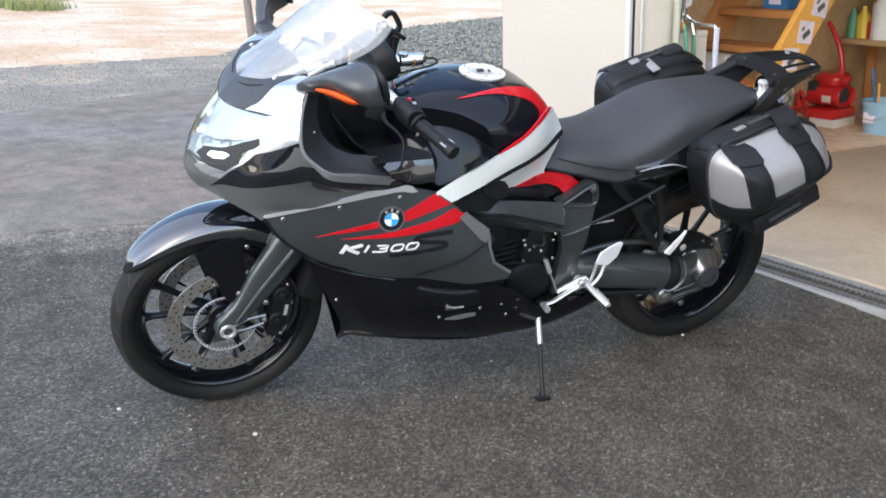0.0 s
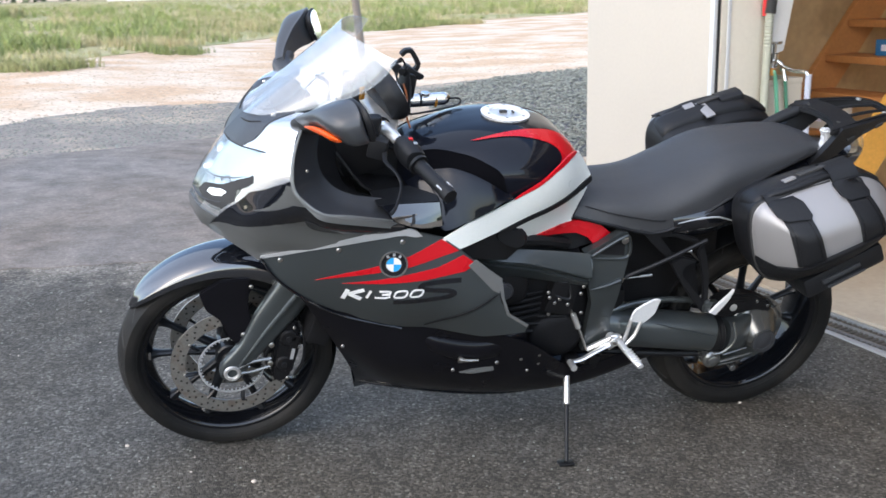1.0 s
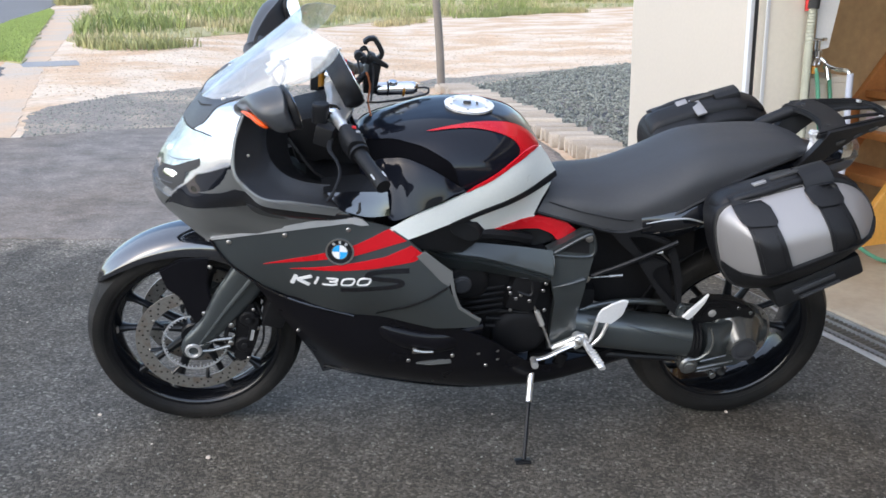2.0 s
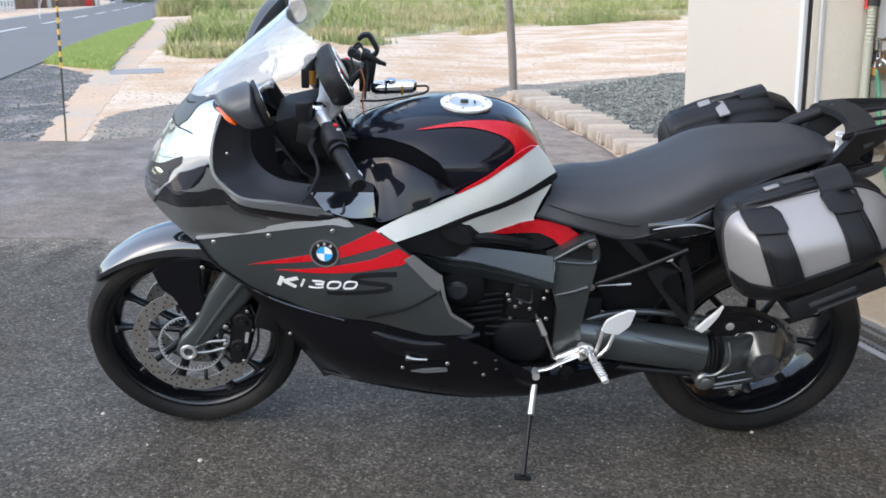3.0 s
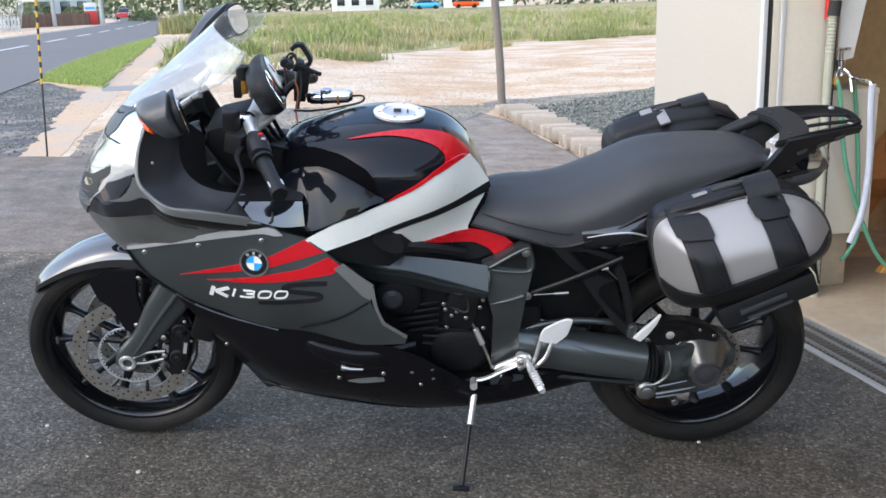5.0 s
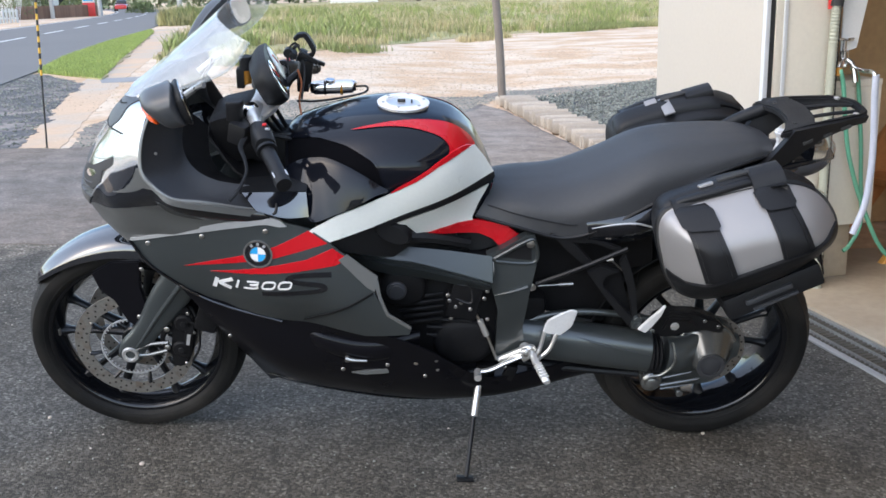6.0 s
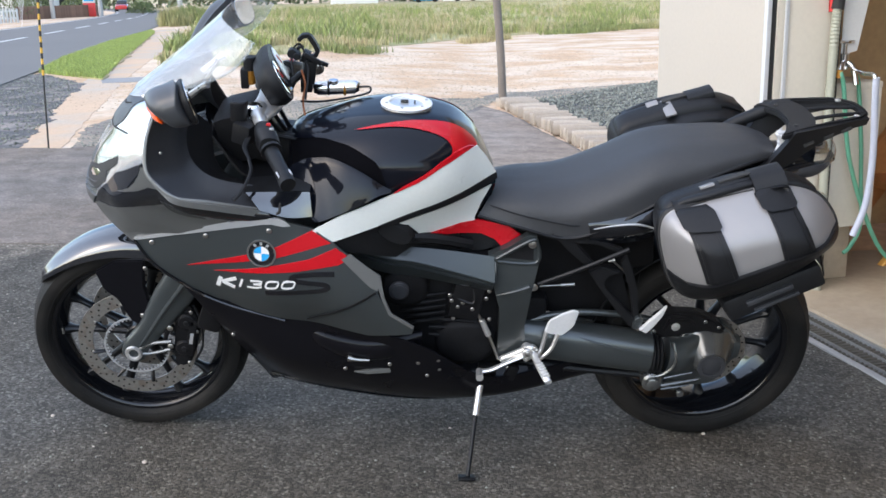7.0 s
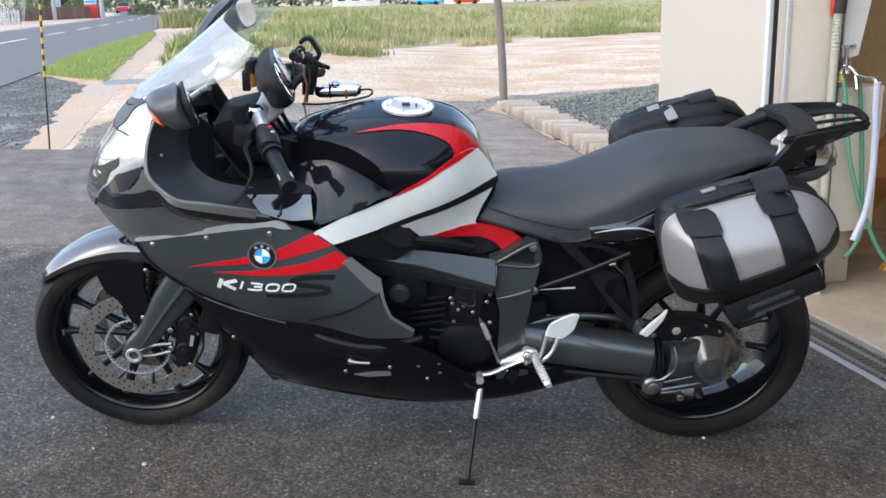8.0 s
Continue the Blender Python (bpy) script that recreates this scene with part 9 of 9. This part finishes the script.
def bush(x, y, r, high, seed, count=1800):
    """A shrub: a short branching stem and many small leaf clumps."""
    rng = random.Random(seed)
    ob = thing("bush", Matrix.Translation((x, y, LAND)), "dense green roadside shrub", "bush", "roadside shrubs")
    stem = bmesh.new()
    for k in range(5):
        a = rng.uniform(0, 6.28)
        tube([(0, 0, -0.05), (0.25 * r * math.cos(a), 0.25 * r * math.sin(a), high * 0.4), (0.55 * r * math.cos(a), 0.55 * r * math.sin(a), high * 0.75)], [0.05, 0.03, 0.012], 6, 6, bm=stem)
    part("stem", stem, BARK, ob)
    vs, fs = [], []
    for _ in range(count):
        a, q = rng.uniform(0, 6.28), rng.random() ** 0.5
        z = high * (0.1 + 0.9 * rng.random())
        rr = r * q * (1.05 - 0.6 * (z / high) ** 2) * (1 + 0.3 * noise.noise((math.cos(a) * 2, math.sin(a) * 2, z + seed)))
        c = Vector((rr * math.cos(a), rr * math.sin(a), z))
        n1 = Vector((rng.gauss(0, 1), rng.gauss(0, 1), rng.gauss(0, 1))).normalized()
        n2 = n1.orthogonal().normalized()
        s = rng.uniform(0.05, 0.11)
        k = len(vs)
        vs += [c + n1 * s, c + n2 * s * 0.5, c - n1 * s, c - n2 * s * 0.5]
        fs.append((k, k + 1, k + 2, k + 3))
    me = bpy.data.meshes.new("crown")
    me.from_pydata([tuple(v) for v in vs], [], fs)
    me.materials.append(LEAF)
    crown = new("crown", me)
    crown.parent = ob
    return ob


for k, (x, y, r, h) in enumerate(((-30, 76, 2.2, 2.3), (-29.5, 80, 1.8, 2.0), (-28.5, 88, 1.8, 1.6), (-27.8, 55, 1.6, 1.8), (-30.5, 69, 2.0, 2.4), (-24.5, 95, 1.6, 1.1))):
    bush(x, y, r, h, 20 + k)


def treeline():
    """A far belt of woodland round the fields."""
    rng = random.Random(77)
    vs, fs = [], []
    for _ in range(110000):
        a = rng.uniform(0, 2 * math.pi)
        dist = rng.uniform(210, 240)
        top = 11 + 5 * noise.noise((math.cos(a) * 9, math.sin(a) * 9, 1)) + 3 * noise.noise((math.cos(a) * 40, math.sin(a) * 40, 2))
        c = Vector((dist * math.cos(a), dist * math.sin(a), top * rng.random() ** 0.7))
        n1 = Vector((rng.gauss(0, 1), rng.gauss(0, 1), rng.gauss(0, 1))).normalized()
        n2 = n1.orthogonal().normalized()
        s = rng.uniform(0.5, 1.0)
        k = len(vs)
        vs += [c + n1 * s, c + n2 * s * 0.6, c - n1 * s, c - n2 * s * 0.6]
        fs.append((k, k + 1, k + 2, k + 3))
    me = bpy.data.meshes.new("far_wood")
    me.from_pydata([tuple(v) for v in vs], [], fs)
    me.materials.append(HAZE_LEAF)
    return tagged(new("far_wood", me), "belt of far woodland round the fields, paled by haze in its colour", "woodland", kind="stuff")


treeline()
